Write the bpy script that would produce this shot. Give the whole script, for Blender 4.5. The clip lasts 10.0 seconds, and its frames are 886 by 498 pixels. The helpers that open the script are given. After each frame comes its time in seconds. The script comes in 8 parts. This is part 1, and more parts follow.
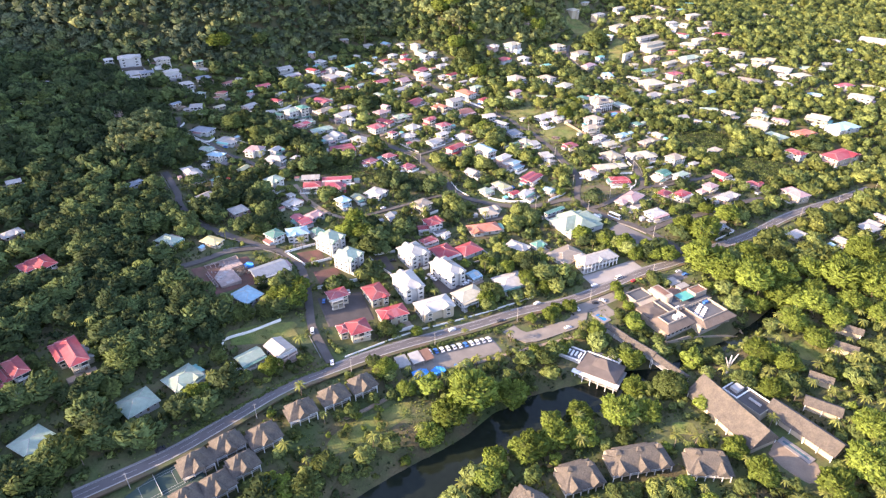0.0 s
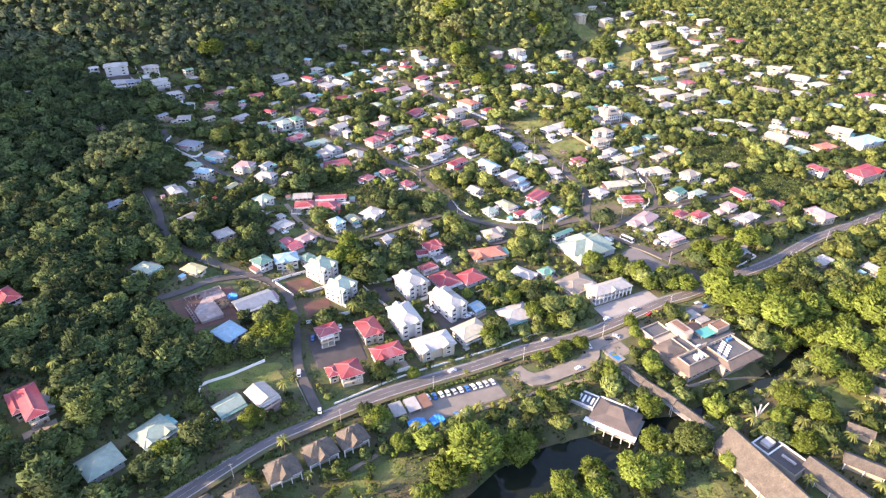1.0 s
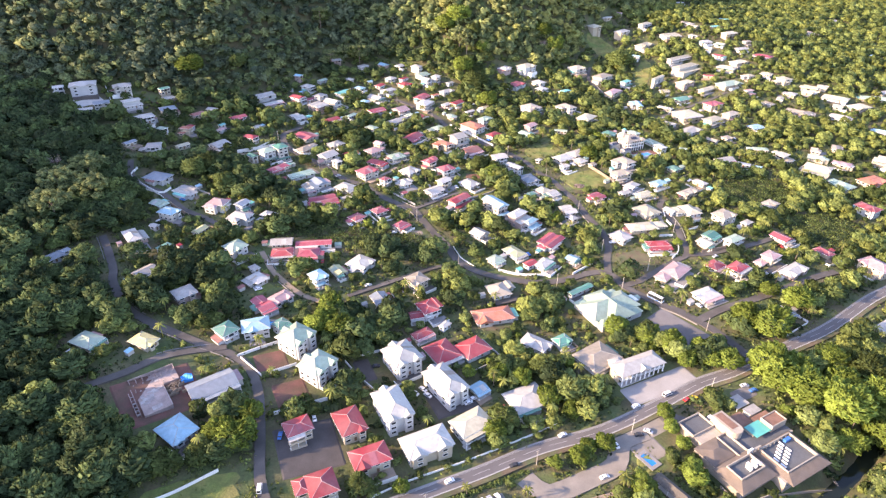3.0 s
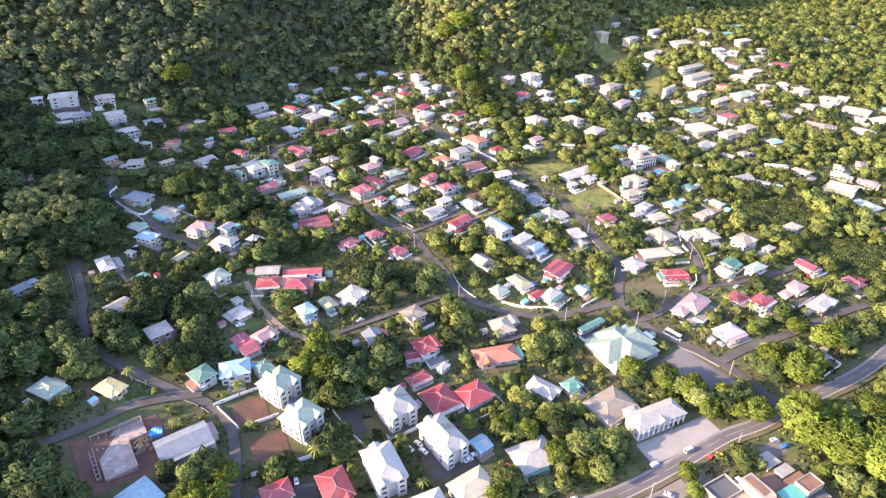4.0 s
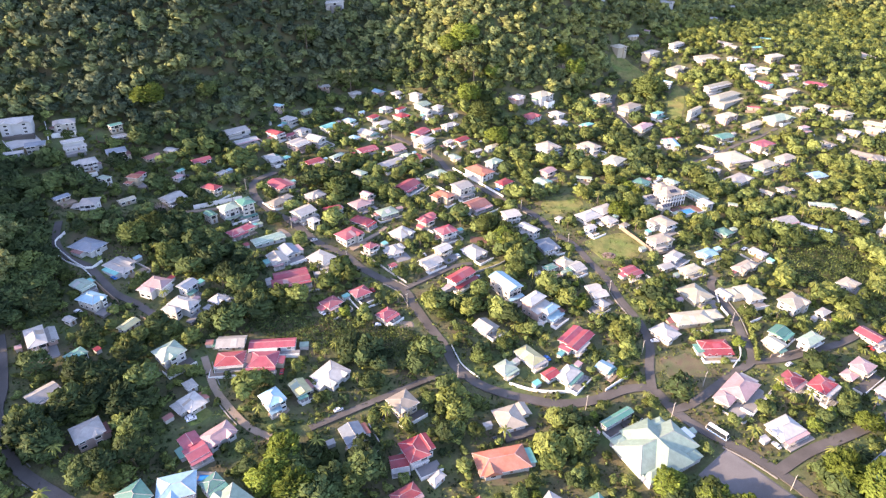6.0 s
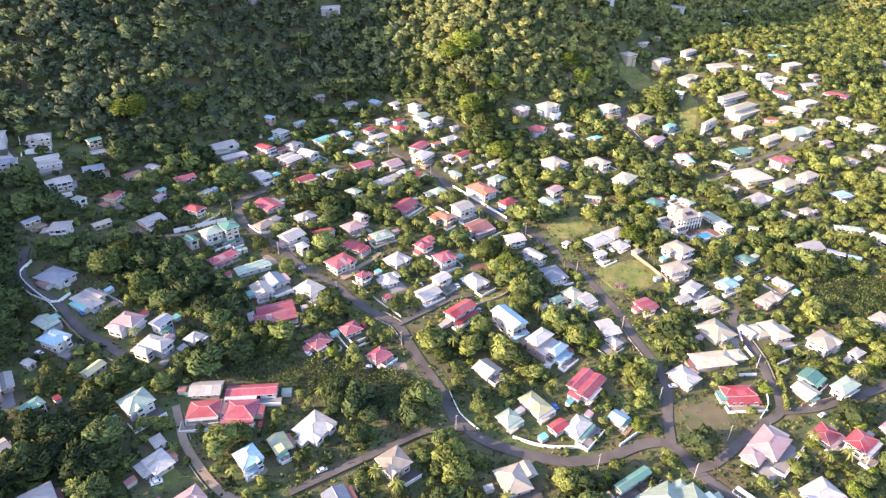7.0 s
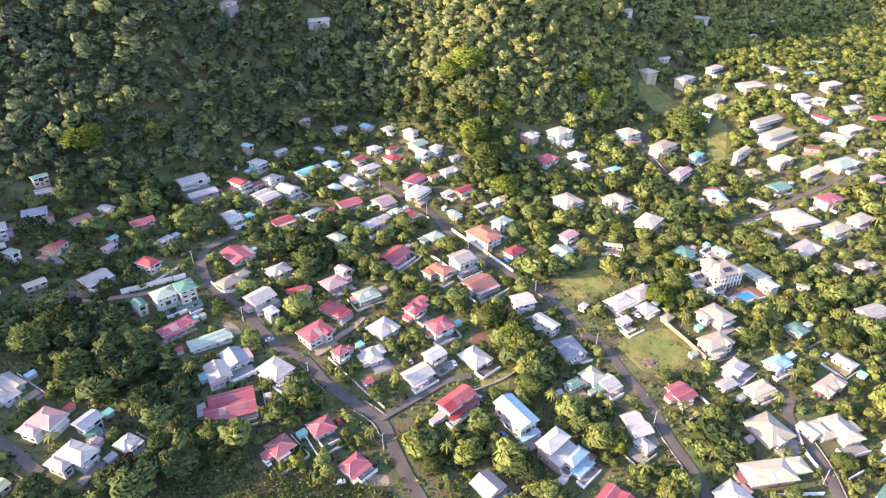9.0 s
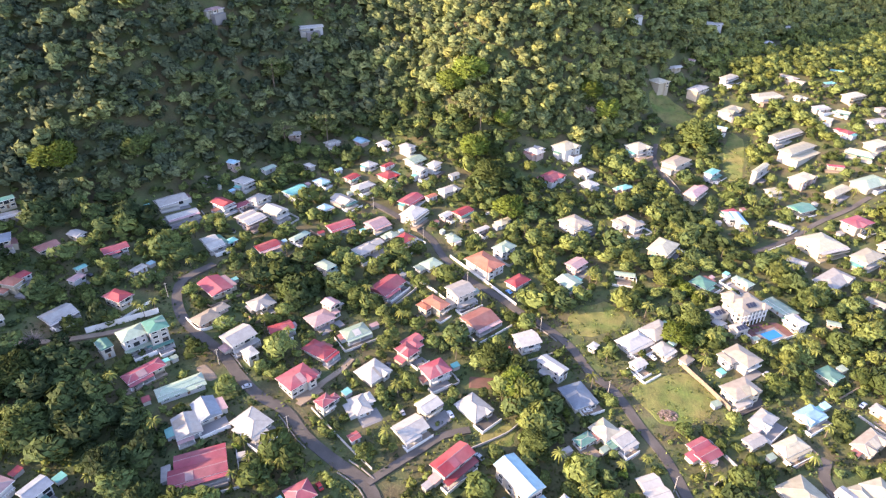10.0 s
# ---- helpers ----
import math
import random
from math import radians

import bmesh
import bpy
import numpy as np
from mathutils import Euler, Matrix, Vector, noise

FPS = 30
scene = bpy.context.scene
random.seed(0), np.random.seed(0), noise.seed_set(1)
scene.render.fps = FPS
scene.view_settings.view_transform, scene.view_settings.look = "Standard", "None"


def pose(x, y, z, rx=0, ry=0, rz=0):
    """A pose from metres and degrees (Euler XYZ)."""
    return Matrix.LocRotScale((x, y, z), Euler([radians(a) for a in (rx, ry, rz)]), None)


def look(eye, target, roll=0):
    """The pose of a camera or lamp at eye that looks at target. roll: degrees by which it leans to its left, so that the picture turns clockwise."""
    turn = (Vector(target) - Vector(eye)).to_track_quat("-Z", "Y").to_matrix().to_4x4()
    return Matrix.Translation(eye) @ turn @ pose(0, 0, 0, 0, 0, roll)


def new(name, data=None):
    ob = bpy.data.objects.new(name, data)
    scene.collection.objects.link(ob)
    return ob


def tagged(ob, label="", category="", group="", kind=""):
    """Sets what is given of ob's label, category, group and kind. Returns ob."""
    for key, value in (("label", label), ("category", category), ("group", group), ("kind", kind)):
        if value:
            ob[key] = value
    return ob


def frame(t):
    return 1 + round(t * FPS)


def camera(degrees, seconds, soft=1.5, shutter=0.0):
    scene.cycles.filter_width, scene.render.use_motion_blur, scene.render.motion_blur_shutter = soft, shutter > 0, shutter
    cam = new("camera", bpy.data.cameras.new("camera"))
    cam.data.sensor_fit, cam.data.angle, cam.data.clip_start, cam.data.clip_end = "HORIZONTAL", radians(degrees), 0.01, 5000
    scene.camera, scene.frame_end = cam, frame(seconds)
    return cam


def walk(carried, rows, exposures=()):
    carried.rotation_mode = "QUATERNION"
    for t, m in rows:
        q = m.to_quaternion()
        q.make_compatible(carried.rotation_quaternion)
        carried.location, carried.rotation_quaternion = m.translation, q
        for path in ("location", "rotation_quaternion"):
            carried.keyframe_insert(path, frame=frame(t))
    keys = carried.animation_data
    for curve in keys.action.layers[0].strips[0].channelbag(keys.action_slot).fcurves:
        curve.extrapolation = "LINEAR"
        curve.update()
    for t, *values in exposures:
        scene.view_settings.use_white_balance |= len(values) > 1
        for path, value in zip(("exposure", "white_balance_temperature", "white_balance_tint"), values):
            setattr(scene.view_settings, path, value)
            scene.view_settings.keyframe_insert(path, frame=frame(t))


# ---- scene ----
cam = camera(71.8, 10.0, soft=1.35)
METRES, EYE, TILT, LEAN, TURN = 326.5, 210.0, 4.65, 1.1, 0.0
ROWS = [
    (0.0, 0.0, 0.0, 0.0, 0.74, -35.3, -1.04),
    (0.5, 0.0017, 0.0499, -0.0045, 0.87, -35.28, -1.03),
    (1.0, 0.0032, 0.0997, -0.0089, 1.03, -35.27, -1.03),
    (1.5, 0.0048, 0.1494, -0.0132, 1.19, -35.25, -1.07),
    (2.0, 0.0064, 0.1992, -0.0172, 1.34, -35.24, -1.1),
    (2.5, 0.0078, 0.2489, -0.0211, 1.47, -35.21, -1.13),
    (4.0, 0.0125, 0.3983, -0.0326, 1.91, -35.16, -1.17),
    (4.5, 0.0138, 0.4482, -0.0368, 2.06, -35.12, -1.19),
    (5.0, 0.0154, 0.4981, -0.0404, 2.21, -35.15, -1.18),
    (5.5, 0.0167, 0.548, -0.0444, 2.37, -35.15, -1.2),
    (7.0, 0.0215, 0.6968, -0.0561, 2.87, -35.16, -1.23),
    (7.5, 0.0232, 0.7468, -0.0605, 3.03, -35.16, -1.21),
    (8.0, 0.025, 0.7967, -0.0648, 3.18, -35.16, -1.17),
    (8.5, 0.0263, 0.8466, -0.0688, 3.3, -35.16, -1.17),
    (9.0, 0.028, 0.8967, -0.0724, 3.45, -35.17, -1.16),
    (9.5, 0.0293, 0.9464, -0.0771, 3.59, -35.14, -1.16),
    (10.0, 0.0311, 0.9962, -0.0813, 3.74, -35.15, -1.14),
]
walk(cam, [(t, pose(0, 0, EYE, TILT, LEAN, TURN) @ pose(METRES * x, METRES * y, METRES * z, 90 + pitch, roll, yaw)) for t, x, y, z, yaw, pitch, roll in ROWS])

# ---- the light: late sun over an added western ridge, clear sky ----
SUN_DIR = Vector((-0.90, -0.26, 0.34)).normalized()
sun_data = bpy.data.lights.new("sun", "SUN")
sun_data.energy, sun_data.angle, sun_data.color = 5.0, radians(0.6), (1.0, 0.79, 0.455)
sun = new("sun", sun_data)
sun.matrix_world = look(SUN_DIR * 600, (0, 0, 0))
world = bpy.data.worlds.new("sky")
scene.world = world
world.use_nodes = True
wn = world.node_tree.nodes
sky = wn.new("ShaderNodeTexSky")
sky.sky_type, sky.sun_disc = "NISHITA", False
sky.sun_elevation = math.asin(SUN_DIR.z)
sky.sun_rotation = math.atan2(SUN_DIR.x, SUN_DIR.y)
wn["Background"].inputs["Strength"].default_value = 0.225
world.node_tree.links.new(sky.outputs["Color"], wn["Background"].inputs["Color"])
scene.view_settings.exposure = 1.56
scene.view_settings.use_white_balance = True
scene.view_settings.white_balance_temperature, scene.view_settings.white_balance_tint = 6350, 31


# ---- materials ----
def material(name, colour, rough=0.8, noise_scale=0.6, spread=0.35, fine=None, metal=0.0, bump=0.0,
             second=None, mix_scale=None, per_object=0.0, per_island=0.0, through_light=0.0, relief=0.1, by_tree=0.0, contrast=False):
    """Principled surface with two scales of colour variation in world metres."""
    m = bpy.data.materials.new(name)
    m.use_nodes = True
    nt = m.node_tree
    N, L = nt.nodes, nt.links
    bsdf = N["Principled BSDF"]
    bsdf.inputs["Roughness"].default_value = rough
    bsdf.inputs["Metallic"].default_value = metal
    geo = N.new("ShaderNodeNewGeometry")

    def noise_node(scale, detail=3.0):
        n = N.new("ShaderNodeTexNoise")
        n.inputs["Scale"].default_value = scale
        n.inputs["Detail"].default_value = detail
        L.new(geo.outputs["Position"], n.inputs["Vector"])
        return n

    def scaled(lo, hi, source, frm=None):
        r = N.new("ShaderNodeMapRange")
        if frm:
            r.inputs["From Min"].default_value, r.inputs["From Max"].default_value = frm
        r.inputs["To Min"].default_value, r.inputs["To Max"].default_value = lo, hi
        L.new(source, r.inputs["Value"])
        return r.outputs["Result"]

    def times(a, b):
        n = N.new("ShaderNodeMath")
        n.operation = "MULTIPLY"
        L.new(a, n.inputs[0])
        L.new(b, n.inputs[1])
        return n.outputs[0]

    base = N.new("ShaderNodeRGB")
    base.outputs[0].default_value = (*colour, 1)
    col = base.outputs[0]
    if second:
        mixn = N.new("ShaderNodeMix")
        mixn.data_type = "RGBA"
        big = noise_node(mix_scale or 0.05, 4.0)
        share = scaled(-1.2, 2.2, big.outputs["Fac"])
        if by_tree:
            add = N.new("ShaderNodeMath")
            add.operation = "ADD"
            own = N.new("ShaderNodeAttribute")
            own.attribute_name = "tone"
            L.new(share, add.inputs[0])
            L.new(scaled(-0.55, 0.55, own.outputs["Fac"], (-1, 1)), add.inputs[1])
            share = add.outputs[0]
        L.new(share, mixn.inputs["Factor"])
        L.new(col, mixn.inputs["A"])
        mixn.inputs["B"].default_value = (*second, 1)
        col = mixn.outputs["Result"]
    grain = noise_node(noise_scale)
    value = scaled(1 - spread * 1.6, 1 + spread * 1.6, grain.outputs["Fac"])
    g2 = noise_node(fine or noise_scale * 7)
    value = times(value, scaled(1 - spread, 1 + spread, g2.outputs["Fac"], (0.32, 0.68) if contrast else None))
    if per_object:
        info = N.new("ShaderNodeObjectInfo")
        value = times(value, scaled(1 - per_object, 1 + per_object, info.outputs["Random"]))
    if by_tree:
        tree_tone = N.new("ShaderNodeAttribute")
        tree_tone.attribute_name = "tone"
        value = times(value, scaled(1 - by_tree, 1 + by_tree, tree_tone.outputs["Fac"], (-1, 1)))
    if per_island:
        value = times(value, scaled(1 - per_island, 1 + per_island, geo.outputs["Random Per Island"]))
    hsv = N.new("ShaderNodeHueSaturation")
    L.new(col, hsv.inputs["Color"])
    L.new(value, hsv.inputs["Value"])
    L.new(hsv.outputs["Color"], bsdf.inputs["Base Color"])
    if bump:
        b = N.new("ShaderNodeBump")
        b.inputs["Strength"].default_value, b.inputs["Distance"].default_value = bump, relief
        L.new(g2.outputs["Fac"], b.inputs["Height"])
        L.new(b.outputs["Normal"], bsdf.inputs["Normal"])
    if through_light:
        bsdf.inputs["Specular IOR Level"].default_value = 0.06
        tr = N.new("ShaderNodeBsdfTranslucent")
        L.new(hsv.outputs["Color"], tr.inputs["Color"])
        mx = N.new("ShaderNodeMixShader")
        mx.inputs[0].default_value = through_light
        L.new(bsdf.outputs[0], mx.inputs[1])
        L.new(tr.outputs[0], mx.inputs[2])
        L.new(mx.outputs[0], N["Material Output"].inputs["Surface"])
    return m


ROOFS = {"w": ((0.390, 0.382, 0.352), "white"), "W": ((0.325, 0.313, 0.288), "weathered grey-white"), "y": ((0.175, 0.212, 0.25), "slate grey"),
         "r": ((0.265, 0.027, 0.036), "red"), "p": ((0.275, 0.052, 0.074), "faded crimson"), "t": ((0.37, 0.125, 0.072), "terracotta orange"),
         "m": ((0.22, 0.085, 0.07), "rusty maroon"), "g": ((0.255, 0.345, 0.265), "pale green"), "G": ((0.07, 0.21, 0.165), "dark green"),
         "c": ((0.12, 0.40, 0.36), "turquoise"), "b": ((0.25, 0.44, 0.53), "light blue"), "k": ((0.37, 0.235, 0.235), "pale pink"),
         "n": ((0.30, 0.258, 0.20), "beige"), "Y": ((0.385, 0.352, 0.25), "cream"), "o": ((0.39, 0.38, 0.19), "olive green"),
         "l": ((0.62, 0.55, 0.25), "pale yellow")}
ROOF_MAT = {k: material("roof_" + v[1].replace(" ", "_"), v[0], 0.62, 0.5, 0.2, 3.5, second=tuple(0.82 * c + 0.18 * d for c, d in zip(v[0], (0.34, 0.30, 0.28))), mix_scale=0.11, per_object=0.18, bump=0.1) for k, v in ROOFS.items()}
WALLS = [((0.47, 0.47, 0.455), "white"), ((0.40, 0.35, 0.265), "cream"), ((0.45, 0.46, 0.465), "white"), ((0.41, 0.31, 0.275), "pale pink"), ((0.43, 0.41, 0.365), "white")]
WALL_MAT = [material("plaster_" + n.replace(" ", "_"), c, 0.85, 0.3, 0.08, 3.0, per_object=0.06) for c, n in WALLS]
M_frame = material("white_painted_wood", (0.78, 0.78, 0.76), 0.5, 1.0, 0.05)
M_glass = material("dark_window_glass", (0.025, 0.03, 0.035), 0.08, 1.0, 0.1)
M_door = material("brown_door_wood", (0.16, 0.09, 0.05), 0.6, 2.0, 0.2)
M_concrete = material("concrete", (0.42, 0.40, 0.37), 0.9, 0.3, 0.16, 3.0)
M_whitewall = material("whitewashed_wall", (0.76, 0.75, 0.71), 0.9, 0.4, 0.1, 3.0)
M_asphalt = material("worn_asphalt", (0.115, 0.105, 0.103), 0.85, 0.10, 0.2, 2.5)
M_oldasphalt = material("patched_old_asphalt", (0.102, 0.091, 0.083), 0.9, 0.12, 0.25, 2.5, second=(0.072, 0.064, 0.058), mix_scale=0.10)
M_paving = material("grey_paving", (0.215, 0.205, 0.20), 0.9, 0.12, 0.16, 2.0)
M_dirt = material("red_earth", (0.155, 0.070, 0.056), 0.95, 0.2, 0.25, 2.0, second=(0.105, 0.066, 0.044), mix_scale=0.16)
M_dirtverge = material("brown_verge", (0.13, 0.095, 0.06), 0.95, 0.3, 0.3, 2.0, second=(0.07, 0.085, 0.035), mix_scale=0.15)
M_yard = material("dark_stained_asphalt", (0.075, 0.065, 0.06), 0.9, 0.2, 0.25, 2.5)
M_forecourt = material("stained_grey_asphalt", (0.165, 0.155, 0.152), 0.9, 0.08, 0.2, 2.0, second=(0.115, 0.105, 0.10), mix_scale=0.06)
M_gravel = material("pale_gravel", (0.205, 0.182, 0.155), 0.95, 0.2, 0.2, 2.5)
M_sand = material("sandy_earth", (0.26, 0.20, 0.145), 0.95, 0.2, 0.2, 2.0)
M_line = material("worn_road_paint", (0.42, 0.42, 0.40), 0.7, 0.6, 0.1)
M_ground = material("grass_and_undergrowth", (0.066, 0.094, 0.028), 0.95, 0.12, 0.4, 1.0, second=(0.100, 0.084, 0.042), mix_scale=0.07, bump=1.0, relief=0.3)
M_lawn = material("rough_grass", (0.100, 0.140, 0.030), 0.95, 0.2, 0.35, 1.2, second=(0.178, 0.160, 0.050), mix_scale=0.09, bump=1.0, relief=0.3)
LEAFY = dict(through_light=0.2, bump=0.45, relief=1.0, per_island=0.15, contrast=True)
WOODS = dict(LEAFY, by_tree=0.42)
HILLS = {**LEAFY, "by_tree": 0.28, "per_island": 0.12}
M_leaf = [material("broadleaf_foliage", (0.080, 0.111, 0.033), 0.6, 0.3, 0.4, 1.0, second=(0.129, 0.162, 0.050), mix_scale=0.045, **WOODS),
          material("dark_foliage", (0.043, 0.067, 0.029), 0.6, 0.3, 0.4, 1.0, second=(0.074, 0.104, 0.037), mix_scale=0.04, **WOODS),
          material("yellow_green_foliage", (0.193, 0.224, 0.058), 0.6, 0.3, 0.4, 1.0, second=(0.129, 0.162, 0.048), mix_scale=0.05, **WOODS)]
# Lighter and bluer than the valley leaves: haze put into the base colour.
M_hill_leaf = [material("hazed_hill_foliage", (0.098, 0.135, 0.060), 0.6, 0.3, 0.4, 1.0, second=(0.164, 0.186, 0.073), mix_scale=0.03, **HILLS),
               material("hazed_dark_foliage", (0.066, 0.093, 0.055), 0.6, 0.3, 0.4, 1.0, second=(0.108, 0.129, 0.068), mix_scale=0.03, **HILLS),
               material("hazed_pale_foliage", (0.175, 0.212, 0.087), 0.6, 0.3, 0.4, 1.0, second=(0.161, 0.196, 0.073), mix_scale=0.04, **HILLS),
               # Golden leaves carry the low sun on the spur in their colour.
               material("sun_painted_foliage", (0.249, 0.259, 0.088), 0.6, 0.3, 0.4, 1.0, second=(0.228, 0.247, 0.075), mix_scale=0.05, **HILLS)]
M_tree_leaf = [material("tree_foliage_green", (0.083, 0.111, 0.034), 0.6, 0.4, 0.4, 1.2, per_object=0.4, **LEAFY),
               material("tree_foliage_bright", (0.129, 0.174, 0.032), 0.6, 0.4, 0.4, 1.2, per_object=0.35, **LEAFY)]
M_palm = material("palm_fronds", (0.155, 0.172, 0.046), 0.5, 0.4, 0.15, 2.0, per_object=0.3, per_island=0.3, through_light=0.2)
M_bark = material("grey_brown_bark", (0.15, 0.12, 0.09), 0.9, 1.0, 0.2)
M_thatch = material("weathered_thatch", (0.138, 0.118, 0.094), 0.95, 1.4, 0.4, 5.0, second=(0.098, 0.086, 0.074), mix_scale=0.35, bump=1.0, relief=0.3)
M_water = material("dark_pond_water", (0.012, 0.017, 0.012), 0.06, 0.05, 0.3)
M_water.node_tree.nodes["Principled BSDF"].inputs["Specular IOR Level"].default_value = 0.22
M_hotel = material("weathered_beige_render", (0.33, 0.285, 0.23), 0.9, 0.3, 0.18, 2.0)
M_shingle = material("brown_roof_shingle", (0.165, 0.128, 0.100), 0.95, 0.4, 0.25, 4.0, second=(0.12, 0.098, 0.082), mix_scale=0.2, bump=0.8, relief=0.2)
M_flatroof = material("grey_roof_felt", (0.088, 0.093, 0.10), 0.9, 0.15, 0.25, 1.5)
M_pool = material("blue_pool_water", (0.02, 0.20, 0.52), 0.08, 0.3, 0.1)
M_pole = material("weathered_pole", (0.40, 0.37, 0.33), 0.9, 1.0, 0.1)
M_tyre = material("rubber", (0.02, 0.02, 0.02), 0.8, 1.0, 0.1)
PAINTS = [((0.75, 0.75, 0.75), "white"), ((0.45, 0.46, 0.48), "silver"), ((0.04, 0.04, 0.045), "black"), ((0.05, 0.16, 0.42), "blue"), ((0.35, 0.03, 0.03), "red"), ((0.62, 0.45, 0.02), "yellow")]
M_car = {n: material("car_paint_" + n, c, 0.25, 1.0, 0.03) for c, n in PAINTS}


# ---- helpers for meshes ----
def mesh_of(name, verts, faces, mats, slots=None):
    me = bpy.data.meshes.new(name)
    me.from_pydata(verts, [], faces)
    for m in mats if isinstance(mats, (list, tuple)) else [mats]:
        me.materials.append(m)
    if slots:
        me.polygons.foreach_set("material_index", slots)
    me.update()
    return me


def part(name, me, parent, label="", at=None):
    ob = new(name, me)
    ob.parent = parent
    if at is not None:
        ob.matrix_basis = at
    return tagged(ob, label) if label else ob


def boxes(items):
    """Vertices and faces of boxes (x0, y0, z0, x1, y1, z1)."""
    V, F = [], []
    for x0, y0, z0, x1, y1, z1 in items:
        k = len(V)
        V += [(x0, y0, z0), (x1, y0, z0), (x1, y1, z0), (x0, y1, z0), (x0, y0, z1), (x1, y0, z1), (x1, y1, z1), (x0, y1, z1)]
        F += [tuple(k + i for i in f) for f in ((3, 2, 1, 0), (4, 5, 6, 7), (0, 1, 5, 4), (1, 2, 6, 5), (2, 3, 7, 6), (3, 0, 4, 7))]
    return V, F


def quads_mesh(name, V, Q, mats, slots=None, smooth=False, normals=None):
    """A mesh from arrays of vertices and four-cornered faces, with shading normals of its own where they are given."""
    me = bpy.data.meshes.new(name)
    nv, nq = len(V), len(Q)
    me.vertices.add(nv)
    me.vertices.foreach_set("co", np.ascontiguousarray(V, dtype=np.float32).ravel())
    me.loops.add(nq * 4)
    me.loops.foreach_set("vertex_index", np.ascontiguousarray(Q, dtype=np.int32).ravel())
    me.polygons.add(nq)
    me.polygons.foreach_set("loop_start", np.arange(0, nq * 4, 4, dtype=np.int32))
    for m in mats if isinstance(mats, (list, tuple)) else [mats]:
        me.materials.append(m)
    if slots is not None:
        me.polygons.foreach_set("material_index", np.ascontiguousarray(slots, dtype=np.int32))
    me.polygons.foreach_set("use_smooth", np.full(nq, smooth))
    me.update(calc_edges=True)
    me.validate()
    if normals is not None:
        me.attributes.new("custom_normal", "FLOAT_VECTOR", "POINT").data.foreach_set("vector", np.ascontiguousarray(normals, dtype=np.float32).ravel())
    return me


# ---- the lie of the land ----
FOOT_X = [-400, -290, -230, -190, -160, -100, -40, 20, 75, 130, 180, 250, 340, 450]
FOOT_Y = [590, 612, 630, 668, 712, 772, 800, 768, 764, 805, 880, 960, 1050, 1150]
LAND = [7.36, -3.09, 2.86, -0.08, 0.35]
SWELL = [[2.6, -0.1, -10.9, -5.2, -4.0, 0.1],
         [4.2, 7.7, 0.4, -7.8, -0.9, -3.5],
         [10.7, -5.1, -4.6, -8.1, -0.8, -6.4],
         [5.9, -0.5, -0.6, -5.2, -2.7, -9.2],
         [10.0, -0.2, -11.6, -3.7, 2.2, 0.0],
         [8.6, -6.4, -0.7, -4.1, -16.0, 6.9],
         [-2.2, -7.6, 0.6, 0.9, 5.7, 16.3],
         [-0.2, -0.7, -0.2, 0.1, 2.4, 0.4]]
POND_WAY = [(-60, 130), (-21, 164), (-5, 175), (14, 188), (28, 203), (48, 215), (71, 222), (93, 232.5), (108, 239), (128, 250), (156, 265), (180, 283), (195, 296), (215, 308)]
POND_LEVEL = -5.6


def way_distance(x, y, way):
    """Distance of points to a polyline."""
    best = np.full(np.shape(x), 1e9)
    for (ax, ay), (bx, by) in zip(way[:-1], way[1:]):
        ux, uy = bx - ax, by - ay
        t = np.clip(((x - ax) * ux + (y - ay) * uy) / (ux * ux + uy * uy + 1e-9), 0, 1)
        best = np.minimum(best, np.hypot(x - ax - t * ux, y - ay - t * uy))
    return best


def height(x, y):
    """Height of the ground: a coastal flat, a valley that rises inland, the wooded hill behind it and an unseen ridge
    added in the west.
    """
    x, y = np.asarray(x, float), np.asarray(y, float)
    cx, cy = np.clip(x, -420, 520), np.clip(y, 20, 1060)
    z = LAND[0] + LAND[1] * cx / 100 + LAND[2] * cy / 100 + LAND[3] * cx * cy / 1e4 + LAND[4] * (cy / 100) ** 2
    for j, row in enumerate(SWELL):
        for i, a in enumerate(row):
            z = z + a * np.exp(-((cx - (-360 + 137 * i)) ** 2 + (cy - (100 + 131 * j)) ** 2) / (2 * 95 ** 2))
    d = np.minimum(y, 1250) - np.interp(x, FOOT_X, FOOT_Y)
    z = z + 0.62 * (np.sqrt(d * d + 400) + d) / 2
    z = z + 36 * np.exp(-((x - 8) / 58) ** 2 - ((y - 828) / 80) ** 2)
    # Ridge beyond the view, added so that its shadow falls on the western slope.
    z = z + 80 * np.exp(-((x + 720) / 165) ** 2 - ((y - 900) / 330) ** 2)
    z = z + 152 * np.exp(-((x + 620) / 100) ** 2 - ((y - 395) / 260) ** 2)
    z = np.maximum(z, -4.0)
    pd = way_distance(x, y, POND_WAY)
    pd = pd + np.interp(x, [85, 112], [0, 7.0])
    return np.minimum(z, POND_LEVEL - 1.6 + np.maximum(0, pd - 8.0) * 0.75 + np.maximum(0, pd - 16) * 5)


def ground_at(x, y):
    return float(height(x, y))


def axis_steps(lo, hi, step, reach):
    core = list(np.arange(lo, hi + 0.1, step))
    s, a, b, before, after = step, lo, hi, [], []
    while a > -reach or b < reach:
        s *= 1.45
        a, b = a - s, b + s
        before.insert(0, a)
        after.append(b)
    return np.array(before + core + after)


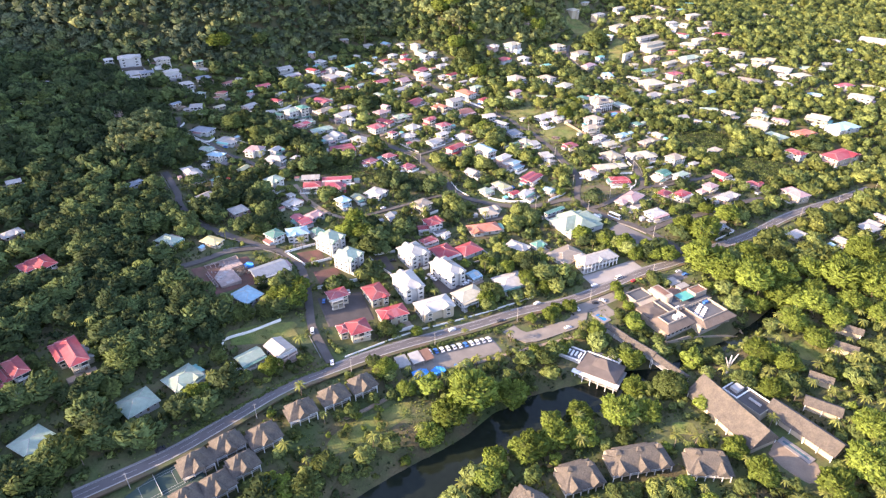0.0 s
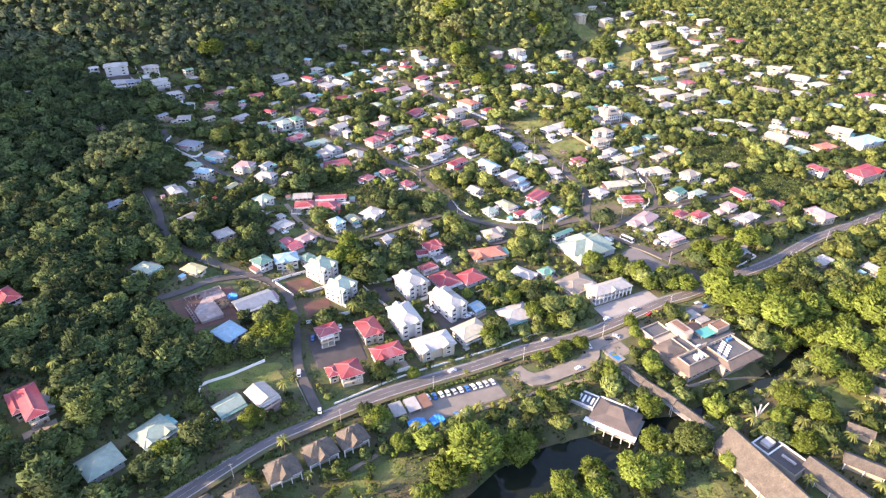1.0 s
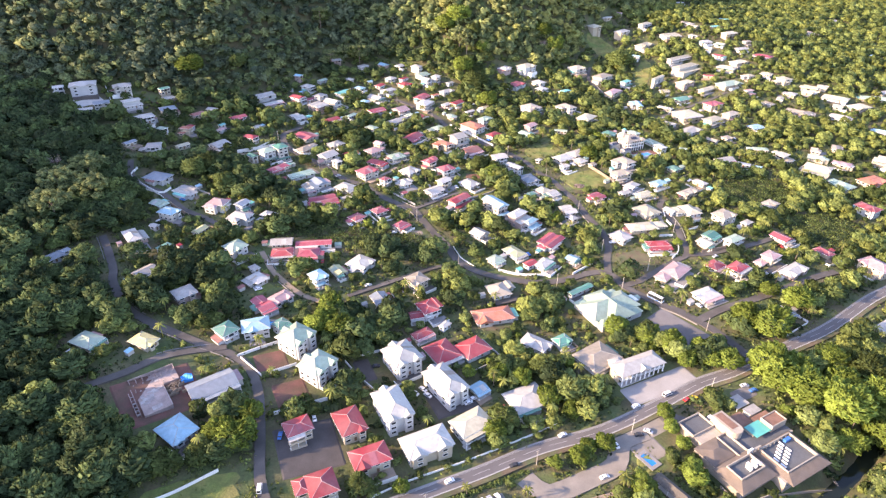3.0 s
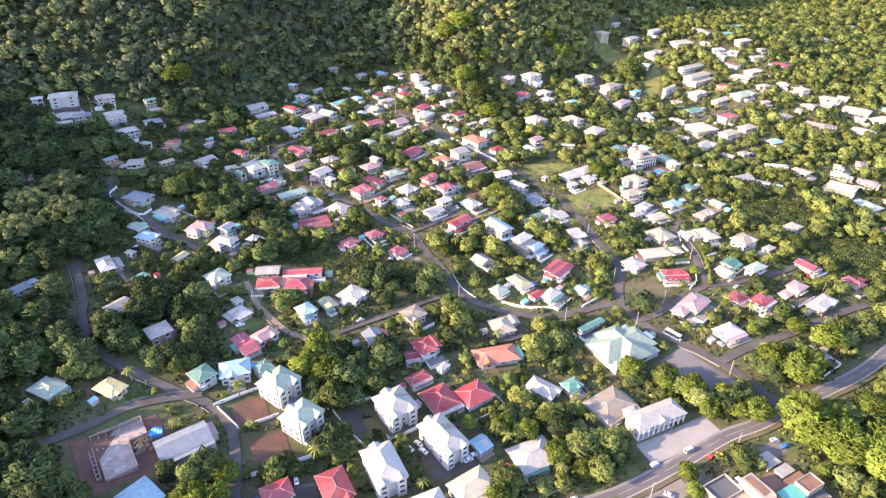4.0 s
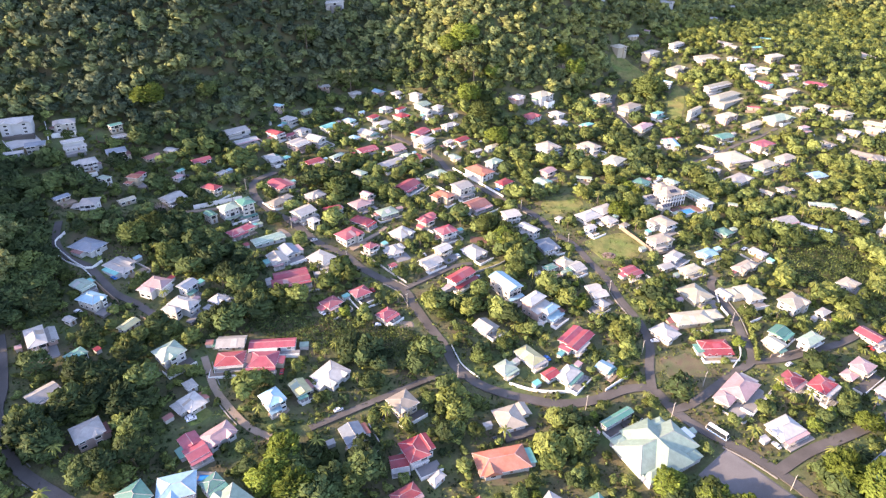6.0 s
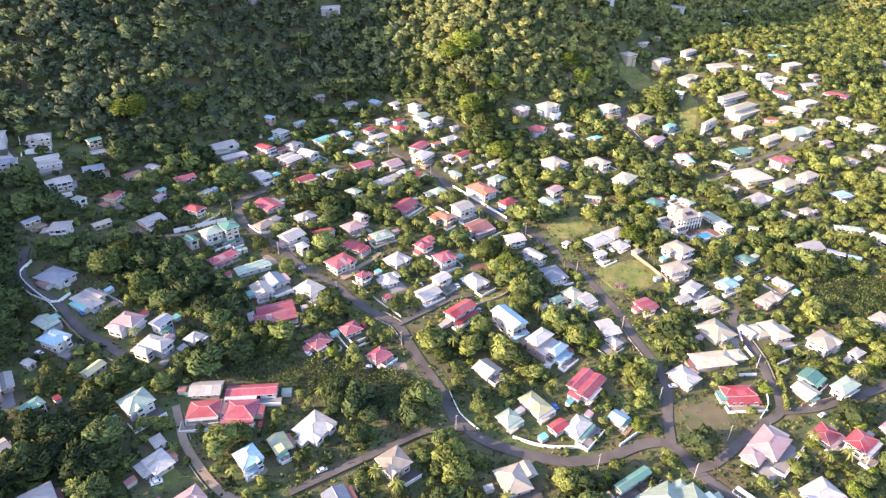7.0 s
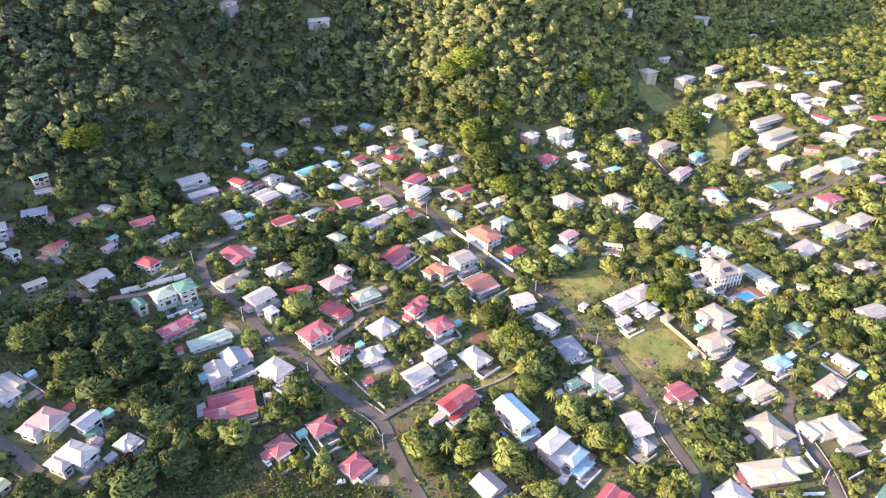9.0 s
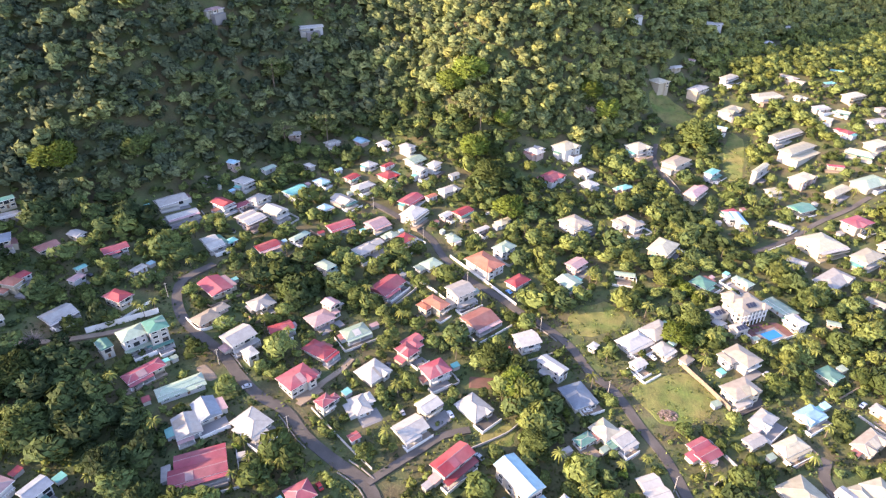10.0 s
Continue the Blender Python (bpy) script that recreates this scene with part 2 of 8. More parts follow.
gx, gy = axis_steps(-560, 620, 6.0, 3600), axis_steps(60, 1140, 6.0, 3600)
GX, GY = np.meshgrid(gx, gy)
GZ = height(GX, GY)
nx, ny = len(gx), len(gy)
idx = np.arange(nx * ny).reshape(ny, nx)
Q = np.stack([idx[:-1, :-1], idx[:-1, 1:], idx[1:, 1:], idx[1:, :-1]], -1).reshape(-1, 4)
ground_ob = new("ground", quads_mesh("ground", np.stack([GX, GY, GZ], -1).reshape(-1, 3), Q, M_ground, smooth=True))
tagged(ground_ob, "green undergrowth and grass rising from coast to wooded hill", "ground", kind="structure")


def resample(way, step=4.0):
    """Even points along a smooth curve through the way's corners."""
    P = [Vector((*p, 0)) for p in way]
    P = [P[0] * 2 - P[1]] + P + [P[-1] * 2 - P[-2]]
    out = []
    for a, b, c, d in zip(P[:-3], P[1:-2], P[2:-1], P[3:]):
        n = max(1, int((c - b).length / step))
        for k in range(n):
            t = k / n
            out.append(0.5 * (2 * b + (c - a) * t + (2 * a - 5 * b + 4 * c - d) * t * t + (3 * b - a - 3 * c + d) * t ** 3))
    out.append(P[-2])
    return [(p.x, p.y) for p in out]


def offset_way(pts, side):
    A = np.array(pts)
    T = np.gradient(A, axis=0)
    T /= np.linalg.norm(T, axis=1)[:, None] + 1e-9
    return A + np.stack([-T[:, 1], T[:, 0]], -1) * side


def ribbon(name, way, lo, hi, rise, mat, label, category, kind="structure", skirt=0.8, dash=None):
    """A strip of made ground along a way, between two side offsets, with sides that go down into the soil."""
    pts = resample(way)
    zc = np.max([height(*offset_way(pts, s).T) for s in (-4.0, 0.0, 4.0)], axis=0)
    zc = np.convolve(np.pad(zc, 2, "edge"), np.ones(5) / 5, "valid") + rise
    a, b = offset_way(pts, lo), offset_way(pts, hi)
    V, F = [], []
    for p, q, z in zip(a, b, zc):
        V += [(p[0], p[1], z - skirt), (p[0], p[1], z), (q[0], q[1], z), (q[0], q[1], z - skirt)]
    for i in range(len(pts) - 1):
        if dash and i % dash[0] >= dash[1]:
            continue
        k = 4 * i
        for j in range(3):
            F.append((k + j, k + j + 1, k + j + 5, k + j + 4)[::-1])
    ob = new(name, mesh_of(name, V, F, mat))
    return tagged(ob, label, category, kind=kind)


main_way = [(-141, 149), (-114, 171), (-97, 189), (-77, 211), (-59, 225), (-33, 243), (-10, 256), (15, 269), (41, 283), (70, 294), (98.5, 309.5), (123, 324), (140, 331), (158, 341), (179, 352), (207, 368), (250, 400), (298, 428), (336, 449)]
lane_way = [(-58, 231), (-64, 241), (-72, 256), (-78, 278), (-85.0, 300.5), (-94, 316), (-106, 324), (-119, 328), (-135, 334), (-156, 343), (-168, 352), (-182, 369), (-187, 380), (-200, 400), (-208, 411)]
site_way = [(-108, 328), (-123.5, 322.4), (-135.5, 315.6), (-145.3, 303.6), (-158, 292)]
hill_way = [(-232, 504), (-225, 488), (-218.7, 479.5), (-208, 472), (-198, 469), (-185, 459), (-174, 450), (-161, 444.5), (-145.6, 436)]
mid_way = [(153, 343), (145, 359), (137.5, 369.4), (128, 379), (116, 388), (104, 400), (96, 414), (83, 413), (67.5, 405.7), (51.5, 402.8), (37.6, 404.5), (23.5, 408), (13, 413), (3, 423), (-2, 435), (-13, 452.5), (-20, 465), (-27, 477.5), (-42.5, 487.3), (-55.4, 496.8), (-66.3, 508.3), (-79.7, 515.1), (-91, 524.5), (-105, 538.5), (-124.8, 552.8), (-133.1, 561.4), (-140.3, 573.8), (-142.7, 588), (-133, 605)]
up_way = [(96, 414), (98.2, 429), (101.8, 443.4), (100.5, 460), (94, 479), (89.5, 497.6), (82.2, 513.6), (74.3, 532.8), (65.6, 542.5), (59.5, 557), (50.6, 570), (34.3, 585), (21.6, 598.5), (5.8, 612.8), (-8.1, 631.8), (-18, 651), (-41, 672), (-58, 684)]
east_way = [(103, 402), (111, 405), (123, 414), (138, 426), (149, 434), (152, 443), (151.8, 454), (152.5, 467), (150.6, 481), (148.1, 494), (153, 503)]
far_way = [(149, 434), (166, 437), (183, 444), (200.5, 451), (222, 464)]
cross_way = [(137, 371), (153, 381), (173, 390), (196, 401.5), (221.5, 416), (239, 424)]
villa_way = [(149, 792), (143, 765), (149, 733), (152, 715)]
estate_way = [(174, 648), (204, 667), (228, 685), (252, 699), (272, 713)]
track_way = [(-114.4, 413), (-109, 404), (-103.4, 395), (-93.4, 384.6), (-81.3, 375), (-66, 370)]
link_way = [(8, 416), (-7, 413), (-21, 404), (-42, 389), (-57, 378)]
court_way = [(-27, 478), (-14.6, 489.7), (-7.7, 495.8), (0, 503), (11, 507)]
west_way = [(-196, 524), (-184, 528), (-166, 536), (-142, 551)]
yard_way = [(-62, 512), (-54.5, 526.6), (-48.5, 534.7), (-45, 543)]
drive_way = [(33, 268), (42, 261), (60, 269), (72, 276), (77, 288), (89, 294)]

ALL_WAYS = [(main_way, 5.6), (lane_way, 3.2), (site_way, 3.2), (hill_way, 3.0), (mid_way, 3.5), (up_way, 3.2), (east_way, 3.1), (far_way, 2.9), (cross_way, 3.4),
            (villa_way, 2.7), (estate_way, 2.7), (track_way, 2.6), (link_way, 2.6), (court_way, 2.7), (west_way, 2.6), (yard_way, 2.4), (drive_way, 5.4)]
ribbon("road", main_way, -2.7, 2.7, 0.30, M_asphalt, "two-lane worn grey asphalt coast road", "road")
ribbon("pavement", main_way, 2.75, 3.6, 0.42, M_paving, "pale concrete pavement along the coast road", "pavement")
ribbon("pavement", main_way, -3.0, -2.75, 0.40, M_concrete, "narrow concrete kerb along the coast road", "pavement")
ribbon("verge", main_way, -5.2, -3.05, 0.26, M_dirtverge, "brown earth verge along the coast road", "verge")
ribbon("road_marking", main_way, -0.06, 0.06, 0.315, M_line, "white broken centre line on the road", "road marking", skirt=0.01, dash=(3, 2))
ribbon("road_marking", main_way, -2.6, -2.5, 0.315, M_line, "white edge line on the road", "road marking", skirt=0.01)
ribbon("road_marking", main_way, 2.5, 2.6, 0.315, M_line, "white edge line on the road", "road marking", skirt=0.01)
for way, half in ALL_WAYS[1:]:
    m = M_sand if way in (track_way, west_way, yard_way) else M_gravel if way is drive_way else M_oldasphalt
    ribbon("road", way, -half + 1.0, half - 1.0, 0.24, m, "dusty earth track between gardens" if m is M_sand else "broad pale gravel drive to the hotel" if m is M_gravel else "narrow worn asphalt lane between houses", "road")
ribbon("path", [(-49, 197), (-43, 200), (-27, 213), (-9, 226), (11, 238), (46, 254), (76, 265)], -0.9, 0.9, 0.12, M_sand, "narrow earth path across the resort lawn", "path")
ribbon("water", POND_WAY, -12.5, 12.5, 0, M_water, "dark still pond among trees", "water", skirt=0.3)
water = [o for o in scene.objects if o.name == "water"][0]
for v in water.data.vertices:
    v.co.z = POND_LEVEL


def pad(name, cx, cy, lx, ly, yaw, mat, label, category, rise=0.2, planted=False):
    """A levelled yard or lawn that follows the ground."""
    n, m = max(4, int(lx / 3)), max(4, int(ly / 3))
    soft = mat in (M_lawn, M_sand, M_dirtverge)
    c, s = math.cos(radians(yaw)), math.sin(radians(yaw))
    V, F = [], []
    for j in range(m + 1):
        for i in range(n + 1):
            u, v = 2 * i / n - 1, 2 * j / m - 1
            if soft:
                u, v = u * math.sqrt(1 - v * v / 2), v * math.sqrt(1 - u * u / 2)
                k = 1 + 0.28 * noise.noise((u * 1.7 + cx, v * 1.7 + cy, 0))
                u, v = u * k, v * k
            u, v = u * lx / 2, v * ly / 2
            x, y = cx + u * c - v * s, cy + u * s + v * c
            edge = i in (0, n) or j in (0, m)
            V.append((x, y, ground_at(x, y) + (-0.6 if edge else rise)))
    for j in range(m):
        for i in range(n):
            k = j * (n + 1) + i
            F.append((k, k + 1, k + n + 2, k + n + 1))
    if mat in (M_lawn, M_dirtverge):
        LAWNS.append((cx, cy, lx, ly, c, s))
    if not planted:
        PADS.append((cx, cy, lx, ly, c, s))
    return tagged(new(name, mesh_of(name, V, F, mat)), label, category, kind="structure")


PADS, LAWNS = [], []
pad("lawn", 100, 530, 40, 33, 18, M_lawn, "sloping sunlit meadow beside the lane", "lawn")
pad("lawn", 74, 582, 34, 26, 35, M_lawn, "green lawn behind the lane", "lawn")
pad("lawn", 168, 838, 34, 46, 20, M_lawn, "smooth grass slope below the woods", "lawn")
pad("lawn", 203, 772, 20, 70, -18, M_lawn, "bright sunlit grass strip down the slope", "lawn")
pad("yard", 17, 534, 19, 11, 0, M_dirt, "bare red earth behind a house", "yard")
pad("yard", -24, 449, 15, 8, 10, M_sand, "bare sandy ground beside the lane", "yard")
pad("yard", -106, 525, 17, 8, -40, M_sand, "bare sandy bank beside the lane", "yard")
pad("lawn", 22, 506, 20, 16, 0, M_lawn, "mown lawn between houses", "lawn")
pad("lawn", -95, 247, 40, 19, 24, M_lawn, "mown lawn inside a white wall", "lawn")
pad("yard", -57, 274, 30, 30, 24, M_yard, "dark asphalt yard between the red-roofed villas", "yard")
pad("car_park", 4, 243.6, 54, 17, 28, M_gravel, "pale gravel car park by the road", "car park")
pad("yard", 122, 363, 36, 26, -50, M_forecourt, "stained grey asphalt forecourt", "yard")
pad("yard", 102.8, 322.6, 44, 16.5, 26, material("pale_concrete_slab", (0.27, 0.258, 0.245), 0.9, 0.15, 0.16, 2.0), "pale concrete forecourt beside the road", "yard")
pad("yard", -85, 322, 20, 17, 28, M_dirt, "red earth yard inside walls", "yard")
pad("yard", -71, 303, 20, 19, 28, M_dirt, "red earth yard inside walls", "yard")
pad("lawn", -35, 195, 50, 16, 38, M_lawn, "resort lawn with scattered shrubs", "lawn")
pad("lawn", 20, 238, 30, 9, 28, M_lawn, "resort lawn beside the car park", "lawn", planted=True)
pad("lawn", 190, 252, 26, 20, 20, M_lawn, "shaded lawn between resort trees", "lawn")
pad("yard", 2, 308, 26, 22, 27, M_yard, "dark asphalt yard between the white apartments", "yard")
pad("yard", -40, 322, 13, 20, 27, M_yard, "dark yard beside the apartments", "yard")
pad("car_park", 96, 298, 20, 12, 30, M_gravel, "pale forecourt before the hotel", "car park")
pad("lawn", -264, 548, 22, 13, 45, M_lawn, "shaded green lawn below the white houses", "lawn")
pad("terrace", -298, 583, 24, 15, 52, M_concrete, "broad pale concrete terrace before a white mansion", "terrace")
pad("car_park", 141, 317.5, 17, 11, 28, M_forecourt, "small asphalt car park beside the hotel", "car park")
pad("lawn", 115, 429, 27, 23, 20, M_dirtverge, "dry brown grass clearing between the lanes", "clearing")
pad("lawn", 148, 237, 24, 14, 25, M_lawn, "green lawn round a dead tree", "lawn")
pad("lawn", 108, 200, 16, 12, 0, M_lawn, "small lawn behind the pond villas", "lawn")



# ---- houses ----
FOOTPRINTS = []
rng = random.Random(7)


def window_mesh(wd, ht):
    """A frame standing 6 cm proud of the wall with a recessed pane, in one piece."""
    V = []
    for e, yy in ((0.13, -0.05), (0.13, 0.07), (0.0, 0.07), (0.0, 0.02)):
        V += [(-wd / 2 - e, yy, -e), (wd / 2 + e, yy, -e), (wd / 2 + e, yy, ht + e), (-wd / 2 - e, yy, ht + e)]
    F = [(4 * k + i, 4 * k + 4 + i, 4 * k + 4 + (i + 1) % 4, 4 * k + (i + 1) % 4) for k in range(3) for i in range(4)] + [(15, 14, 13, 12)]
    return mesh_of("window", V, F, [M_frame, M_glass], [0] * 12 + [1])


WINDOWS = [window_mesh(1.5, 1.2), window_mesh(2.1, 1.25), window_mesh(1.1, 1.3)]
DOOR = mesh_of("door", *boxes([(-0.55, -0.06, 0, 0.55, 0.06, 2.1)]), M_door)
GLASS_DOOR = mesh_of("door", *boxes([(-1.3, -0.05, 0, 1.3, 0.05, 2.15)]), M_glass)


def roof_shape(a, b, H, pitch, kind):
    """Hip or gable roof over half-lengths a, b with its eave at H, with a fascia of real thickness."""
    turn = b > a
    if turn:
        a, b = b, a
    rh = b * math.tan(radians(pitch))
    top = a - b * (0.92 if kind == "hip" else 0.0)
    V = []
    for z in (H - 0.2, H):
        V += [(-a, -b, z), (a, -b, z), (a, b, z), (-a, b, z)]
    V += [(-top, 0, H + rh), (top, 0, H + rh)]
    F = [(3, 2, 1, 0), (0, 1, 5, 4), (1, 2, 6, 5), (2, 3, 7, 6), (3, 0, 4, 7), (4, 5, 9, 8), (6, 7, 8, 9), (5, 6, 9), (7, 4, 8)]
    if kind == "gable":
        V += [(-a, 0, H + rh - 0.2), (a, 0, H + rh - 0.2)]
    if turn:
        V = [(-y, x, z) for x, y, z in V]
    return V, F, rh


def prism(x0, x1, y0, y1, z, rh):
    """A gabled roof running along y from y0 to y1."""
    xm = (x0 + x1) / 2
    V = [(x0, y0, z), (x1, y0, z), (x1, y1, z), (x0, y1, z), (xm, y0, z + rh), (xm, y1, z + rh), (x0, y0, z - 0.18), (x1, y0, z - 0.18), (x1, y1, z - 0.18), (x0, y1, z - 0.18)]
    F = [(0, 4, 5, 3), (1, 2, 5, 4), (0, 1, 4), (2, 3, 5), (6, 7, 1, 0), (7, 8, 2, 1), (8, 9, 3, 2), (9, 6, 0, 3), (9, 8, 7, 6)]
    return V, F


def joined(V, F, more, at=(0, 0, 0)):
    """Adds another piece's vertices and faces to the lists V and F."""
    F += [tuple(i + len(V) for i in f) for f in more[1]]
    V += [(x + at[0], y + at[1], z + at[2]) for x, y, z in more[0]]


def block_wall(x0, y0, x1, y1, low, top, bands):
    """The walls of one block, with a slightly proud floor band at each height in bands."""
    rings = [(low, 0.0)]
    for z in bands:
        rings += [(z - 0.03, 0.0), (z - 0.03, 0.08), (z + 0.19, 0.08), (z + 0.19, 0.0)]
    rings.append((top, 0.0))
    V, F = [], []
    for z, o in rings:
        V += [(x0 - o, y0 - o, z), (x1 + o, y0 - o, z), (x1 + o, y1 + o, z), (x0 - o, y1 + o, z)]
    for k in range(len(rings) - 1):
        F += [(4 * k + i, 4 * k + (i + 1) % 4, 4 * k + 4 + (i + 1) % 4, 4 * k + 4 + i) for i in range(4)]
    n = len(V)
    return V, F + [(3, 2, 1, 0), (n - 4, n - 3, n - 2, n - 1)]


def roof_mesh(V, F, key):
    """A roof whose fascia boards and soffit are painted white."""
    slots = [1 if len({round(V[i][2], 2) for i in f} & {round(min(v[2] for v in V), 2)}) else 0 for f in F]
    return mesh_of("roof", V, F, [ROOF_MAT[key], M_frame], slots)


def slope_roof(x0, x1, yi, yo, zi, zo):
    """A single roof sheet falling from the wall at yi to its edge at yo."""
    V = [(x0, yo, zo), (x1, yo, zo), (x1, yi, zi), (x0, yi, zi), (x0, yo, zo - 0.14), (x1, yo, zo - 0.14), (x1, yi, zi - 0.14), (x0, yi, zi - 0.14)]
    F = [(0, 1, 2, 3), (7, 6, 5, 4), (0, 4, 5, 1), (1, 5, 6, 2), (3, 7, 4, 0)]
    return V, F if yo < yi else [f[::-1] for f in F]


def ridge_strips(RV, edges):
    """Folded metal strips along the ridges and hips of a roof."""
    V, F = [], []
    for i, j in edges:
        p, q = Vector(RV[i]), Vector(RV[j])
        d = q - p
        side = Vector((-d.y, d.x, 0))
        if side.length < 0.2:
            continue
        side = side.normalized() * 0.13
        k = len(V)
        up = Vector((0, 0, 0.09))
        for e in (p, q):
            V += [tuple(e - side + Vector((0, 0, -0.02))), tuple(e + up), tuple(e + side + Vector((0, 0, -0.02)))]
        F += [(k, k + 3, k + 4, k + 1), (k + 1, k + 4, k + 5, k + 2)]
    return V, F


def house(x, y, l, w, yaw, code, storeys, style=None):
    """A house of one or two blocks with plastered walls, metal roofs, gables, windows, doors, verandas and terraces."""
    far = y > 600
    grand, villa = code.endswith("A"), code.endswith("V")
    key = code[0]
    if x > 20 and key in "wW" and warm_tint_rng.random() < 0.42:
        key = "Y" if key == "w" else "n"       # cream and beige put the low sun's warm tint into eastern roofs
    # East of x = 90 half the walls turn cream, warm light in their colour.
    wall = 0 if grand else (1 if villa or (x > 90 and rng.random() < 0.5) else rng.choice((0, 0, 1, 2, 2, 3, 4, 4)))
    small = min(l, w) < 6.5
    style = style or ("wing" if grand else "tee" if villa else rng.choice(("hip", "gable", "gable") if small else ("hip", "wing", "wing", "tee", "tee", "tee", "gable", "stepped", "stepped", "twin")))
    c, s = math.cos(radians(yaw)), math.sin(radians(yaw))
    front = -1 if c > 0 else 1            # the long side that looks to the coast
    corners = [ground_at(x + u * c - v * s, y + u * s + v * c) for u in (-l / 2, l / 2) for v in (-w / 2, w / 2)]
    zf = sum(corners) / 4 + 0.2
    low = min(corners) - zf - 0.8
    rise = 2.75 if grand or villa else 2.6
    H = rise * storeys
    pitch = 25 if grand else rng.uniform(14, 21)
    oa, ob_ = l / 2, w / 2
    ov = 0.95 if min(l, w) > 7 else 0.5
    base = new("house")
    base.matrix_basis = pose(x, y, zf, 0, 0, yaw)
    kinds = {1: "single-storey", 2: "two-storey", 3: "three-storey", 4: "four-storey"}
    what = "apartment block" if grand else "house"
    extra = {"hip": "a hipped", "wing": "a cross-gabled", "gable": "a gabled", "tee": "a two-part hipped", "stepped": "a stepped", "twin": "a twin-gabled"}[style]
    tagged(base, f"{kinds[storeys]} {WALLS[wall][1]} {what} with {extra} {ROOFS[key][1]} metal roof", what, group="houses of the valley")
    # blocks: x0, x1, y0, y1, eave height, storeys, roof kind
    e = rng.choice((-1, 1))
    if style == "tee":
        m = rng.uniform(0.1, 0.24) * l * e
        set_back = rng.uniform(0.2, 0.42) * w
        ya, yb = (-ob_ + set_back, ob_) if front < 0 else (-ob_, ob_ - set_back)
        st2 = storeys if villa else max(1, storeys - rng.choice((0, 1)))
        main = (-oa, m, -ob_, ob_, H, storeys, "hip") if e > 0 else (m, oa, -ob_, ob_, H, storeys, "hip")
        side = (m - 1.2, oa, ya, yb, rise * st2 - 0.35, st2, rng.choice(("hip", "gable"))) if e > 0 else (-oa, m + 1.2, ya, yb, rise * st2 - 0.35, st2, "hip")
        blocks = [main, side]
    elif style == "stepped":
        cut = front * (ob_ - w * rng.uniform(0.28, 0.4))
        back = (-oa, oa, cut, ob_, H, storeys, "hip") if front < 0 else (-oa, oa, -ob_, cut, H, storeys, "hip")
        blocks = [back]
    elif style == "twin":
        blocks = [(-oa, oa, -ob_, 0.3, H, storeys, "gable"), (-oa * 0.8, oa, -0.3, ob_, H - 0.25, storeys, "gable")]
    else:
        blocks = [(-oa, oa, -ob_, ob_, H, storeys, "gable" if style == "gable" else "hip")]
    edges = []
    for bi, (x0, x1, y0, y1, h, st, kind) in enumerate(blocks):
        cx, cy, ha, hb = (x0 + x1) / 2, (y0 + y1) / 2, (x1 - x0) / 2, (y1 - y0) / 2
        part("wing_wall" if bi else "wall", mesh_of("wall", *block_wall(x0 + ov, y0 + ov, x1 - ov, y1 - ov, low, h - 0.1, [rise * k for k in range(1, st)]), WALL_MAT[wall]), base)
        rv, rf, rh = roof_shape(ha, hb, h, pitch, kind)
        rv = [(px + cx, py + cy, pz) for px, py, pz in rv]
        edges.append((rv, ((8, 9), (4, 8), (7, 8), (5, 9), (6, 9)) if kind == "hip" else ((8, 9),)))
        roof_ob = part("wing_roof" if bi else "roof", roof_mesh(rv, rf, key), base)
        if kind == "hip" and abs(ha - hb) > 1.6 and rng.random() < 0.4 and y < 620:
            top = abs(ha - hb) * 0.9
            rv, rf, _ = roof_shape(top if ha > hb else 0.9, 0.9 if ha > hb else top, h + rh - 0.22, 24, "gable")
            part("ridge_vent", mesh_of("ridge_vent", [(px + cx, py + cy, pz) for px, py, pz in rv], rf, ROOF_MAT[key]), roof_ob)
        if y < 560 and ha > 3.5 and hb > 3.5 and rng.random() < 0.38:
            # sheets of another age on one slope
            t = math.tan(radians(pitch))
            u0 = rng.uniform(-0.6, 0.1) * (ha - hb * 0.6 if ha > hb else ha * 0.4)
            u1 = u0 + rng.uniform(2.2, 4.5)
            along_x = ha >= hb
            near_, far_ = 0.12, (hb if along_x else ha) * 0.93
            side = front if along_x else rng.choice((-1, 1))
            half = hb if along_x else ha
            lim = (ha - hb * 0.95 if along_x else hb - ha * 0.95) if kind == "hip" else (ha if along_x else hb) * 0.9
            u0, u1 = max(-lim, u0), min(lim, u1)
            if u1 - u0 > 1.2:
                pv = []
                for lift in (0.05, 0.11):
                    for uu, vv in ((u0, near_), (u1, near_), (u1, far_), (u0, far_)):
                        zz = h + (half - vv) * t + lift
                        pv.append((cx + uu, cy + side * vv, zz) if along_x else (cx + side * vv, cy + uu, zz))
                pf = [(4, 5, 6, 7), (3, 2, 1, 0)] + [(i, (i + 1) % 4, 4 + (i + 1) % 4, 4 + i) for i in range(4)]
                part("roof_sheet", mesh_of("roof_sheet", pv, pf, ROOF_MAT[{"r": "p", "p": "k", "t": "n", "m": "t", "w": "n", "W": "w", "y": "W", "g": "w", "G": "g", "c": "G", "b": "w", "k": "p", "n": "Y", "Y": "w", "o": "g", "l": "Y"}[key]]), roof_ob)
        if y < 520:
            part("ridge_strip", mesh_of("ridge_strip", *ridge_strips(*edges[-1]), ROOF_MAT["k" if key in "rpmt" else "W"]), roof_ob)
    rh = (min(oa, ob_)) * math.tan(radians(pitch))
    taken = []
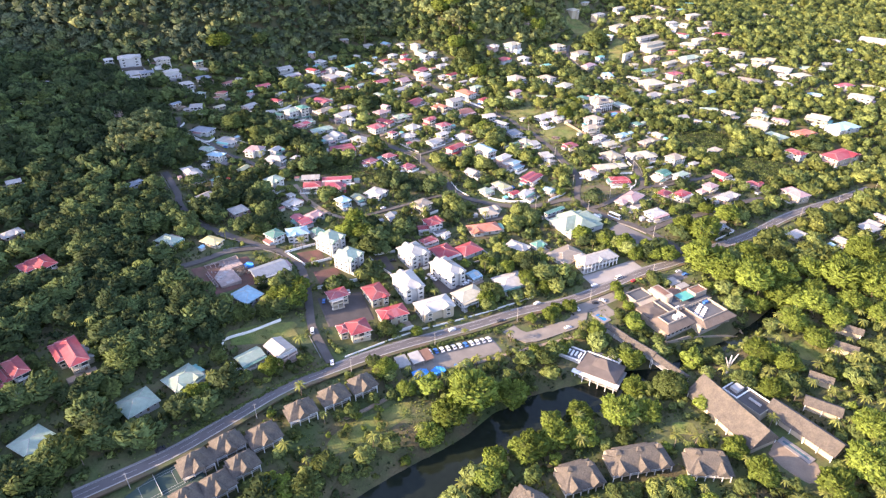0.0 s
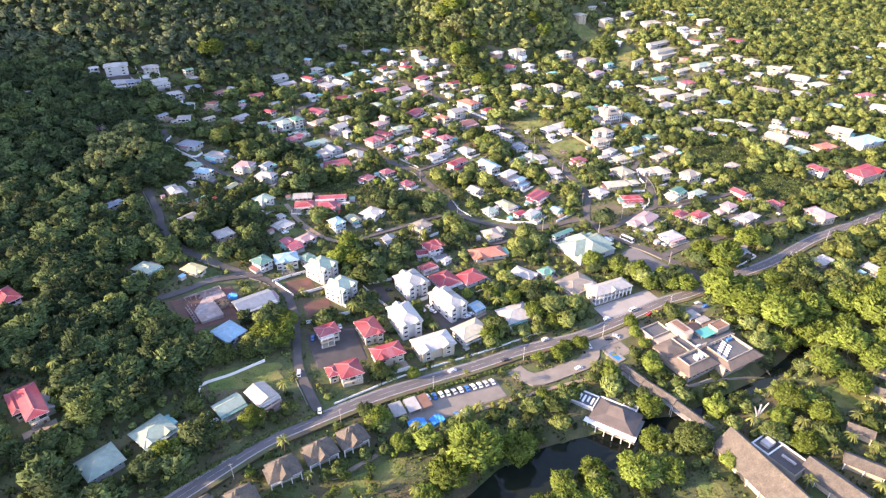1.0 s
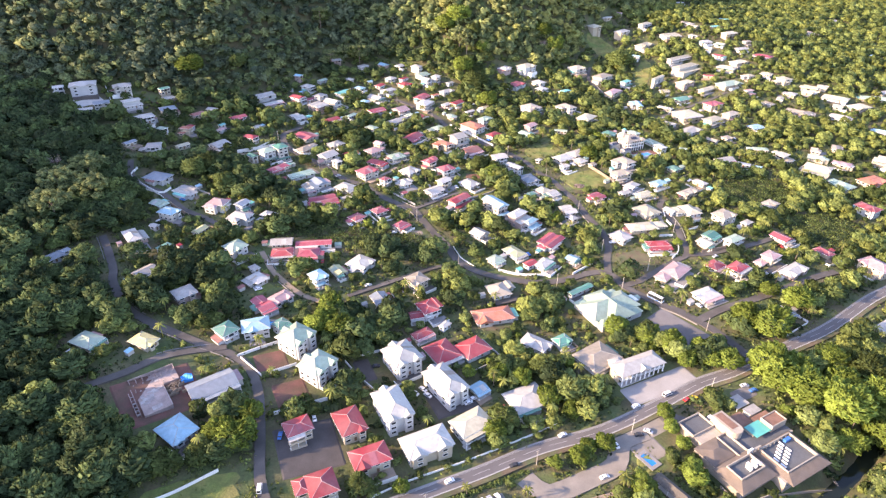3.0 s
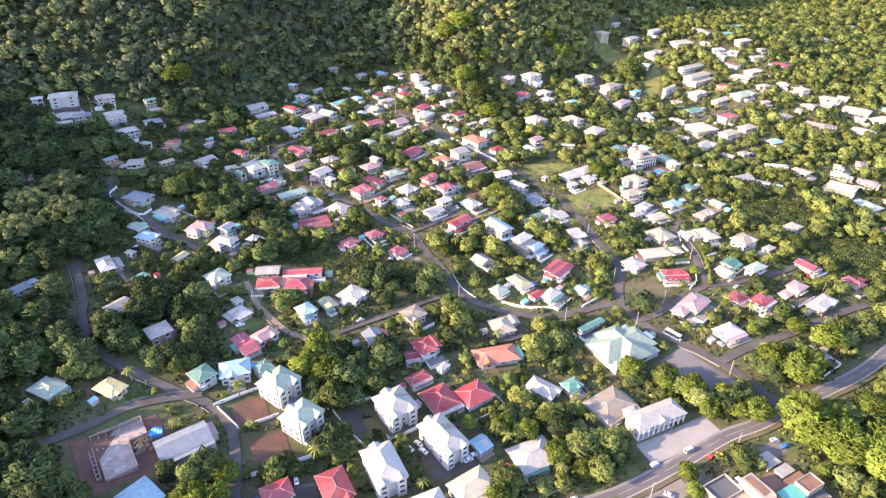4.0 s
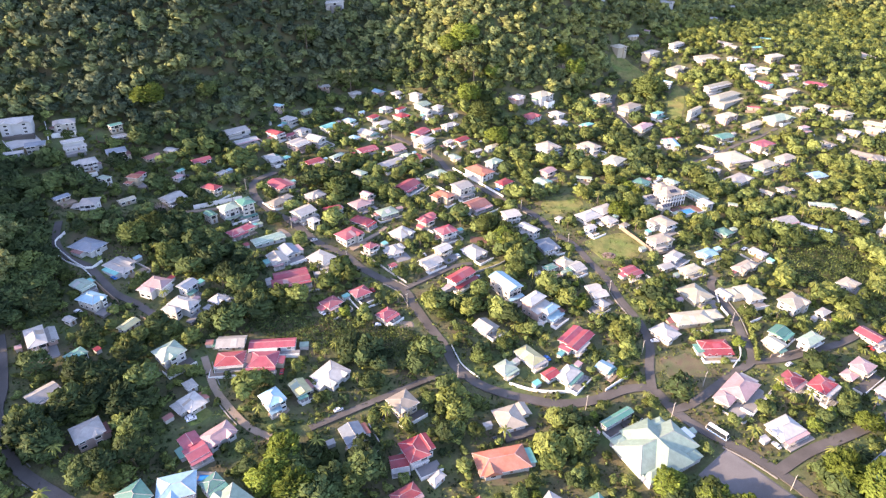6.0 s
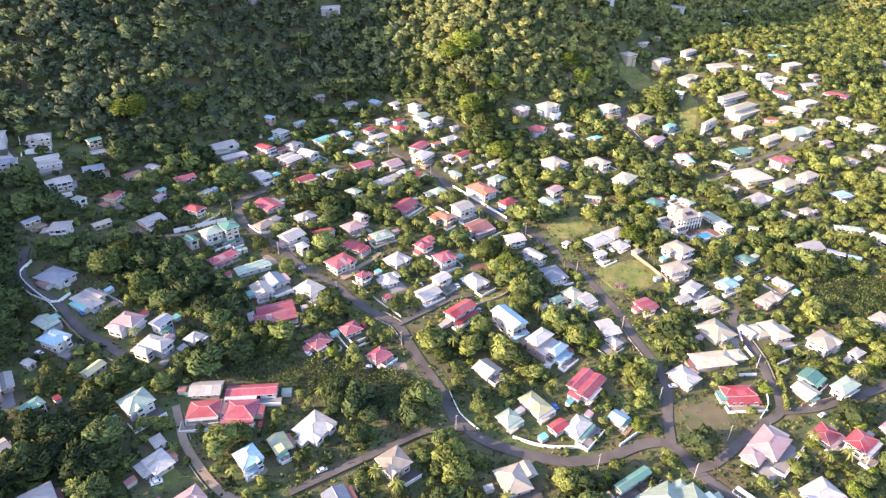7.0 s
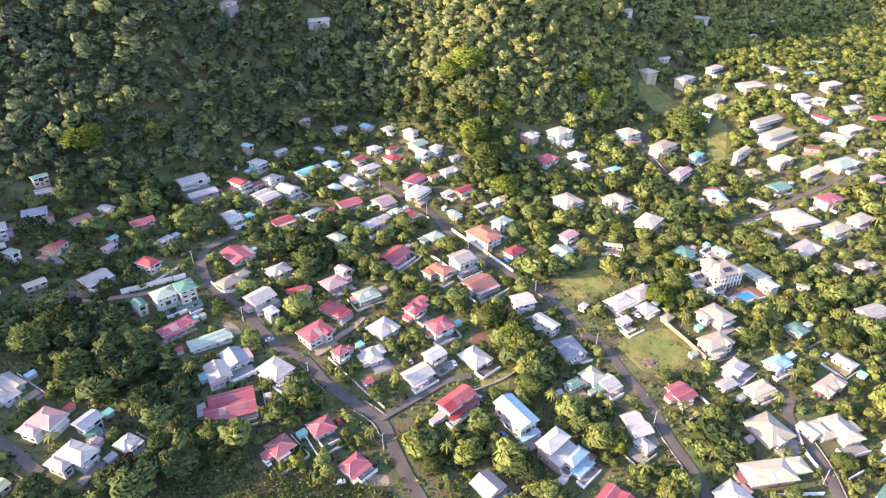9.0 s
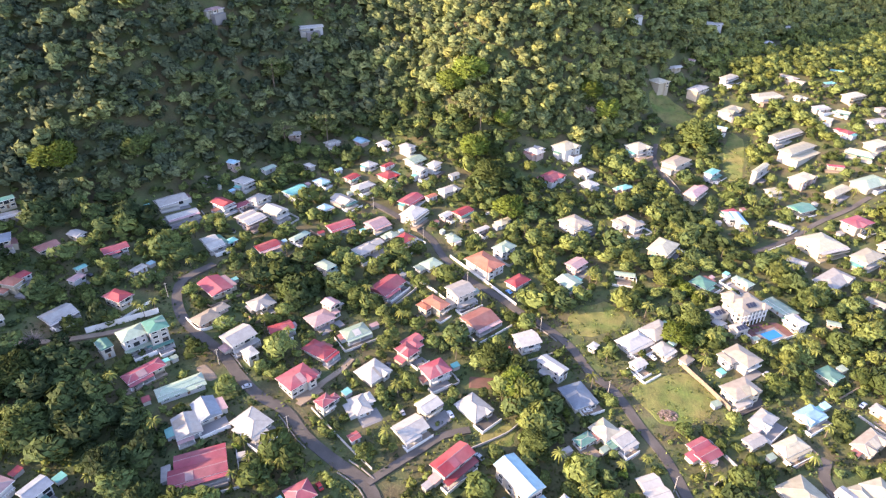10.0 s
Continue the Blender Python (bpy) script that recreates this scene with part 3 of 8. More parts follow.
    if style == "wing" or (style == "hip" and rng.random() < 0.3):
        spots = (-0.27, 0.27) if grand or (l > 13 and rng.random() < 0.4) else (rng.choice((-0.25, -0.1, 0.2, 0.25)),)
        gw = min(0.34 * l, w * 0.62)
        reach = ob_ + 0.8
        grise = min(gw / 2 * math.tan(radians(pitch + 6)), rh * 0.92)
        for o in spots:
            y0, y1 = (-reach, 0.0) if front < 0 else (0.0, reach)
            off = o * l
            part("gable_roof", mesh_of("gable_roof", *prism(off - gw / 2, off + gw / 2, y0, y1, H + 0.05, grise), ROOF_MAT[key]), base)
            wy0, wy1 = (-reach + 0.55, -ob_ + ov) if front < 0 else (ob_ - ov, reach - 0.55)
            part("gable_wall", mesh_of("gable_wall", *boxes([(off - gw / 2 + 0.45, wy0, low, off + gw / 2 - 0.45, wy1, H - 0.08)]), WALL_MAT[wall]), base)
            taken.append((off - gw / 2, off + gw / 2))
            for k in range(storeys):
                part("window", WINDOWS[1], base, at=pose(off, (reach - 0.53) * front, rise * k + 0.9, 0, 0, 0 if front > 0 else 180))
        if grand:
            part("gable_roof", mesh_of("gable_roof", *prism(-gw / 2, gw / 2, 0.0 if front < 0 else -reach, reach if front < 0 else 0.0, H + 0.05, grise), ROOF_MAT[key]), base)
    if style == "stepped":
        x0, x1, y0, y1 = blocks[0][:4]
        yi = (y0 + ov if front < 0 else y1 - ov)
        zi = max(2.5, H - (rise if storeys > 1 else 0.35))
        fy = front * (ob_ - 0.5)
        part("lower_wall", mesh_of("lower_wall", *boxes([(-oa + 0.9, min(yi, fy), low, oa - 0.9, max(yi, fy), zi - 0.75)]), WALL_MAT[wall]), base)
        part("lower_roof", mesh_of("lower_roof", *slope_roof(-oa, oa, yi, front * ob_, zi, zi - 0.6), ROOF_MAT[key]), base)
        blocks[0] = (x0, x1, min(y0, -ob_) if front < 0 else y0, y1 if front < 0 else max(y1, ob_), H, 1, "hip")
    veranda = style in ("hip", "gable", "twin") and not small and rng.random() < 0.7
    x0, x1, y0, y1 = blocks[0][:4]
    fy = (y0 + ov) if front < 0 else (y1 - ov)
    if veranda:
        dp = rng.uniform(2.0, 3.0)
        span = rng.choice((1.0, 1.0, 0.62))
        xa, xb = (x0, x0 + (x1 - x0) * span)
        yo = fy + front * dp
        top = rise * (storeys if rng.random() < 0.5 else 1)
        part("veranda_roof", mesh_of("veranda_roof", *slope_roof(xa, xb, fy, yo, top - 0.1, top - 0.5), ROOF_MAT[rng.choice((key, key, key, "W", "k", "G"))]), base)
        items = [(xa, min(fy, yo), low, xb, max(fy, yo), 0.02)]
        if top > 3:
            items += [(xa, min(fy, yo), rise - 0.1, xb, max(fy, yo), rise + 0.08), (xa, yo - 0.07, rise + 0.08, xb, yo + 0.07, rise + 0.95)]
        deck = part("veranda_floor", mesh_of("veranda_floor", *boxes(items), WALL_MAT[wall] if top > 3 else M_concrete), base)
        for i in range(3 if y < 600 else 0):
            part("post", POST, deck, at=pose(xa + 0.3 + i * (xb - xa - 0.6) / 2, yo - 0.25 * front, top - 3.75))
    elif storeys > 1 and style not in ("wing", "stepped") and l > 9:
        yo = fy + front * 1.5
        xa, xb = x0 + ov + 0.4, x1 - ov - 0.4
        slab = part("balcony", mesh_of("balcony", *boxes([(xa, min(fy, yo), rise - 0.1, xb, max(fy, yo), rise + 0.08)]), WALL_MAT[wall]), base)
        n = 9
        items = [(xa, yo - 0.05, rise + 0.9, xb, yo + 0.05, rise + 1.0)]
        items += [(xa + i * (xb - xa) / (n - 1) - 0.06, yo - 0.05, rise, xa + i * (xb - xa) / (n - 1) + 0.06, yo + 0.05, rise + 0.95) for i in range(n)]
        part("railing", mesh_of("railing", *boxes(items), M_frame), slab)
    if not small and not grand and not villa and rng.random() < 0.55:
        # a lean-to against one end
        d, q = rng.uniform(2.4, 4.2), rng.uniform(0.45, 0.85) * (ob_ - ov)
        e2 = -e if style == "tee" else e
        xw = e2 * (oa - ov)
        key2 = rng.choice((key, key, "W", "G", "m", "k", "c"))
        sv, sf = slope_roof(-q, q, 0.0, -d, 2.5, 2.0)
        sv = [(xw - yy * e2, xx * e2, zz) for xx, yy, zz in sv]
        part("lean_to_roof", mesh_of("lean_to_roof", sv, sf, ROOF_MAT[key2]), base)
        part("lean_to_wall", mesh_of("lean_to_wall", *boxes([(min(xw, e2 * (oa - ov + d - 0.4)), -q + 0.3, low, max(xw, e2 * (oa - ov + d - 0.4)), q - 0.3, 1.9)]), WALL_MAT[wall]), base)
    if l > 7 and rng.random() < 0.55:
        yd = rng.uniform(2.5, 5.5)
        ya, yb = (-ob_ - yd, -ob_ + 0.9) if front < 0 else (ob_ - 0.9, ob_ + yd)
        xa, xb = -oa * rng.uniform(0.5, 1.3), oa * rng.uniform(0.5, 1.3)
        yo = ya if front < 0 else yb
        items = [(xa, ya, low - 0.6, xb, yb, -0.14)]
        floor = part("terrace", mesh_of("terrace", *boxes(items), rng.choice((M_paving, M_paving, M_sand, M_oldasphalt))), base)
        if rng.random() < 0.5:
            part("terrace_wall", mesh_of("terrace_wall", *boxes([(xa - 0.1, yo - 0.1, low - 0.7, xb + 0.1, yo + 0.1, 0.75), (xa - 0.1, ya + 0.1, low - 0.7, xa + 0.1, yb - 0.1, 0.75)]), M_whitewall), floor)
    wm = WINDOWS[rng.choice((0, 1, 1, 2))]
    most = 1 if y > 700 else 2 if y > 640 else 4
    for bi, (x0, x1, y0, y1, h, st, kind) in enumerate(blocks):
        xa, xb, wf = x0 + ov, x1 - ov, (y0 + ov if front < 0 else y1 - ov)
        if style == "stepped":
            wf = front * (ob_ - 0.5)
        if style == "twin" and bi != (0 if front < 0 else 1):
            wf = None
        for k in range(st):
            zw = rise * k + 0.9
            if wf is not None and abs(c) > 0.3:
                n = max(1, min(most + (2 if grand else 0), int((xb - xa) / 2.6)))
                for i in range(n):
                    px = xa + (i + 0.5) * (xb - xa) / n
                    if any(q0 - 0.6 < px < q1 + 0.6 for q0, q1 in taken):
                        continue
                    if k == 0 and bi == 0 and i == n // 2:
                        part("door", GLASS_DOOR if veranda else DOOR, base, at=pose(px, wf, 0.0))
                    elif k == 1 and i == n // 2 and style not in ("wing", "stepped"):
                        part("door", GLASS_DOOR, base, at=pose(px, wf, rise * k + 0.1))
                    else:
                        part("window", wm, base, at=pose(px, wf, zw, 0, 0, 0 if front > 0 else 180))
            for side in (1, -1):
                if side * s > 0.35 or y > 720 or (len(blocks) == 2 and style == "tee" and ((bi == 0) == (side == e))):
                    continue
                n = max(1, min(1 if far else 3, int((y1 - y0 - 2 * ov) / 3.2)))
                for i in range(n):
                    py = y0 + ov + (i + 0.5) * (y1 - y0 - 2 * ov) / n
                    if style == "stepped" and py * front > abs(ob_ - 0.42 * w):
                        continue
                    part("window", wm, base, at=pose(xb if side > 0 else xa, py, zw, 0, 0, -90 * side))
    FOOTPRINTS.append((x, y, max(l, w) * 0.5 + 1.0, l / 2 + 1.2, w / 2 + 1.2, c, s))
    HOMES.append((x, y, l, w, c * -front, s * -front))
    return base


HOMES, warm_tint_rng = [], random.Random(3)
POST = mesh_of("post", *boxes([(-0.09, -0.09, -1.5, 0.09, 0.09, 3.2)]), M_frame)
house(-156.3, 706.1, 6.4, 7.2, 67, "b", 2, "gable")
house(-144.3, 688.5, 9.4, 10.4, 61, "w", 2, "hip")
house(-178.3, 656.5, 18.3, 11.8, 45, "W", 1, "gable")
house(-166.9, 644.5, 18.7, 6.7, 44, "w", 1, "gable")
house(-134.3, 711.4, 9.9, 5.9, 56, "g", 1)
house(-147.8, 660.4, 9.0, 12.5, 58, "r", 2, "gable")
house(-137.2, 665.6, 11.4, 6.8, 52, "p", 1)
house(-127.6, 648.7, 14.0, 14.3, 58, "W", 2, "twin")
house(-128.9, 670.6, 11.0, 9.3, 62, "W", 2, "hip")
house(-115.2, 660.4, 9.8, 14.2, 59, "w", 2, "gable")
house(-140.9, 622.2, 9.6, 15.9, 47, "w", 1, "twin")
house(-130.9, 626.4, 6.5, 5.2, 55, "c", 1)
house(-109.8, 625.7, 13.2, 8.7, 45, "r", 1, "gable")
house(-185.1, 601.6, 13.2, 8.0, 44, "p", 1, "gable")
house(-166.2, 588.5, 8.2, 4.9, 65, "W", 1)
house(-162.6, 563.2, 11.3, 12.0, 68, "r", 2, "tee")
house(-124.3, 584.0, 12.2, 17.3, 49, "p", 1, "gable")
house(-212.4, 557.2, 9.7, 9.5, 80, "t", 2, "tee")
house(-189.7, 572.8, 7.6, 5.2, 74, "k", 1, "hip")
house(-215.8, 592.3, 11.0, 8.4, 57, "m", 1, "gable")
house(-208.7, 607.5, 6.8, 8.5, 69, "W", 1, "gable")
house(-166.6, 686.7, 8.7, 4.2, -28, "n", 1)
house(-192.1, 580.9, 5.7, 4.2, 62, "c", 1)
house(-183.2, 545.8, 13.5, 10.5, 60, "w", 1, "gable")
house(-142.5, 535.3, 11.5, 10.0, 46, "g", 3, "hip")
house(-133.4, 540.0, 9.5, 11.0, 42, "G", 4, "hip")
house(-152.0, 528.5, 5.6, 8.4, 50, "G", 2, "gable")
house(-130.5, 518.9, 17.0, 7.6, 52, "p", 1, "hip")
house(-111.9, 512.7, 19.7, 8.2, 38, "g", 1, "stepped")
house(-101.1, 493.3, 10.1, 13.0, 35, "w", 1, "gable")
house(-97.0, 502.5, 9.6, 12.8, 39, "y", 1, "gable")
house(-77.0, 498.6, 11.3, 13.9, 57, "w", 1, "hip")
house(-90.0, 476.5, 20.9, 14.4, 25, "p", 1, "twin")
house(-117.4, 561.5, 19.4, 9.2, 55, "n", 1, "tee")
house(-97.3, 574.8, 11.9, 10.5, 46, "W", 1, "wing")
house(-98.5, 545.6, 13.4, 11.9, 53, "W", 2, "gable")
house(-89.6, 535.4, 5.8, 7.2, 48, "w", 2, "hip")
house(-82.2, 557.3, 11.7, 7.5, 34, "r", 1, "gable")
house(-64.9, 523.2, 14.6, 11.8, 50, "p", 2, "wing")
house(-60.0, 751.1, 8.1, 7.5, 56, "w", 1, "gable")
house(-41.1, 741.7, 8.8, 10.5, 54, "w", 2, "hip")
house(-34.8, 730.8, 12.6, 10.6, 53, "g", 1, "gable")
house(-29.4, 716.2, 9.3, 9.7, 50, "w", 2, "gable")
house(-20.1, 721.4, 9.9, 7.2, 59, "w", 2, "hip")
house(-107.9, 720.6, 8.2, 4.9, -40, "w", 1)
house(-66.9, 726.1, 8.7, 8.6, 56, "w", 1, "hip")
house(-53.2, 724.7, 10.6, 5.3, 54, "r", 1)
house(-51.3, 713.4, 12.0, 12.1, 49, "r", 1, "wing")
house(-76.0, 709.6, 9.8, 7.9, 57, "r", 1, "gable")
house(-66.4, 699.9, 14.9, 8.8, 46, "w", 1, "hip")
house(-95.6, 702.0, 7.8, 9.6, 55, "b", 1, "hip")
house(-110.4, 689.0, 15.4, 8.6, 56, "c", 1, "gable")
house(-76.9, 682.8, 9.4, 15.3, 52, "w", 1, "gable")
house(-86.6, 672.3, 7.6, 8.1, 58, "b", 1, "hip")
house(-33.2, 687.3, 16.4, 9.8, 61, "p", 1, "gable")
house(-29.5, 669.2, 15.9, 11.3, 63, "w", 2, "hip")
house(-19.8, 691.1, 7.8, 4.7, 44, "t", 1)
house(-8.5, 698.9, 14.7, 8.8, 41, "w", 1)
house(-8.9, 671.9, 8.2, 5.8, 52, "w", 1)
house(1.7, 676.1, 12.4, 8.7, 49, "r", 1)
house(-73.4, 654.3, 15.9, 8.4, 41, "p", 1, "gable")
house(-51.2, 659.2, 12.6, 11.4, 46, "k", 1, "gable")
house(-41.6, 646.9, 9.1, 7.3, 47, "g", 1)
house(-32.2, 644.8, 10.9, 10.1, 53, "r", 1, "hip")
house(-51.7, 634.3, 20.2, 9.8, 50, "W", 1, "tee")
house(-94.3, 639.0, 13.3, 5.3, 58, "g", 1)
house(-72.0, 609.6, 7.4, 10.4, 55, "g", 2, "hip")
house(-36.3, 598.8, 18.2, 12.2, 58, "p", 1, "gable")
house(-15.8, 619.6, 15.1, 9.1, 45, "g", 1)
house(3.4, 592.1, 12.1, 12.1, 40, "W", 3, "gable")
house(-3.8, 648.0, 10.7, 7.5, -50, "g", 1)
house(16.1, 621.3, 14.5, 19.2, 42, "t", 2, "wing")
house(27.3, 636.6, 12.8, 9.0, 47, "g", 2)
house(28.0, 667.7, 11.5, 6.9, 44, "w", 1)
house(14.0, 658.3, 10.2, 4.2, 44, "w", 1)
house(34.3, 608.3, 12.6, 8.7, 46, "r", 1, "hip")
house(-5.9, 714.2, 7.3, 5.1, 42, "w", 1)
house(-87.1, 717.5, 5.5, 4.2, 47, "b", 1)
house(52.6, 748.4, 14.7, 12.7, 45, "w", 1, "tee")
house(74.2, 756.6, 17.8, 14.4, 43, "w", 2, "wing")
house(131.9, 777.0, 15.8, 14.6, 35, "Y", 2, "hip")
house(156.8, 760.2, 21.7, 12.9, 45, "n", 2, "hip")
house(178.7, 745.9, 13.1, 6.5, 46, "c", 2, "hip")
house(161.9, 720.3, 28.3, 9.7, 51, "k", 2, "tee")
house(61.5, 723.7, 19.1, 12.3, 50, "p", 1, "hip")
house(86.5, 736.7, 10.4, 11.7, 38, "w", 1, "wing")
house(87.5, 722.4, 10.5, 8.2, 42, "w", 1, "hip")
house(111.2, 721.7, 13.1, 6.6, 35, "c", 1)
house(71.5, 667.7, 14.6, 14.9, 37, "n", 2, "hip")
house(105.2, 671.1, 14.3, 15.6, 35, "W", 2, "tee")
house(120.5, 644.1, 18.2, 12.8, 53, "w", 2, "hip")
house(67.4, 623.0, 11.2, 8.4, 46, "k", 2, "gable")
house(62.0, 609.4, 10.9, 11.1, 38, "g", 1, "gable")
house(93.6, 617.5, 11.5, 4.6, -10, "g", 1)
house(134.5, 612.4, 10.7, 10.6, 42, "G", 1, "hip")
house(174.8, 682.5, 10.0, 17.5, 1, "b", 2, "tee")
house(176.6, 695.6, 10.8, 6.5, 25, "p", 1)
house(201.5, 677.8, 14.4, 5.7, -39, "w", 1)
house(244.2, 791.0, 33.0, 7.4, 36, "Y", 2, "gable")
house(247.9, 768.9, 33.9, 16.6, 37, "Y", 2, "stepped")
house(211.0, 744.5, 21.5, 4.4, 48, "w", 3, "gable")
house(213.6, 722.7, 10.0, 8.0, 24, "Y", 1)
house(235.8, 733.5, 19.5, 10.5, 36, "Y", 2, "wing")
house(222.6, 699.4, 14.7, 11.3, 28, "G", 1, "gable")
house(162.4, 862.6, 14.2, 14.0, 34, "w", 2, "wing")
house(185.5, 894.8, 13.0, 7.8, 33, "w", 1)
house(202.0, 911.1, 6.9, 5.5, -40, "k", 1)
house(200.5, 866.9, 33.0, 10.9, 48, "w", 2, "tee")
house(227.5, 883.1, 19.6, 7.3, 45, "Y", 2, "hip")
house(216.7, 833.8, 24.7, 11.3, 46, "Y", 1, "hip")
house(275.0, 845.2, 10.3, 7.2, -40, "Y", 1)
house(307.6, 870.3, 11.6, 5.8, 24, "c", 1)
house(329.7, 903.7, 11.1, 4.4, -28, "c", 1)
house(314.3, 842.0, 18.5, 9.3, 31, "Y", 2, "hip")
house(298.1, 819.0, 9.9, 6.9, -40, "Y", 1)
house(282.2, 810.8, 9.7, 5.8, -41, "w", 1)
house(286.9, 792.0, 14.4, 10.1, -57, "r", 1)
house(287.3, 762.7, 18.2, 10.9, -40, "Y", 1)
house(303.2, 773.6, 18.8, 11.3, 30, "Y", 1)
house(278.0, 726.7, 26.4, 14.3, 30, "g", 1, "wing")
house(254.0, 718.6, 24.0, 8.0, 38, "Y", 1, "hip")
house(264.3, 748.5, 10.8, 4.3, -12, "p", 1)
house(203.3, 809.5, 8.7, 5.2, -34, "b", 1)
house(278.0, 885.5, 20.5, 8.2, -63, "n", 1)
house(329.3, 824.3, 8.9, 6.2, 24, "n", 1)
house(316.4, 805.3, 15.7, 7.8, 24, "W", 1)
house(245.7, 676.6, 17.5, 11.7, 30, "p", 2, "wing")
house(214.1, 653.7, 21.4, 18.7, 23, "Y", 2, "hip")
house(233.8, 640.0, 18.4, 10.8, 34, "Y", 2, "hip")
house(207.5, 620.6, 22.1, 12.3, 38, "W", 1, "wing")
house(220.2, 600.9, 9.8, 5.9, -47, "W", 1)
house(194.5, 636.6, 10.5, 6.3, -40, "W", 1)
house(168.3, 593.6, 16.2, 8.1, -61, "g", 1)
house(170.4, 580.0, 9.4, 6.6, -63, "w", 2)
house(190.1, 582.2, 6.2, 4.2, -18, "g", 1)
house(156.4, 614.8, 11.3, 6.8, -53, "g", 1)
house(132.5, 579.6, 7.0, 5.6, -53, "W", 1)
house(36.7, 558.9, 11.1, 10.6, 26, "w", 2, "gable")
house(47.5, 542.3, 6.8, 13.7, 45, "w", 2, "gable")
house(57.4, 527.3, 12.0, 14.4, 26, "y", 1, "wing")
house(66.2, 509.5, 9.5, 9.9, 40, "w", 1, "hip")
house(72.4, 506.0, 8.5, 8.0, 37, "w", 1, "gable")
house(57.3, 504.0, 8.8, 5.4, 36, "G", 1, "hip")
house(104.0, 502.1, 10.3, 11.0, 32, "p", 1, "twin")
house(125.9, 508.0, 9.0, 5.8, 31, "W", 1, "gable")
house(139.4, 506.2, 13.5, 7.3, 29, "w", 1, "hip")
house(127.8, 532.9, 15.2, 9.9, 28, "n", 2, "hip")
house(133.7, 552.2, 14.9, 13.9, 34, "n", 2, "tee")
house(110.1, 551.9, 6.5, 4.7, 40, "W", 1, "hip")
house(88.2, 563.5, 16.0, 9.8, 36, "w", 1, "hip")
house(101.2, 571.6, 15.2, 11.3, 36, "W", 1, "hip")
house(100.9, 558.9, 8.7, 7.5, 39, "w", 1, "hip")
house(87.5, 548.3, 7.2, 5.6, 35, "w", 1, "gable")
house(153.7, 523.2, 12.2, 7.3, 32, "b", 1, "hip")
house(172.7, 547.3, 9.4, 8.7, 30, "G", 1, "wing")
house(172.5, 510.9, 16.5, 7.6, 36, "n", 1, "hip")
house(-60.6, 544.6, 8.9, 14.5, 60, "r", 1, "hip")
house(-33.5, 533.7, 12.9, 12.2, 51, "w", 1, "wing")
house(-48.8, 512.9, 11.2, 6.4, 52, "p", 2, "tee")
house(-34.4, 514.2, 10.8, 11.3, 34, "w", 1, "tee")
house(-6.7, 514.5, 9.9, 7.8, 45, "w", 2, "gable")
house(-13.4, 503.7, 12.9, 10.0, 42, "w", 1, "gable")
house(-5.5, 535.4, 12.1, 10.3, 37, "p", 2, "hip")
house(-18.3, 556.2, 10.4, 6.2, 49, "p", 1)
house(-18.0, 548.1, 12.3, 9.4, 49, "p", 2, "tee")
house(12.3, 517.3, 11.1, 13.4, 45, "w", 1, "wing")
house(4.7, 488.2, 16.9, 8.6, 48, "r", 2, "gable")
house(-35.1, 496.6, 4.5, 4.2, 42, "r", 1)
house(-46.5, 559.9, 13.1, 8.7, 38, "g", 1, "hip")
house(29.8, 481.2, 10.1, 18.7, 37, "b", 3, "gable")
house(-204.2, 483.4, 12.4, 17.4, 71, "y", 1, "wing")
house(-179.4, 470.6, 12.0, 17.9, 64, "W", 1, "tee")
house(-190.7, 450.7, 8.0, 9.5, 63, "g", 1, "gable")
house(-178.9, 438.7, 9.0, 12.4, 71, "b", 2, "wing")
house(-154.1, 454.3, 13.7, 12.7, 75, "k", 2, "tee")
house(-138.6, 457.7, 9.1, 7.7, 66, "y", 2, "gable")
house(-135.5, 441.0, 12.9, 14.0, 72, "W", 2, "tee")
house(-121.1, 451.8, 7.7, 7.2, 67, "w", 1, "hip")
house(-86.3, 412.5, 13.7, 11.4, 4, "p", 1, "hip")
house(-101.0, 410.6, 13.2, 10.2, 10, "r", 1, "hip")
house(-84.8, 423.4, 22.0, 7.0, 8, "p", 1, "gable")
house(-186.8, 409.7, 12.4, 16.5, 40, "w", 2, "tee")
house(-182.8, 424.8, 4.1, 5.5, 67, "W", 1, "gable")
house(-166.2, 400.6, 8.4, 6.4, 59, "G", 2, "hip")
house(-128.1, 408.9, 11.6, 11.5, 52, "g", 2, "wing")
house(-112.8, 392.8, 4.9, 6.3, 48, "W", 1, "hip")
house(-109.2, 382.1, 11.7, 10.9, 53, "w", 1, "tee")
house(-155.3, 426.1, 9.5, 5.9, 69, "o", 1, "gable")
house(-168.8, 379.1, 11.9, 8.7, 56, "W", 1, "gable")
house(-140.2, 361.1, 11.2, 10.8, 44, "W", 2, "wing")
house(-75.1, 388.1, 8.8, 10.0, 45, "b", 2, "hip")
house(-65.6, 397.7, 7.4, 10.1, 39, "o", 1, "gable")
house(-54.0, 407.8, 13.9, 13.0, 59, "w", 1, "hip")
house(-19.2, 393.0, 11.1, 10.9, 41, "n", 2, "wing")
house(-38.4, 375.8, 9.4, 10.4, 33, "y", 1, "gable")
house(-33.8, 453.2, 9.6, 7.0, 52, "p", 1, "hip")
house(18.4, 449.6, 10.1, 10.4, 44, "W", 1, "gable")
house(27.4, 421.5, 8.4, 8.1, 43, "g", 1, "hip")
house(39.7, 430.3, 9.2, 14.0, 40, "o", 1, "hip")
house(48.8, 418.8, 8.0, 6.0, 39, "r", 1, "gable")
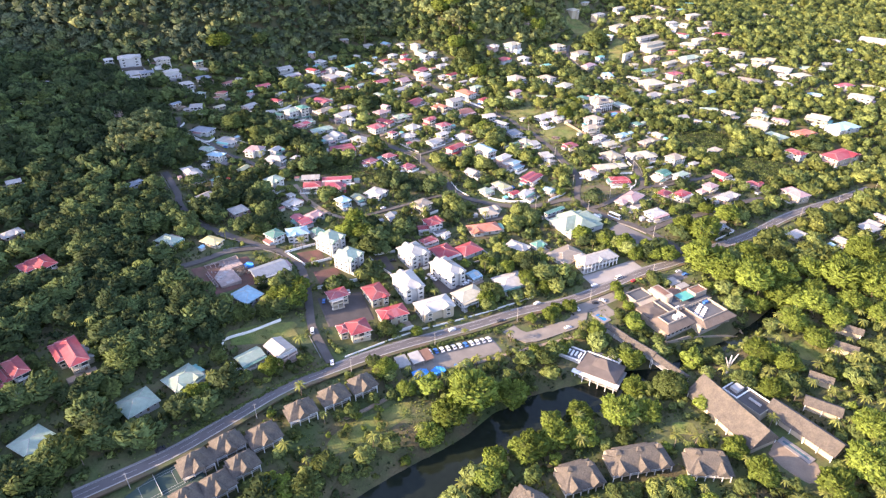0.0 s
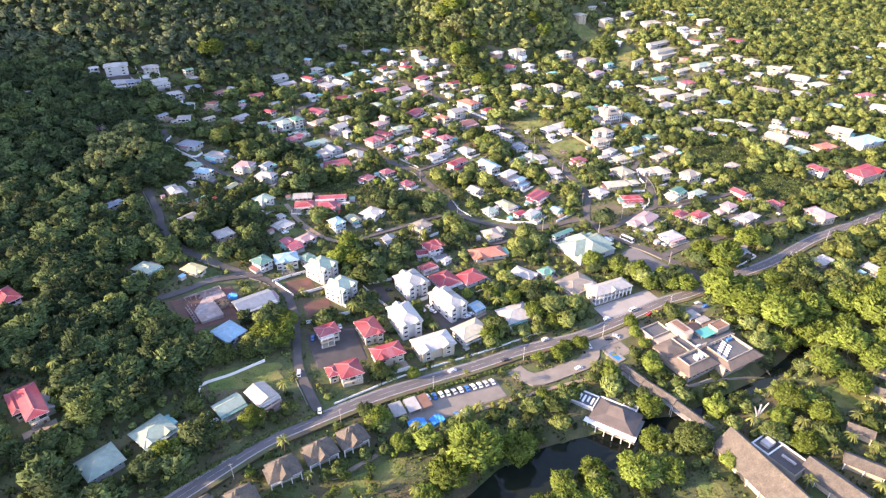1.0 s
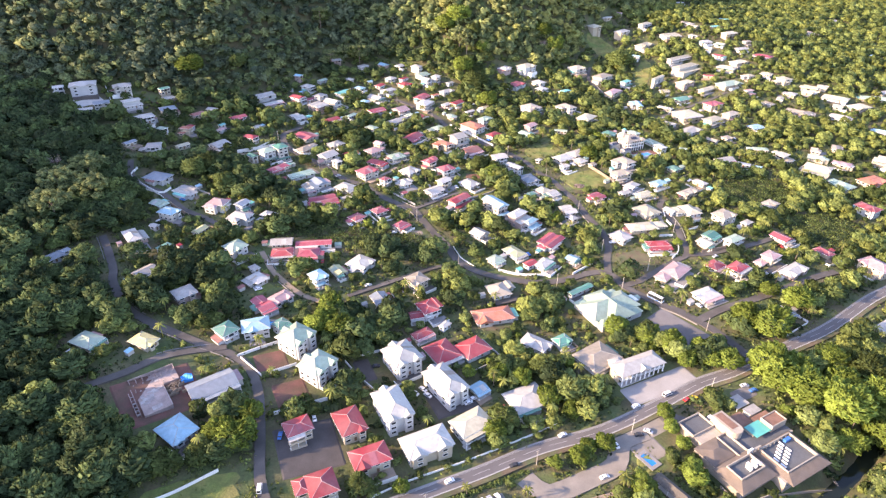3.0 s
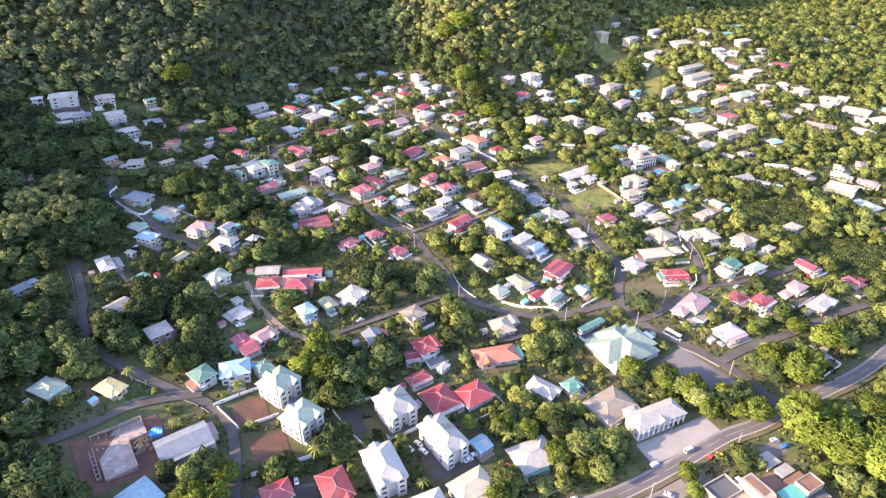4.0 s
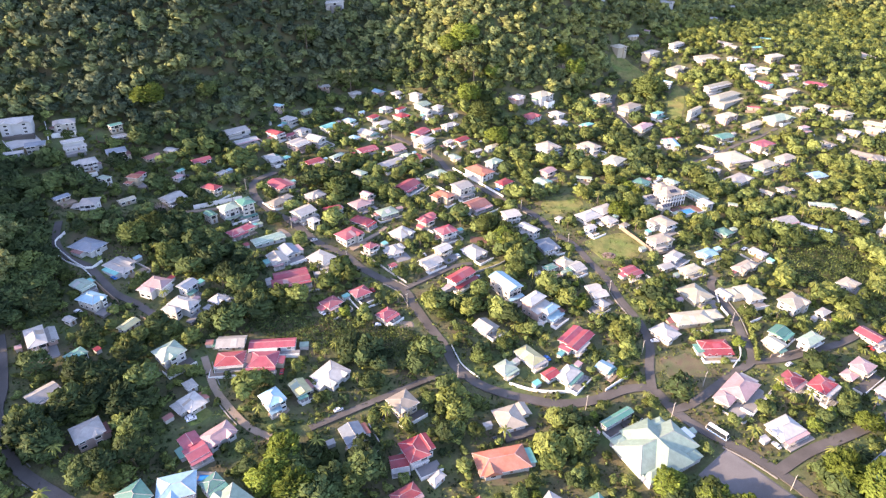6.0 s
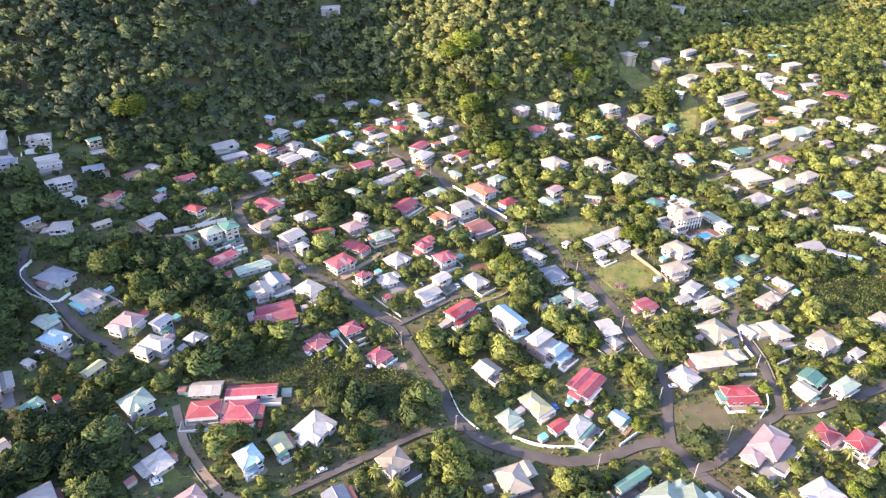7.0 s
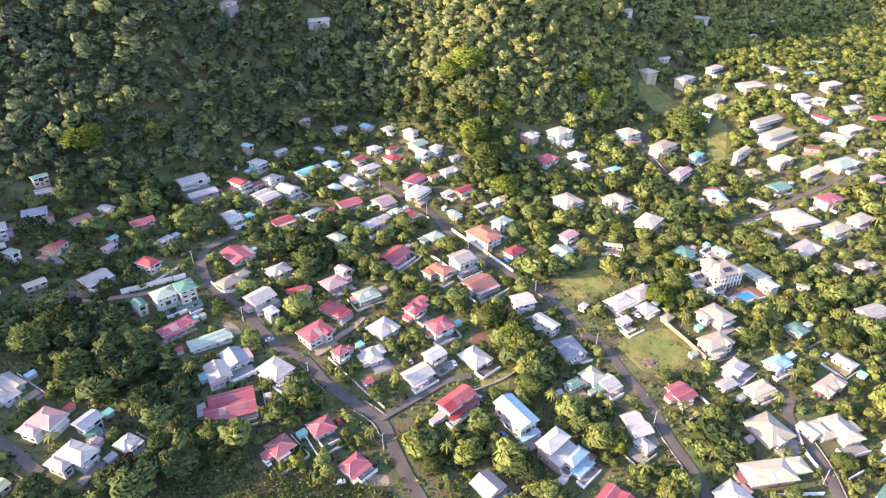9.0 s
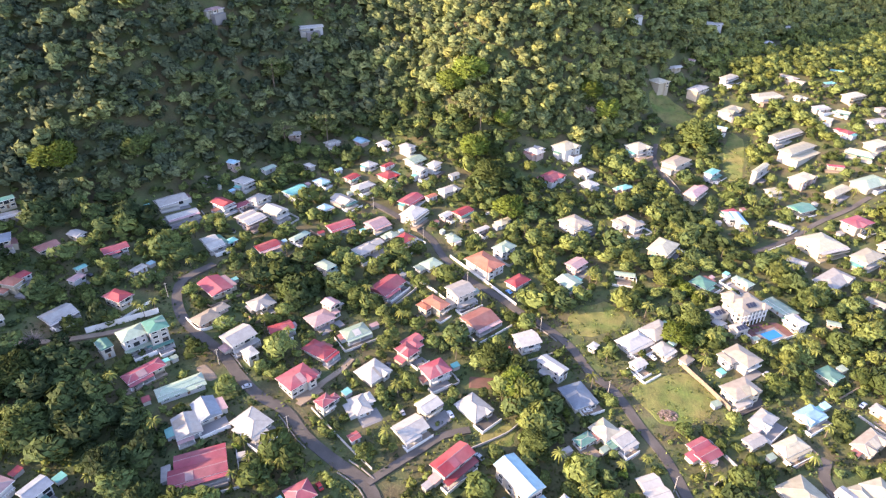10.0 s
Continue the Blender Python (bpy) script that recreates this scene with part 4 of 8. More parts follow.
house(57.1, 419.3, 11.7, 7.9, 51, "w", 1, "hip")
house(75.6, 425.0, 7.1, 7.2, 48, "b", 1, "gable")
house(45.9, 466.4, 13.4, 12.5, 47, "w", 3, "stepped")
house(54.2, 462.2, 10.7, 9.0, 47, "b", 2, "stepped")
house(64.0, 444.3, 18, 12.5, 52, "p", 1, "twin")
house(30.2, 392.0, 16.5, 13.3, 23, "W", 1, "tee")
house(-63.4, 458.0, 9.6, 9.0, 49, "p", 1, "hip")
house(-49.8, 469.3, 10.0, 9.1, 39, "p", 1, "hip")
house(80.5, 483.0, 9.4, 13.5, 23, "w", 1, "twin")
house(82.2, 472.9, 7.6, 6.0, -51, "w", 1)
house(111.0, 451.2, 11.5, 12, 35, "W", 1, "wing")
house(131.3, 463.6, 28, 11, 12, "Y", 1, "tee")
house(133.4, 441.1, 15.4, 11.3, 6, "r", 1, "stepped")
house(135.8, 483.9, 14.4, 15.3, 28, "Y", 1, "wing")
house(152.4, 484.6, 8.7, 6.1, -55, "w", 1)
house(163.3, 485.0, 17.5, 15.0, 20, "w", 1, "tee")
house(170.6, 455.0, 10.0, 8.0, 41, "G", 1, "gable")
house(164.7, 445.6, 8.9, 9.8, 33, "w", 1, "gable")
house(182.6, 447.3, 13.5, 7.3, 34, "g", 2, "hip")
house(187.0, 477.9, 14.0, 11.4, 35, "W", 2, "wing")
house(201.7, 473.1, 8.3, 5.3, 35, "w", 1, "hip")
house(162.1, 420.8, 10.9, 9.0, 38, "r", 1, "hip")
house(173.5, 415.6, 12.3, 9.0, 39, "r", 2, "hip")
house(134.0, 412.2, 24.5, 12.1, 46, "k", 1, "tee")
house(147.4, 391.6, 14.2, 10.5, 29, "w", 1, "hip")
house(197.1, 428.2, 17.2, 8.8, 37, "k", 2, "tee")
house(186.6, 526.5, 10.4, 6.3, -54, "W", 1)
house(229.0, 501.0, 12.5, 8.8, 34, "W", 1)
house(218.2, 564.7, 15.1, 9.1, 24, "W", 1)
house(231.9, 559.3, 10.1, 5.1, -30, "y", 1)
house(241.0, 555.4, 7.2, 5.1, -25, "b", 1)
house(253.1, 586.9, 16.8, 6.7, -10, "g", 1)
house(268.1, 629.1, 13.6, 9.5, 24, "b", 1)
house(265.7, 574.5, 13.4, 10.7, -53, "Y", 2)
house(271.6, 570.2, 10.8, 8.6, 24, "W", 1)
house(-145.4, 323.8, 8.8, 12.7, 65, "l", 1, "wing")
house(-169.7, 319.4, 9.7, 13.7, 68, "g", 1, "hip")
house(-110.0, 335.4, 9.8, 10.7, 50, "G", 2, "hip")
house(-97.1, 341.0, 14.0, 11.4, 20, "b", 2, "wing")
house(-85.4, 344.2, 7.3, 6.5, 51, "G", 2, "hip")
house(-74.9, 333.2, 15.0, 14.1, 58, "gA", 3, "wing")
house(-60.9, 315.5, 14.9, 13.3, 58, "gA", 3, "wing")
house(-22.5, 327.3, 15.1, 16.5, 36, "wA", 3, "wing")
house(-1.0, 312.3, 13.0, 21.0, 38, "wA", 3, "wing")
house(-23.9, 295.0, 13.5, 20.0, 28, "wA", 3, "wing")
house(-99.6, 361.2, 8.5, 15.1, 45, "p", 1, "twin")
house(-92.1, 368.1, 13.4, 8.8, 50, "k", 1, "wing")
house(-10.5, 369.4, 13.0, 11.9, 31, "r", 2, "tee")
house(-13.8, 349.6, 11.1, 6.6, 38, "r", 1, "hip")
house(-3.1, 337.4, 14.4, 16.1, 34, "r", 1, "hip")
house(12.4, 341.9, 15.6, 13.5, 37, "r", 1, "hip")
house(23.8, 368.8, 22.1, 12.3, 16, "t", 1, "wing")
house(-2.2, 358.1, 6.8, 4.2, 51, "W", 1)
house(-105.0, 300.0, 20.5, 12.5, 38, "y", 1, "gable")
house(75.4, 339.6, 20.0, 15.8, 36, "W", 1, "hip")
house(182.1, 373.4, 17.2, 11.1, 35, "y", 1, "wing")
house(75.7, 394.5, 17.4, 4.3, 36, "G", 1)
house(45.2, 348.3, 9.8, 15.0, 55, "W", 1, "wing")
house(59.3, 351.3, 9.4, 7.0, 33, "G", 1, "hip")
house(37.3, 309.7, 19.0, 15.0, 28, "W", 1, "hip")
house(-8.1, 278.2, 21.0, 13.0, 27, "wV", 2, "wing")
house(11.0, 291.0, 17.0, 12.0, 36, "Y", 2, "hip")
house(14.9, 314.2, 7.7, 7.1, 40, "b", 1, "gable")
house(-62.1, 279.6, 11.5, 9.5, 31, "rV", 2, "hip")
house(-41.5, 285.2, 11.7, 15.4, 30, "rV", 2, "wing")
house(-30.5, 268.4, 16.0, 11.0, 26, "rV", 2, "wing")
house(-49.3, 252.4, 16.4, 12.3, 26, "rV", 2)
house(-110.2, 273.4, 12.3, 14.6, 54, "b", 1, "wing")
house(-83.2, 233.1, 10.3, 12.5, 47, "W", 2, "gable")
house(-96.2, 227.2, 12.3, 8.9, 45, "g", 1, "gable")
house(-134.9, 193.1, 14.6, 13.6, 50, "g", 1, "hip")
house(-121.6, 209.6, 14.6, 12.6, 54, "g", 1, "hip")
house(-173.0, 213.7, 11.7, 23.7, 44, "r", 2, "tee")
house(-190.4, 200.8, 10.2, 15.4, 51, "r", 2, "tee")
house(-165.7, 169.2, 13.2, 13.0, 63, "g", 1, "hip")
house(-220.7, 275.1, 15.1, 16.2, 55, "r", 2, "tee")
house(-218.8, 383.9, 15.9, 7.9, 59, "y", 1)
house(-249.9, 302.0, 11.7, 8.2, 57, "W", 2)
house(-283.9, 359.2, 12.4, 7.5, 38, "W", 2)
house(-354.5, 531.2, 11.2, 5.6, 76, "W", 1)
house(-350.0, 481.5, 9.9, 4.9, 50, "W", 1)
house(-191.8, 193.1, 5.5, 4.4, 15, "r", 1)
house(-307.2, 594.0, 20.5, 15.5, 27, "w", 3, "wing")
house(-284.5, 575.0, 12.5, 10.0, 30, "y", 2, "wing")
house(-293.0, 564.5, 11.5, 6.0, 30, "w", 1, "gable")
house(-325.0, 588.5, 8.5, 8.0, 30, "w", 2, "hip")
house(-282.0, 607.0, 14.7, 11.3, 31, "W", 2, "wing")
house(-266.0, 587.0, 14.5, 12.0, 40, "w", 2, "stepped")
house(-247.0, 565.0, 14.7, 11.5, 40, "w", 2, "tee")
house(-236.9, 586.5, 13.0, 11.0, 35, "y", 2, "hip")
house(-227.6, 550.8, 5.6, 8.0, 70, "g", 2, "hip")
house(-241.5, 525.0, 9.4, 5.6, 59, "y", 1)
house(-224.3, 520.0, 16.3, 11.4, 15, "W", 2)
house(-213.7, 566.3, 9.2, 6.4, 68, "r", 1)
house(-246.0, 610.0, 9.5, 7.0, 40, "W", 1, "stepped")
house(301.3, 740.9, 13.4, 8.0, 24, "Y", 1)
house(333.4, 785.2, 18.4, 12.9, -40, "p", 1)
house(320.9, 742.9, 11.6, 8.1, -40, "Y", 1)
house(329.5, 725.5, 15.5, 12.4, 24, "Y", 2)
house(351.8, 712.4, 16.2, 9.7, -40, "Y", 1)
house(325.8, 697.9, 12.7, 8.9, -40, "W", 1)
house(366.2, 689.2, 22.7, 13.6, -40, "Y", 1)
house(380.4, 672.4, 18.8, 13.2, 24, "Y", 1)
house(404.5, 693.7, 23.1, 9.2, -12, "g", 1)
house(317.5, 658.9, 21.6, 13.0, -40, "n", 1)
house(351.2, 649.8, 16.6, 11.6, -40, "W", 1)
house(429.2, 711.4, 15.8, 9.5, 24, "W", 1)
house(486.7, 806.7, 13.7, 9.6, -40, "W", 1)
house(484.8, 772.6, 10.9, 7.6, -40, "b", 1)
house(540.2, 810.1, 34.0, 23.8, -40, "W", 2)
house(471.8, 732.4, 15.2, 9.1, -40, "W", 1)
house(415.4, 614.9, 22.1, 15.5, -40, "Y", 2)
house(373.7, 624.4, 12.6, 8.8, -40, "b", 1)
house(416.9, 649.7, 19.0, 11.4, 24, "p", 1)
house(446.8, 647.9, 21.4, 10.7, -40, "Y", 1)
house(287.5, 554.1, 19.6, 15.7, -40, "Y", 2)
house(296.6, 535.9, 19.8, 13.8, -61, "g", 1)
house(313.7, 567.4, 14.0, 9.8, -40, "k", 1)
house(351.6, 570.0, 19.5, 15.6, -40, "w", 2)
house(364.8, 550.9, 28.1, 16.9, 24, "b", 2)
house(325.7, 543.2, 21.3, 12.8, 24, "t", 1)
house(299.0, 500.3, 15.6, 11.0, -58, "r", 2)
house(335.5, 497.4, 32.0, 17.0, 29, "r", 2, "wing")
house(218.5, 457.0, 9.2, 12.3, 32, "p", 1, "gable")
house(238.2, 441.6, 11.2, 11.6, 28, "p", 1, "tee")
house(264.8, 427.5, 18.0, 12.6, -66, "k", 2)
house(209.6, 419.3, 19.8, 9.1, 36, "w", 1, "wing")
house(237.0, 367.7, 13.5, 8.1, 33, "W", 1)
house(267.1, 360.5, 14.9, 8.9, -59, "W", 1)
house(299.5, 384.9, 20.3, 12.2, 29, "W", 1)
house(315.7, 399.6, 12.3, 7.4, -63, "W", 1)
house(259.8, 348.9, 10.1, 6.1, -65, "y", 1)
house(435.8, 890.1, 34.0, 13.6, -84, "W", 1)
house(284.8, 827.3, 12.8, 9.0, 24, "w", 1)
house(251.2, 851.6, 23.7, 14.2, 24, "Y", 1)
house(516.9, 993.8, 14.1, 9.8, 24, "W", 1)
house(477.4, 828.5, 12.9, 9.1, 24, "b", 1)
house(282.4, 873.6, 13.2, 9.2, -40, "W", 1)
house(-128.8, 835.5, 20.0, 8.0, 30, "w", 1, "gable")
house(-190.0, 797.2, 14.2, 8.5, 67, "k", 1)
house(144.2, 906.2, 14.4, 7.2, 35, "W", 1)
house(234.4, 976.5, 23.8, 9.5, -9, "W", 1)
house(303.7, 1000.5, 12.2, 7.3, 24, "W", 1)
house(411.8, 1047.0, 12.5, 7.5, -40, "W", 1)
house(349.8, 1067.1, 8.0, 5.6, 24, "W", 1)
house(393.4, 1054.3, 14.9, 7.4, -47, "c", 1)
house(390.5, 967.8, 13.3, 8.0, -40, "p", 1)
house(289.0, 701.4, 9.8, 7.6, 25, "k", 2)
house(296.7, 678.0, 12.2, 9.3, -60, "W", 1)
house(312.1, 686.3, 9.2, 6.3, 60, "Y", 1)
house(343.9, 700.7, 10.6, 8.2, -25, "Y", 1)
house(364.5, 713.5, 12.5, 9.5, 60, "Y", 1)
house(359.6, 671.6, 10.9, 8.2, 60, "Y", 1)
house(328.4, 655.6, 9.5, 7.5, 60, "n", 1)
house(297.2, 576.2, 12.8, 9.5, -30, "g", 1)
house(302.4, 588.2, 12.0, 8.3, 60, "W", 1)
house(322.4, 592.8, 12.9, 8.8, 60, "n", 1)
house(234.8, 606.6, 9.1, 7.5, 30, "n", 1)
house(253.5, 651.4, 16.8, 9.7, 34, "W", 2, "hip")
house(-62.1, 577.2, 6.7, 7.8, 53, "k", 2, "gable")
house(13.9, 575.2, 15.4, 13.8, 42, "m", 1, "gable")
house(-206.4, 534.1, 10.2, 5.7, 50, "Y", 1, "gable")
house(-126.3, 751.2, 10.7, 7.8, 20, "w", 1)
house(-98.3, 751.9, 10.5, 8.3, 50, "w", 1)
house(-76.8, 755.1, 10.5, 8.6, -44, "b", 1)
house(-9.9, 581.4, 12.6, 13.0, 50, "t", 2, "tee")
house(-65.6, 567.6, 12.8, 11.2, 45, "k", 1, "hip")
house(68.4, 558.9, 5.3, 3.7, 46, "w", 1, "hip")
house(133.3, 519.0, 11.7, 7.8, 42, "w", 1, "hip")
house(-104.1, 421.7, 13.5, 9.0, 7, "W", 1, "gable")
house(-17.9, 364.1, 7.5, 6.6, 16, "r", 1, "gable")
house(-251.7, 617.6, 9.0, 6.0, 50, "G", 2, "gable")



# ---- resort, church, hotel and other large buildings ----
def thing(name, x, y, yaw, label, category, group="", z=None, keep_clear=None):
    base = new(name)
    base.matrix_basis = pose(x, y, ground_at(x, y) if z is None else z, 0, 0, yaw)
    tagged(base, label, category, group)
    if keep_clear:
        a, b = keep_clear
        FOOTPRINTS.append((x, y, max(a, b), a / 2 + 0.6, b / 2 + 0.6, math.cos(radians(yaw)), math.sin(radians(yaw))))
    return base


def box_part(name, parent, items, mat, label="", at=None):
    return part(name, mesh_of(name, *boxes(items), mat), parent, label, at)


def shed_hip(x0, y0, x1, y1, z, rh, hip=0.9):
    """Hip roof over a rectangle, as vertices and faces."""
    cx, cy = (x0 + x1) / 2, (y0 + y1) / 2
    V, F, _ = roof_shape((x1 - x0) / 2, (y1 - y0) / 2, z, math.degrees(math.atan2(rh, min(x1 - x0, y1 - y0) / 2)), "hip")
    return [(a + cx, b + cy, c) for a, b, c in V], F


def thatch_villa(x, y, l, w, yaw, label):
    """A two-storey villa under stepped hips: a main roof, lower side hips and small gables over the verandas."""
    base = thing("resort_villa", x, y, yaw, label, "villa", "thatched resort villas", keep_clear=(l, w))
    box_part("wall", base, [(-l / 2 + 1.5, -w / 2 + 2.2, -2, l / 2 - 1.5, w / 2 - 1.2, 4.9)], WALL_MAT[1])
    V, F = [], []
    joined(V, F, shed_hip(-l * 0.42, -w * 0.36, l * 0.42, w * 0.42, 5.2, w * 0.36))
    joined(V, F, shed_hip(-l / 2, -w / 2, l * 0.12, w * 0.3, 4.6, w * 0.22))
    joined(V, F, shed_hip(-l * 0.12, -w / 2, l / 2, w * 0.3, 4.5, w * 0.22))
    joined(V, F, shed_hip(-l * 0.3, 0, l * 0.3, w / 2, 4.55, w * 0.2))
    part("roof", mesh_of("roof", V, F, M_thatch), base)
    n = max(1, int(l / 9))
    for i in range(n):
        cx = -l / 2 + (i + 0.5) * l / n
        part("gable_roof", mesh_of("gable_roof", *prism(cx - 2.4, cx + 2.4, -w / 2 - 1.0, 0.4, 4.9, 2.9), M_thatch), base)
        part("ridge_cap", mesh_of("ridge_cap", *shed_hip(cx - 1.4, -1.0, cx + 1.4, 1.4, 4.9 + w * 0.33, 1.5), M_thatch), base)
    slab = box_part("balcony", base, [(-l / 2 + 0.8, -w / 2 + 0.5, 2.3, l / 2 - 0.8, -w / 2 + 2.3, 2.5)], WALL_MAT[0])
    k = 2 * n + 2
    for i in range(k):
        px = -l / 2 + 0.9 + i * (l - 1.8) / (k - 1)
        box_part("post", base, [(px - 0.16, -w / 2 + 0.5, -2.5, px + 0.16, -w / 2 + 0.82, 4.6)], M_frame)
    for i in range(2 * n + 1):
        px = -l / 2 + 1.5 + (i + 0.5) * (l - 3) / (2 * n + 1)
        for z in (0.2, 2.6):
            part("door", GLASS_DOOR, base, at=pose(px, -w / 2 + 2.2, z))
    box_part("rail", slab, [(-l / 2 + 0.9, -w / 2 + 0.55, 3.3, l / 2 - 0.9, -w / 2 + 0.7, 3.45)], M_frame)


SEA = "grey-brown thatched two-storey resort villa with white veranda posts"
for vx, vy, vl, vw, vyaw in ((-66, 197.5, 14, 11, 32), (-53, 207.5, 14, 11, 34), (-41, 216, 13, 11, 34), (-78.5, 182.5, 14, 12, 36), (-92, 176.5, 14, 11, 40),
                             (-83.5, 168, 13, 11, 40), (-101.5, 166.5, 14, 11, 40), (-90.5, 158, 14, 11, 40), (-99.5, 151, 13, 11, 40)):
    thatch_villa(vx, vy, vl, vw, vyaw, SEA)
thatch_villa(54, 171, 19, 14, 18, SEA + " by the pond")
thatch_villa(80.5, 180, 28, 14, 12, "long grey-brown thatched resort building with white veranda posts")
thatch_villa(109.5, 178, 19, 14, -4, SEA + " by the pond")
thatch_villa(32, 158, 15, 13, -30, SEA + " by the pond")


def long_hall(x, y, l, w, yaw, rh, label):
    base = thing("thatched_hall", x, y, yaw, label, "hall", "thatched resort halls", keep_clear=(l, w))
    box_part("wall", base, [(-l / 2 + 1, -w / 2 + 1.4, -2, l / 2 - 1, w / 2 - 1.4, 4.0)], WALL_MAT[1])
    part("roof", mesh_of("roof", *prism(-w / 2, w / 2, -l / 2, l / 2, 3.8, rh), M_thatch), base, at=pose(0, 0, 0, 0, 0, 90))
    n = max(2, int(l / 5))
    for i in range(n):
        px = -l / 2 + 1 + i * (l - 2) / (n - 1)
        for s in (-1, 1):
            box_part("post", base, [(px - 0.15, s * (w / 2 - 0.5) - 0.15, -2, px + 0.15, s * (w / 2 - 0.5) + 0.15, 3.9)], M_frame)
    return base


long_hall(130.0, 205.0, 39, 17, -66, 8.0, "long steep thatched reception hall of the resort")
long_hall(159.5, 196.5, 33, 12, -57, 4.2, "long thatched restaurant hall beside the terrace")
for bx, by, bl, bw in ((174, 209, 16, 8), (205, 250, 14, 6.5), (216, 264, 13, 6), (182, 227, 11, 6)):
    long_hall(bx, by, bl, bw, -33, 2.4, "thatched garden bungalow among the palms")
link = thing("kitchen_block", 141, 214, -57, "flat-roofed grey kitchen block with white parapets", "building", keep_clear=(20, 11))
box_part("wall", link, [(-10, -5.5, -2, 10, 5.5, 4.6)], WALL_MAT[1])
box_part("roof", link, [(-9.7, -5.2, 4.6, 9.7, 5.2, 4.75)], M_oldasphalt)
for it in ((-10, -5.5, 4.6, -2, -5.0, 5.3), (-10, 5.0, 4.6, 10, 5.5, 5.3), (-10, -5.0, 4.6, -9.5, 5.0, 5.3), (-2.5, -5.0, 4.6, -2, 5.0, 5.3)):
    box_part("parapet", link, [it], M_whitewall)
box_part("plant_room", link, [(-8, -2.5, 4.75, -4, 2.5, 6.4)], M_concrete)
box_part("duct", link, [(1, -1, 4.75, 7, 0, 5.6)], M_concrete)
snag = thing("dead_tree", 140, 235, 20, "dead white tree trunk with broken forked limbs", "tree")
for k, (dx, dy, dz, r) in enumerate(((0.4, 0.2, 11, 0.55), (-3.0, 0.5, 10.5, 0.4), (3.6, -0.4, 11.5, 0.42), (-1.6, -1.4, 8.0, 0.32), (2.0, 1.4, 8.5, 0.3))):
    z0 = 0 if k == 0 else 3.0 + 0.5 * k
    V = [((0 if k == 0 else 0.2) + rr * math.cos(q * math.pi / 3) + dx * f, dy * f + rr * math.sin(q * math.pi / 3), z0 + (dz - z0) * g - (1.2 if f == 0 and k == 0 else 0)) for f, g, rr in ((0, 0, r * 1.4), (0.45, 0.5, r), (1, 1, r * 0.55)) for q in range(6)]
    part("trunk" if k == 0 else "limb", mesh_of("trunk", V, [(6 * j + i, 6 * j + (i + 1) % 6, 6 * j + 6 + (i + 1) % 6, 6 * j + 6 + i) for j in range(2) for i in range(6)] + [tuple(range(12, 18))], M_concrete), snag)
for ax, ay, bx, by in ((86.9, 268.4, 95.1, 257.6), (95.1, 257.6, 106.3, 244.4), (106.3, 244.4, 117.5, 228.0)):
    L = math.hypot(bx - ax, by - ay)
    z = max(ground_at(ax, ay), ground_at(bx, by), -4) + 0.3
    base = thing("covered_walkway", (ax + bx) / 2, (ay + by) / 2, math.degrees(math.atan2(by - ay, bx - ax)), "covered timber walkway with a brown shingle roof", "walkway", z=z, keep_clear=(L, 5))
    part("roof", mesh_of("roof", *prism(-2.6, 2.6, -L / 2 - 0.4, L / 2 + 0.4, 3.2, 1.7), M_thatch), base, at=pose(0, 0, 0, 0, 0, 90))
    box_part("deck", base, [(-L / 2, -2, -0.3, L / 2, 2, 0)], M_concrete)
    for px in (-L / 2 + 0.5, 0, L / 2 - 0.5):
        for s in (-1.9, 1.9):
            box_part("post", base, [(px - 0.12, s - 0.12, -5, px + 0.12, s + 0.12, 3.2)], M_frame)


def ring(x0, y0, x1, y1, z0, z1, t):
    """Four upright slabs round a rectangle."""
    return [(x0, y0, z0, x1, y0 + t, z1), (x0, y1 - t, z0, x1, y1, z1), (x0, y0 + t, z0, x0 + t, y1 - t, z1), (x1 - t, y0 + t, z0, x1, y1 - t, z1)]


def skirt(inner, outer, zi, zo):
    """Sloping roof sheets from an inner rectangle down to an outer one, in one piece with a soffit."""
    def four(r, z):
        return [(r[0], r[1], z), (r[2], r[1], z), (r[2], r[3], z), (r[0], r[3], z)]
    V = four(outer, zo) + four(inner, zi) + four(outer, zo - 0.35) + four(inner, zo - 0.35)
    F = []
    for i in range(4):
        j = (i + 1) % 4
        F += [(i, j, j + 4, i + 4), (i + 8, j + 8, j, i), (i + 12, j + 12, j + 8, i + 8)]
    return V, F


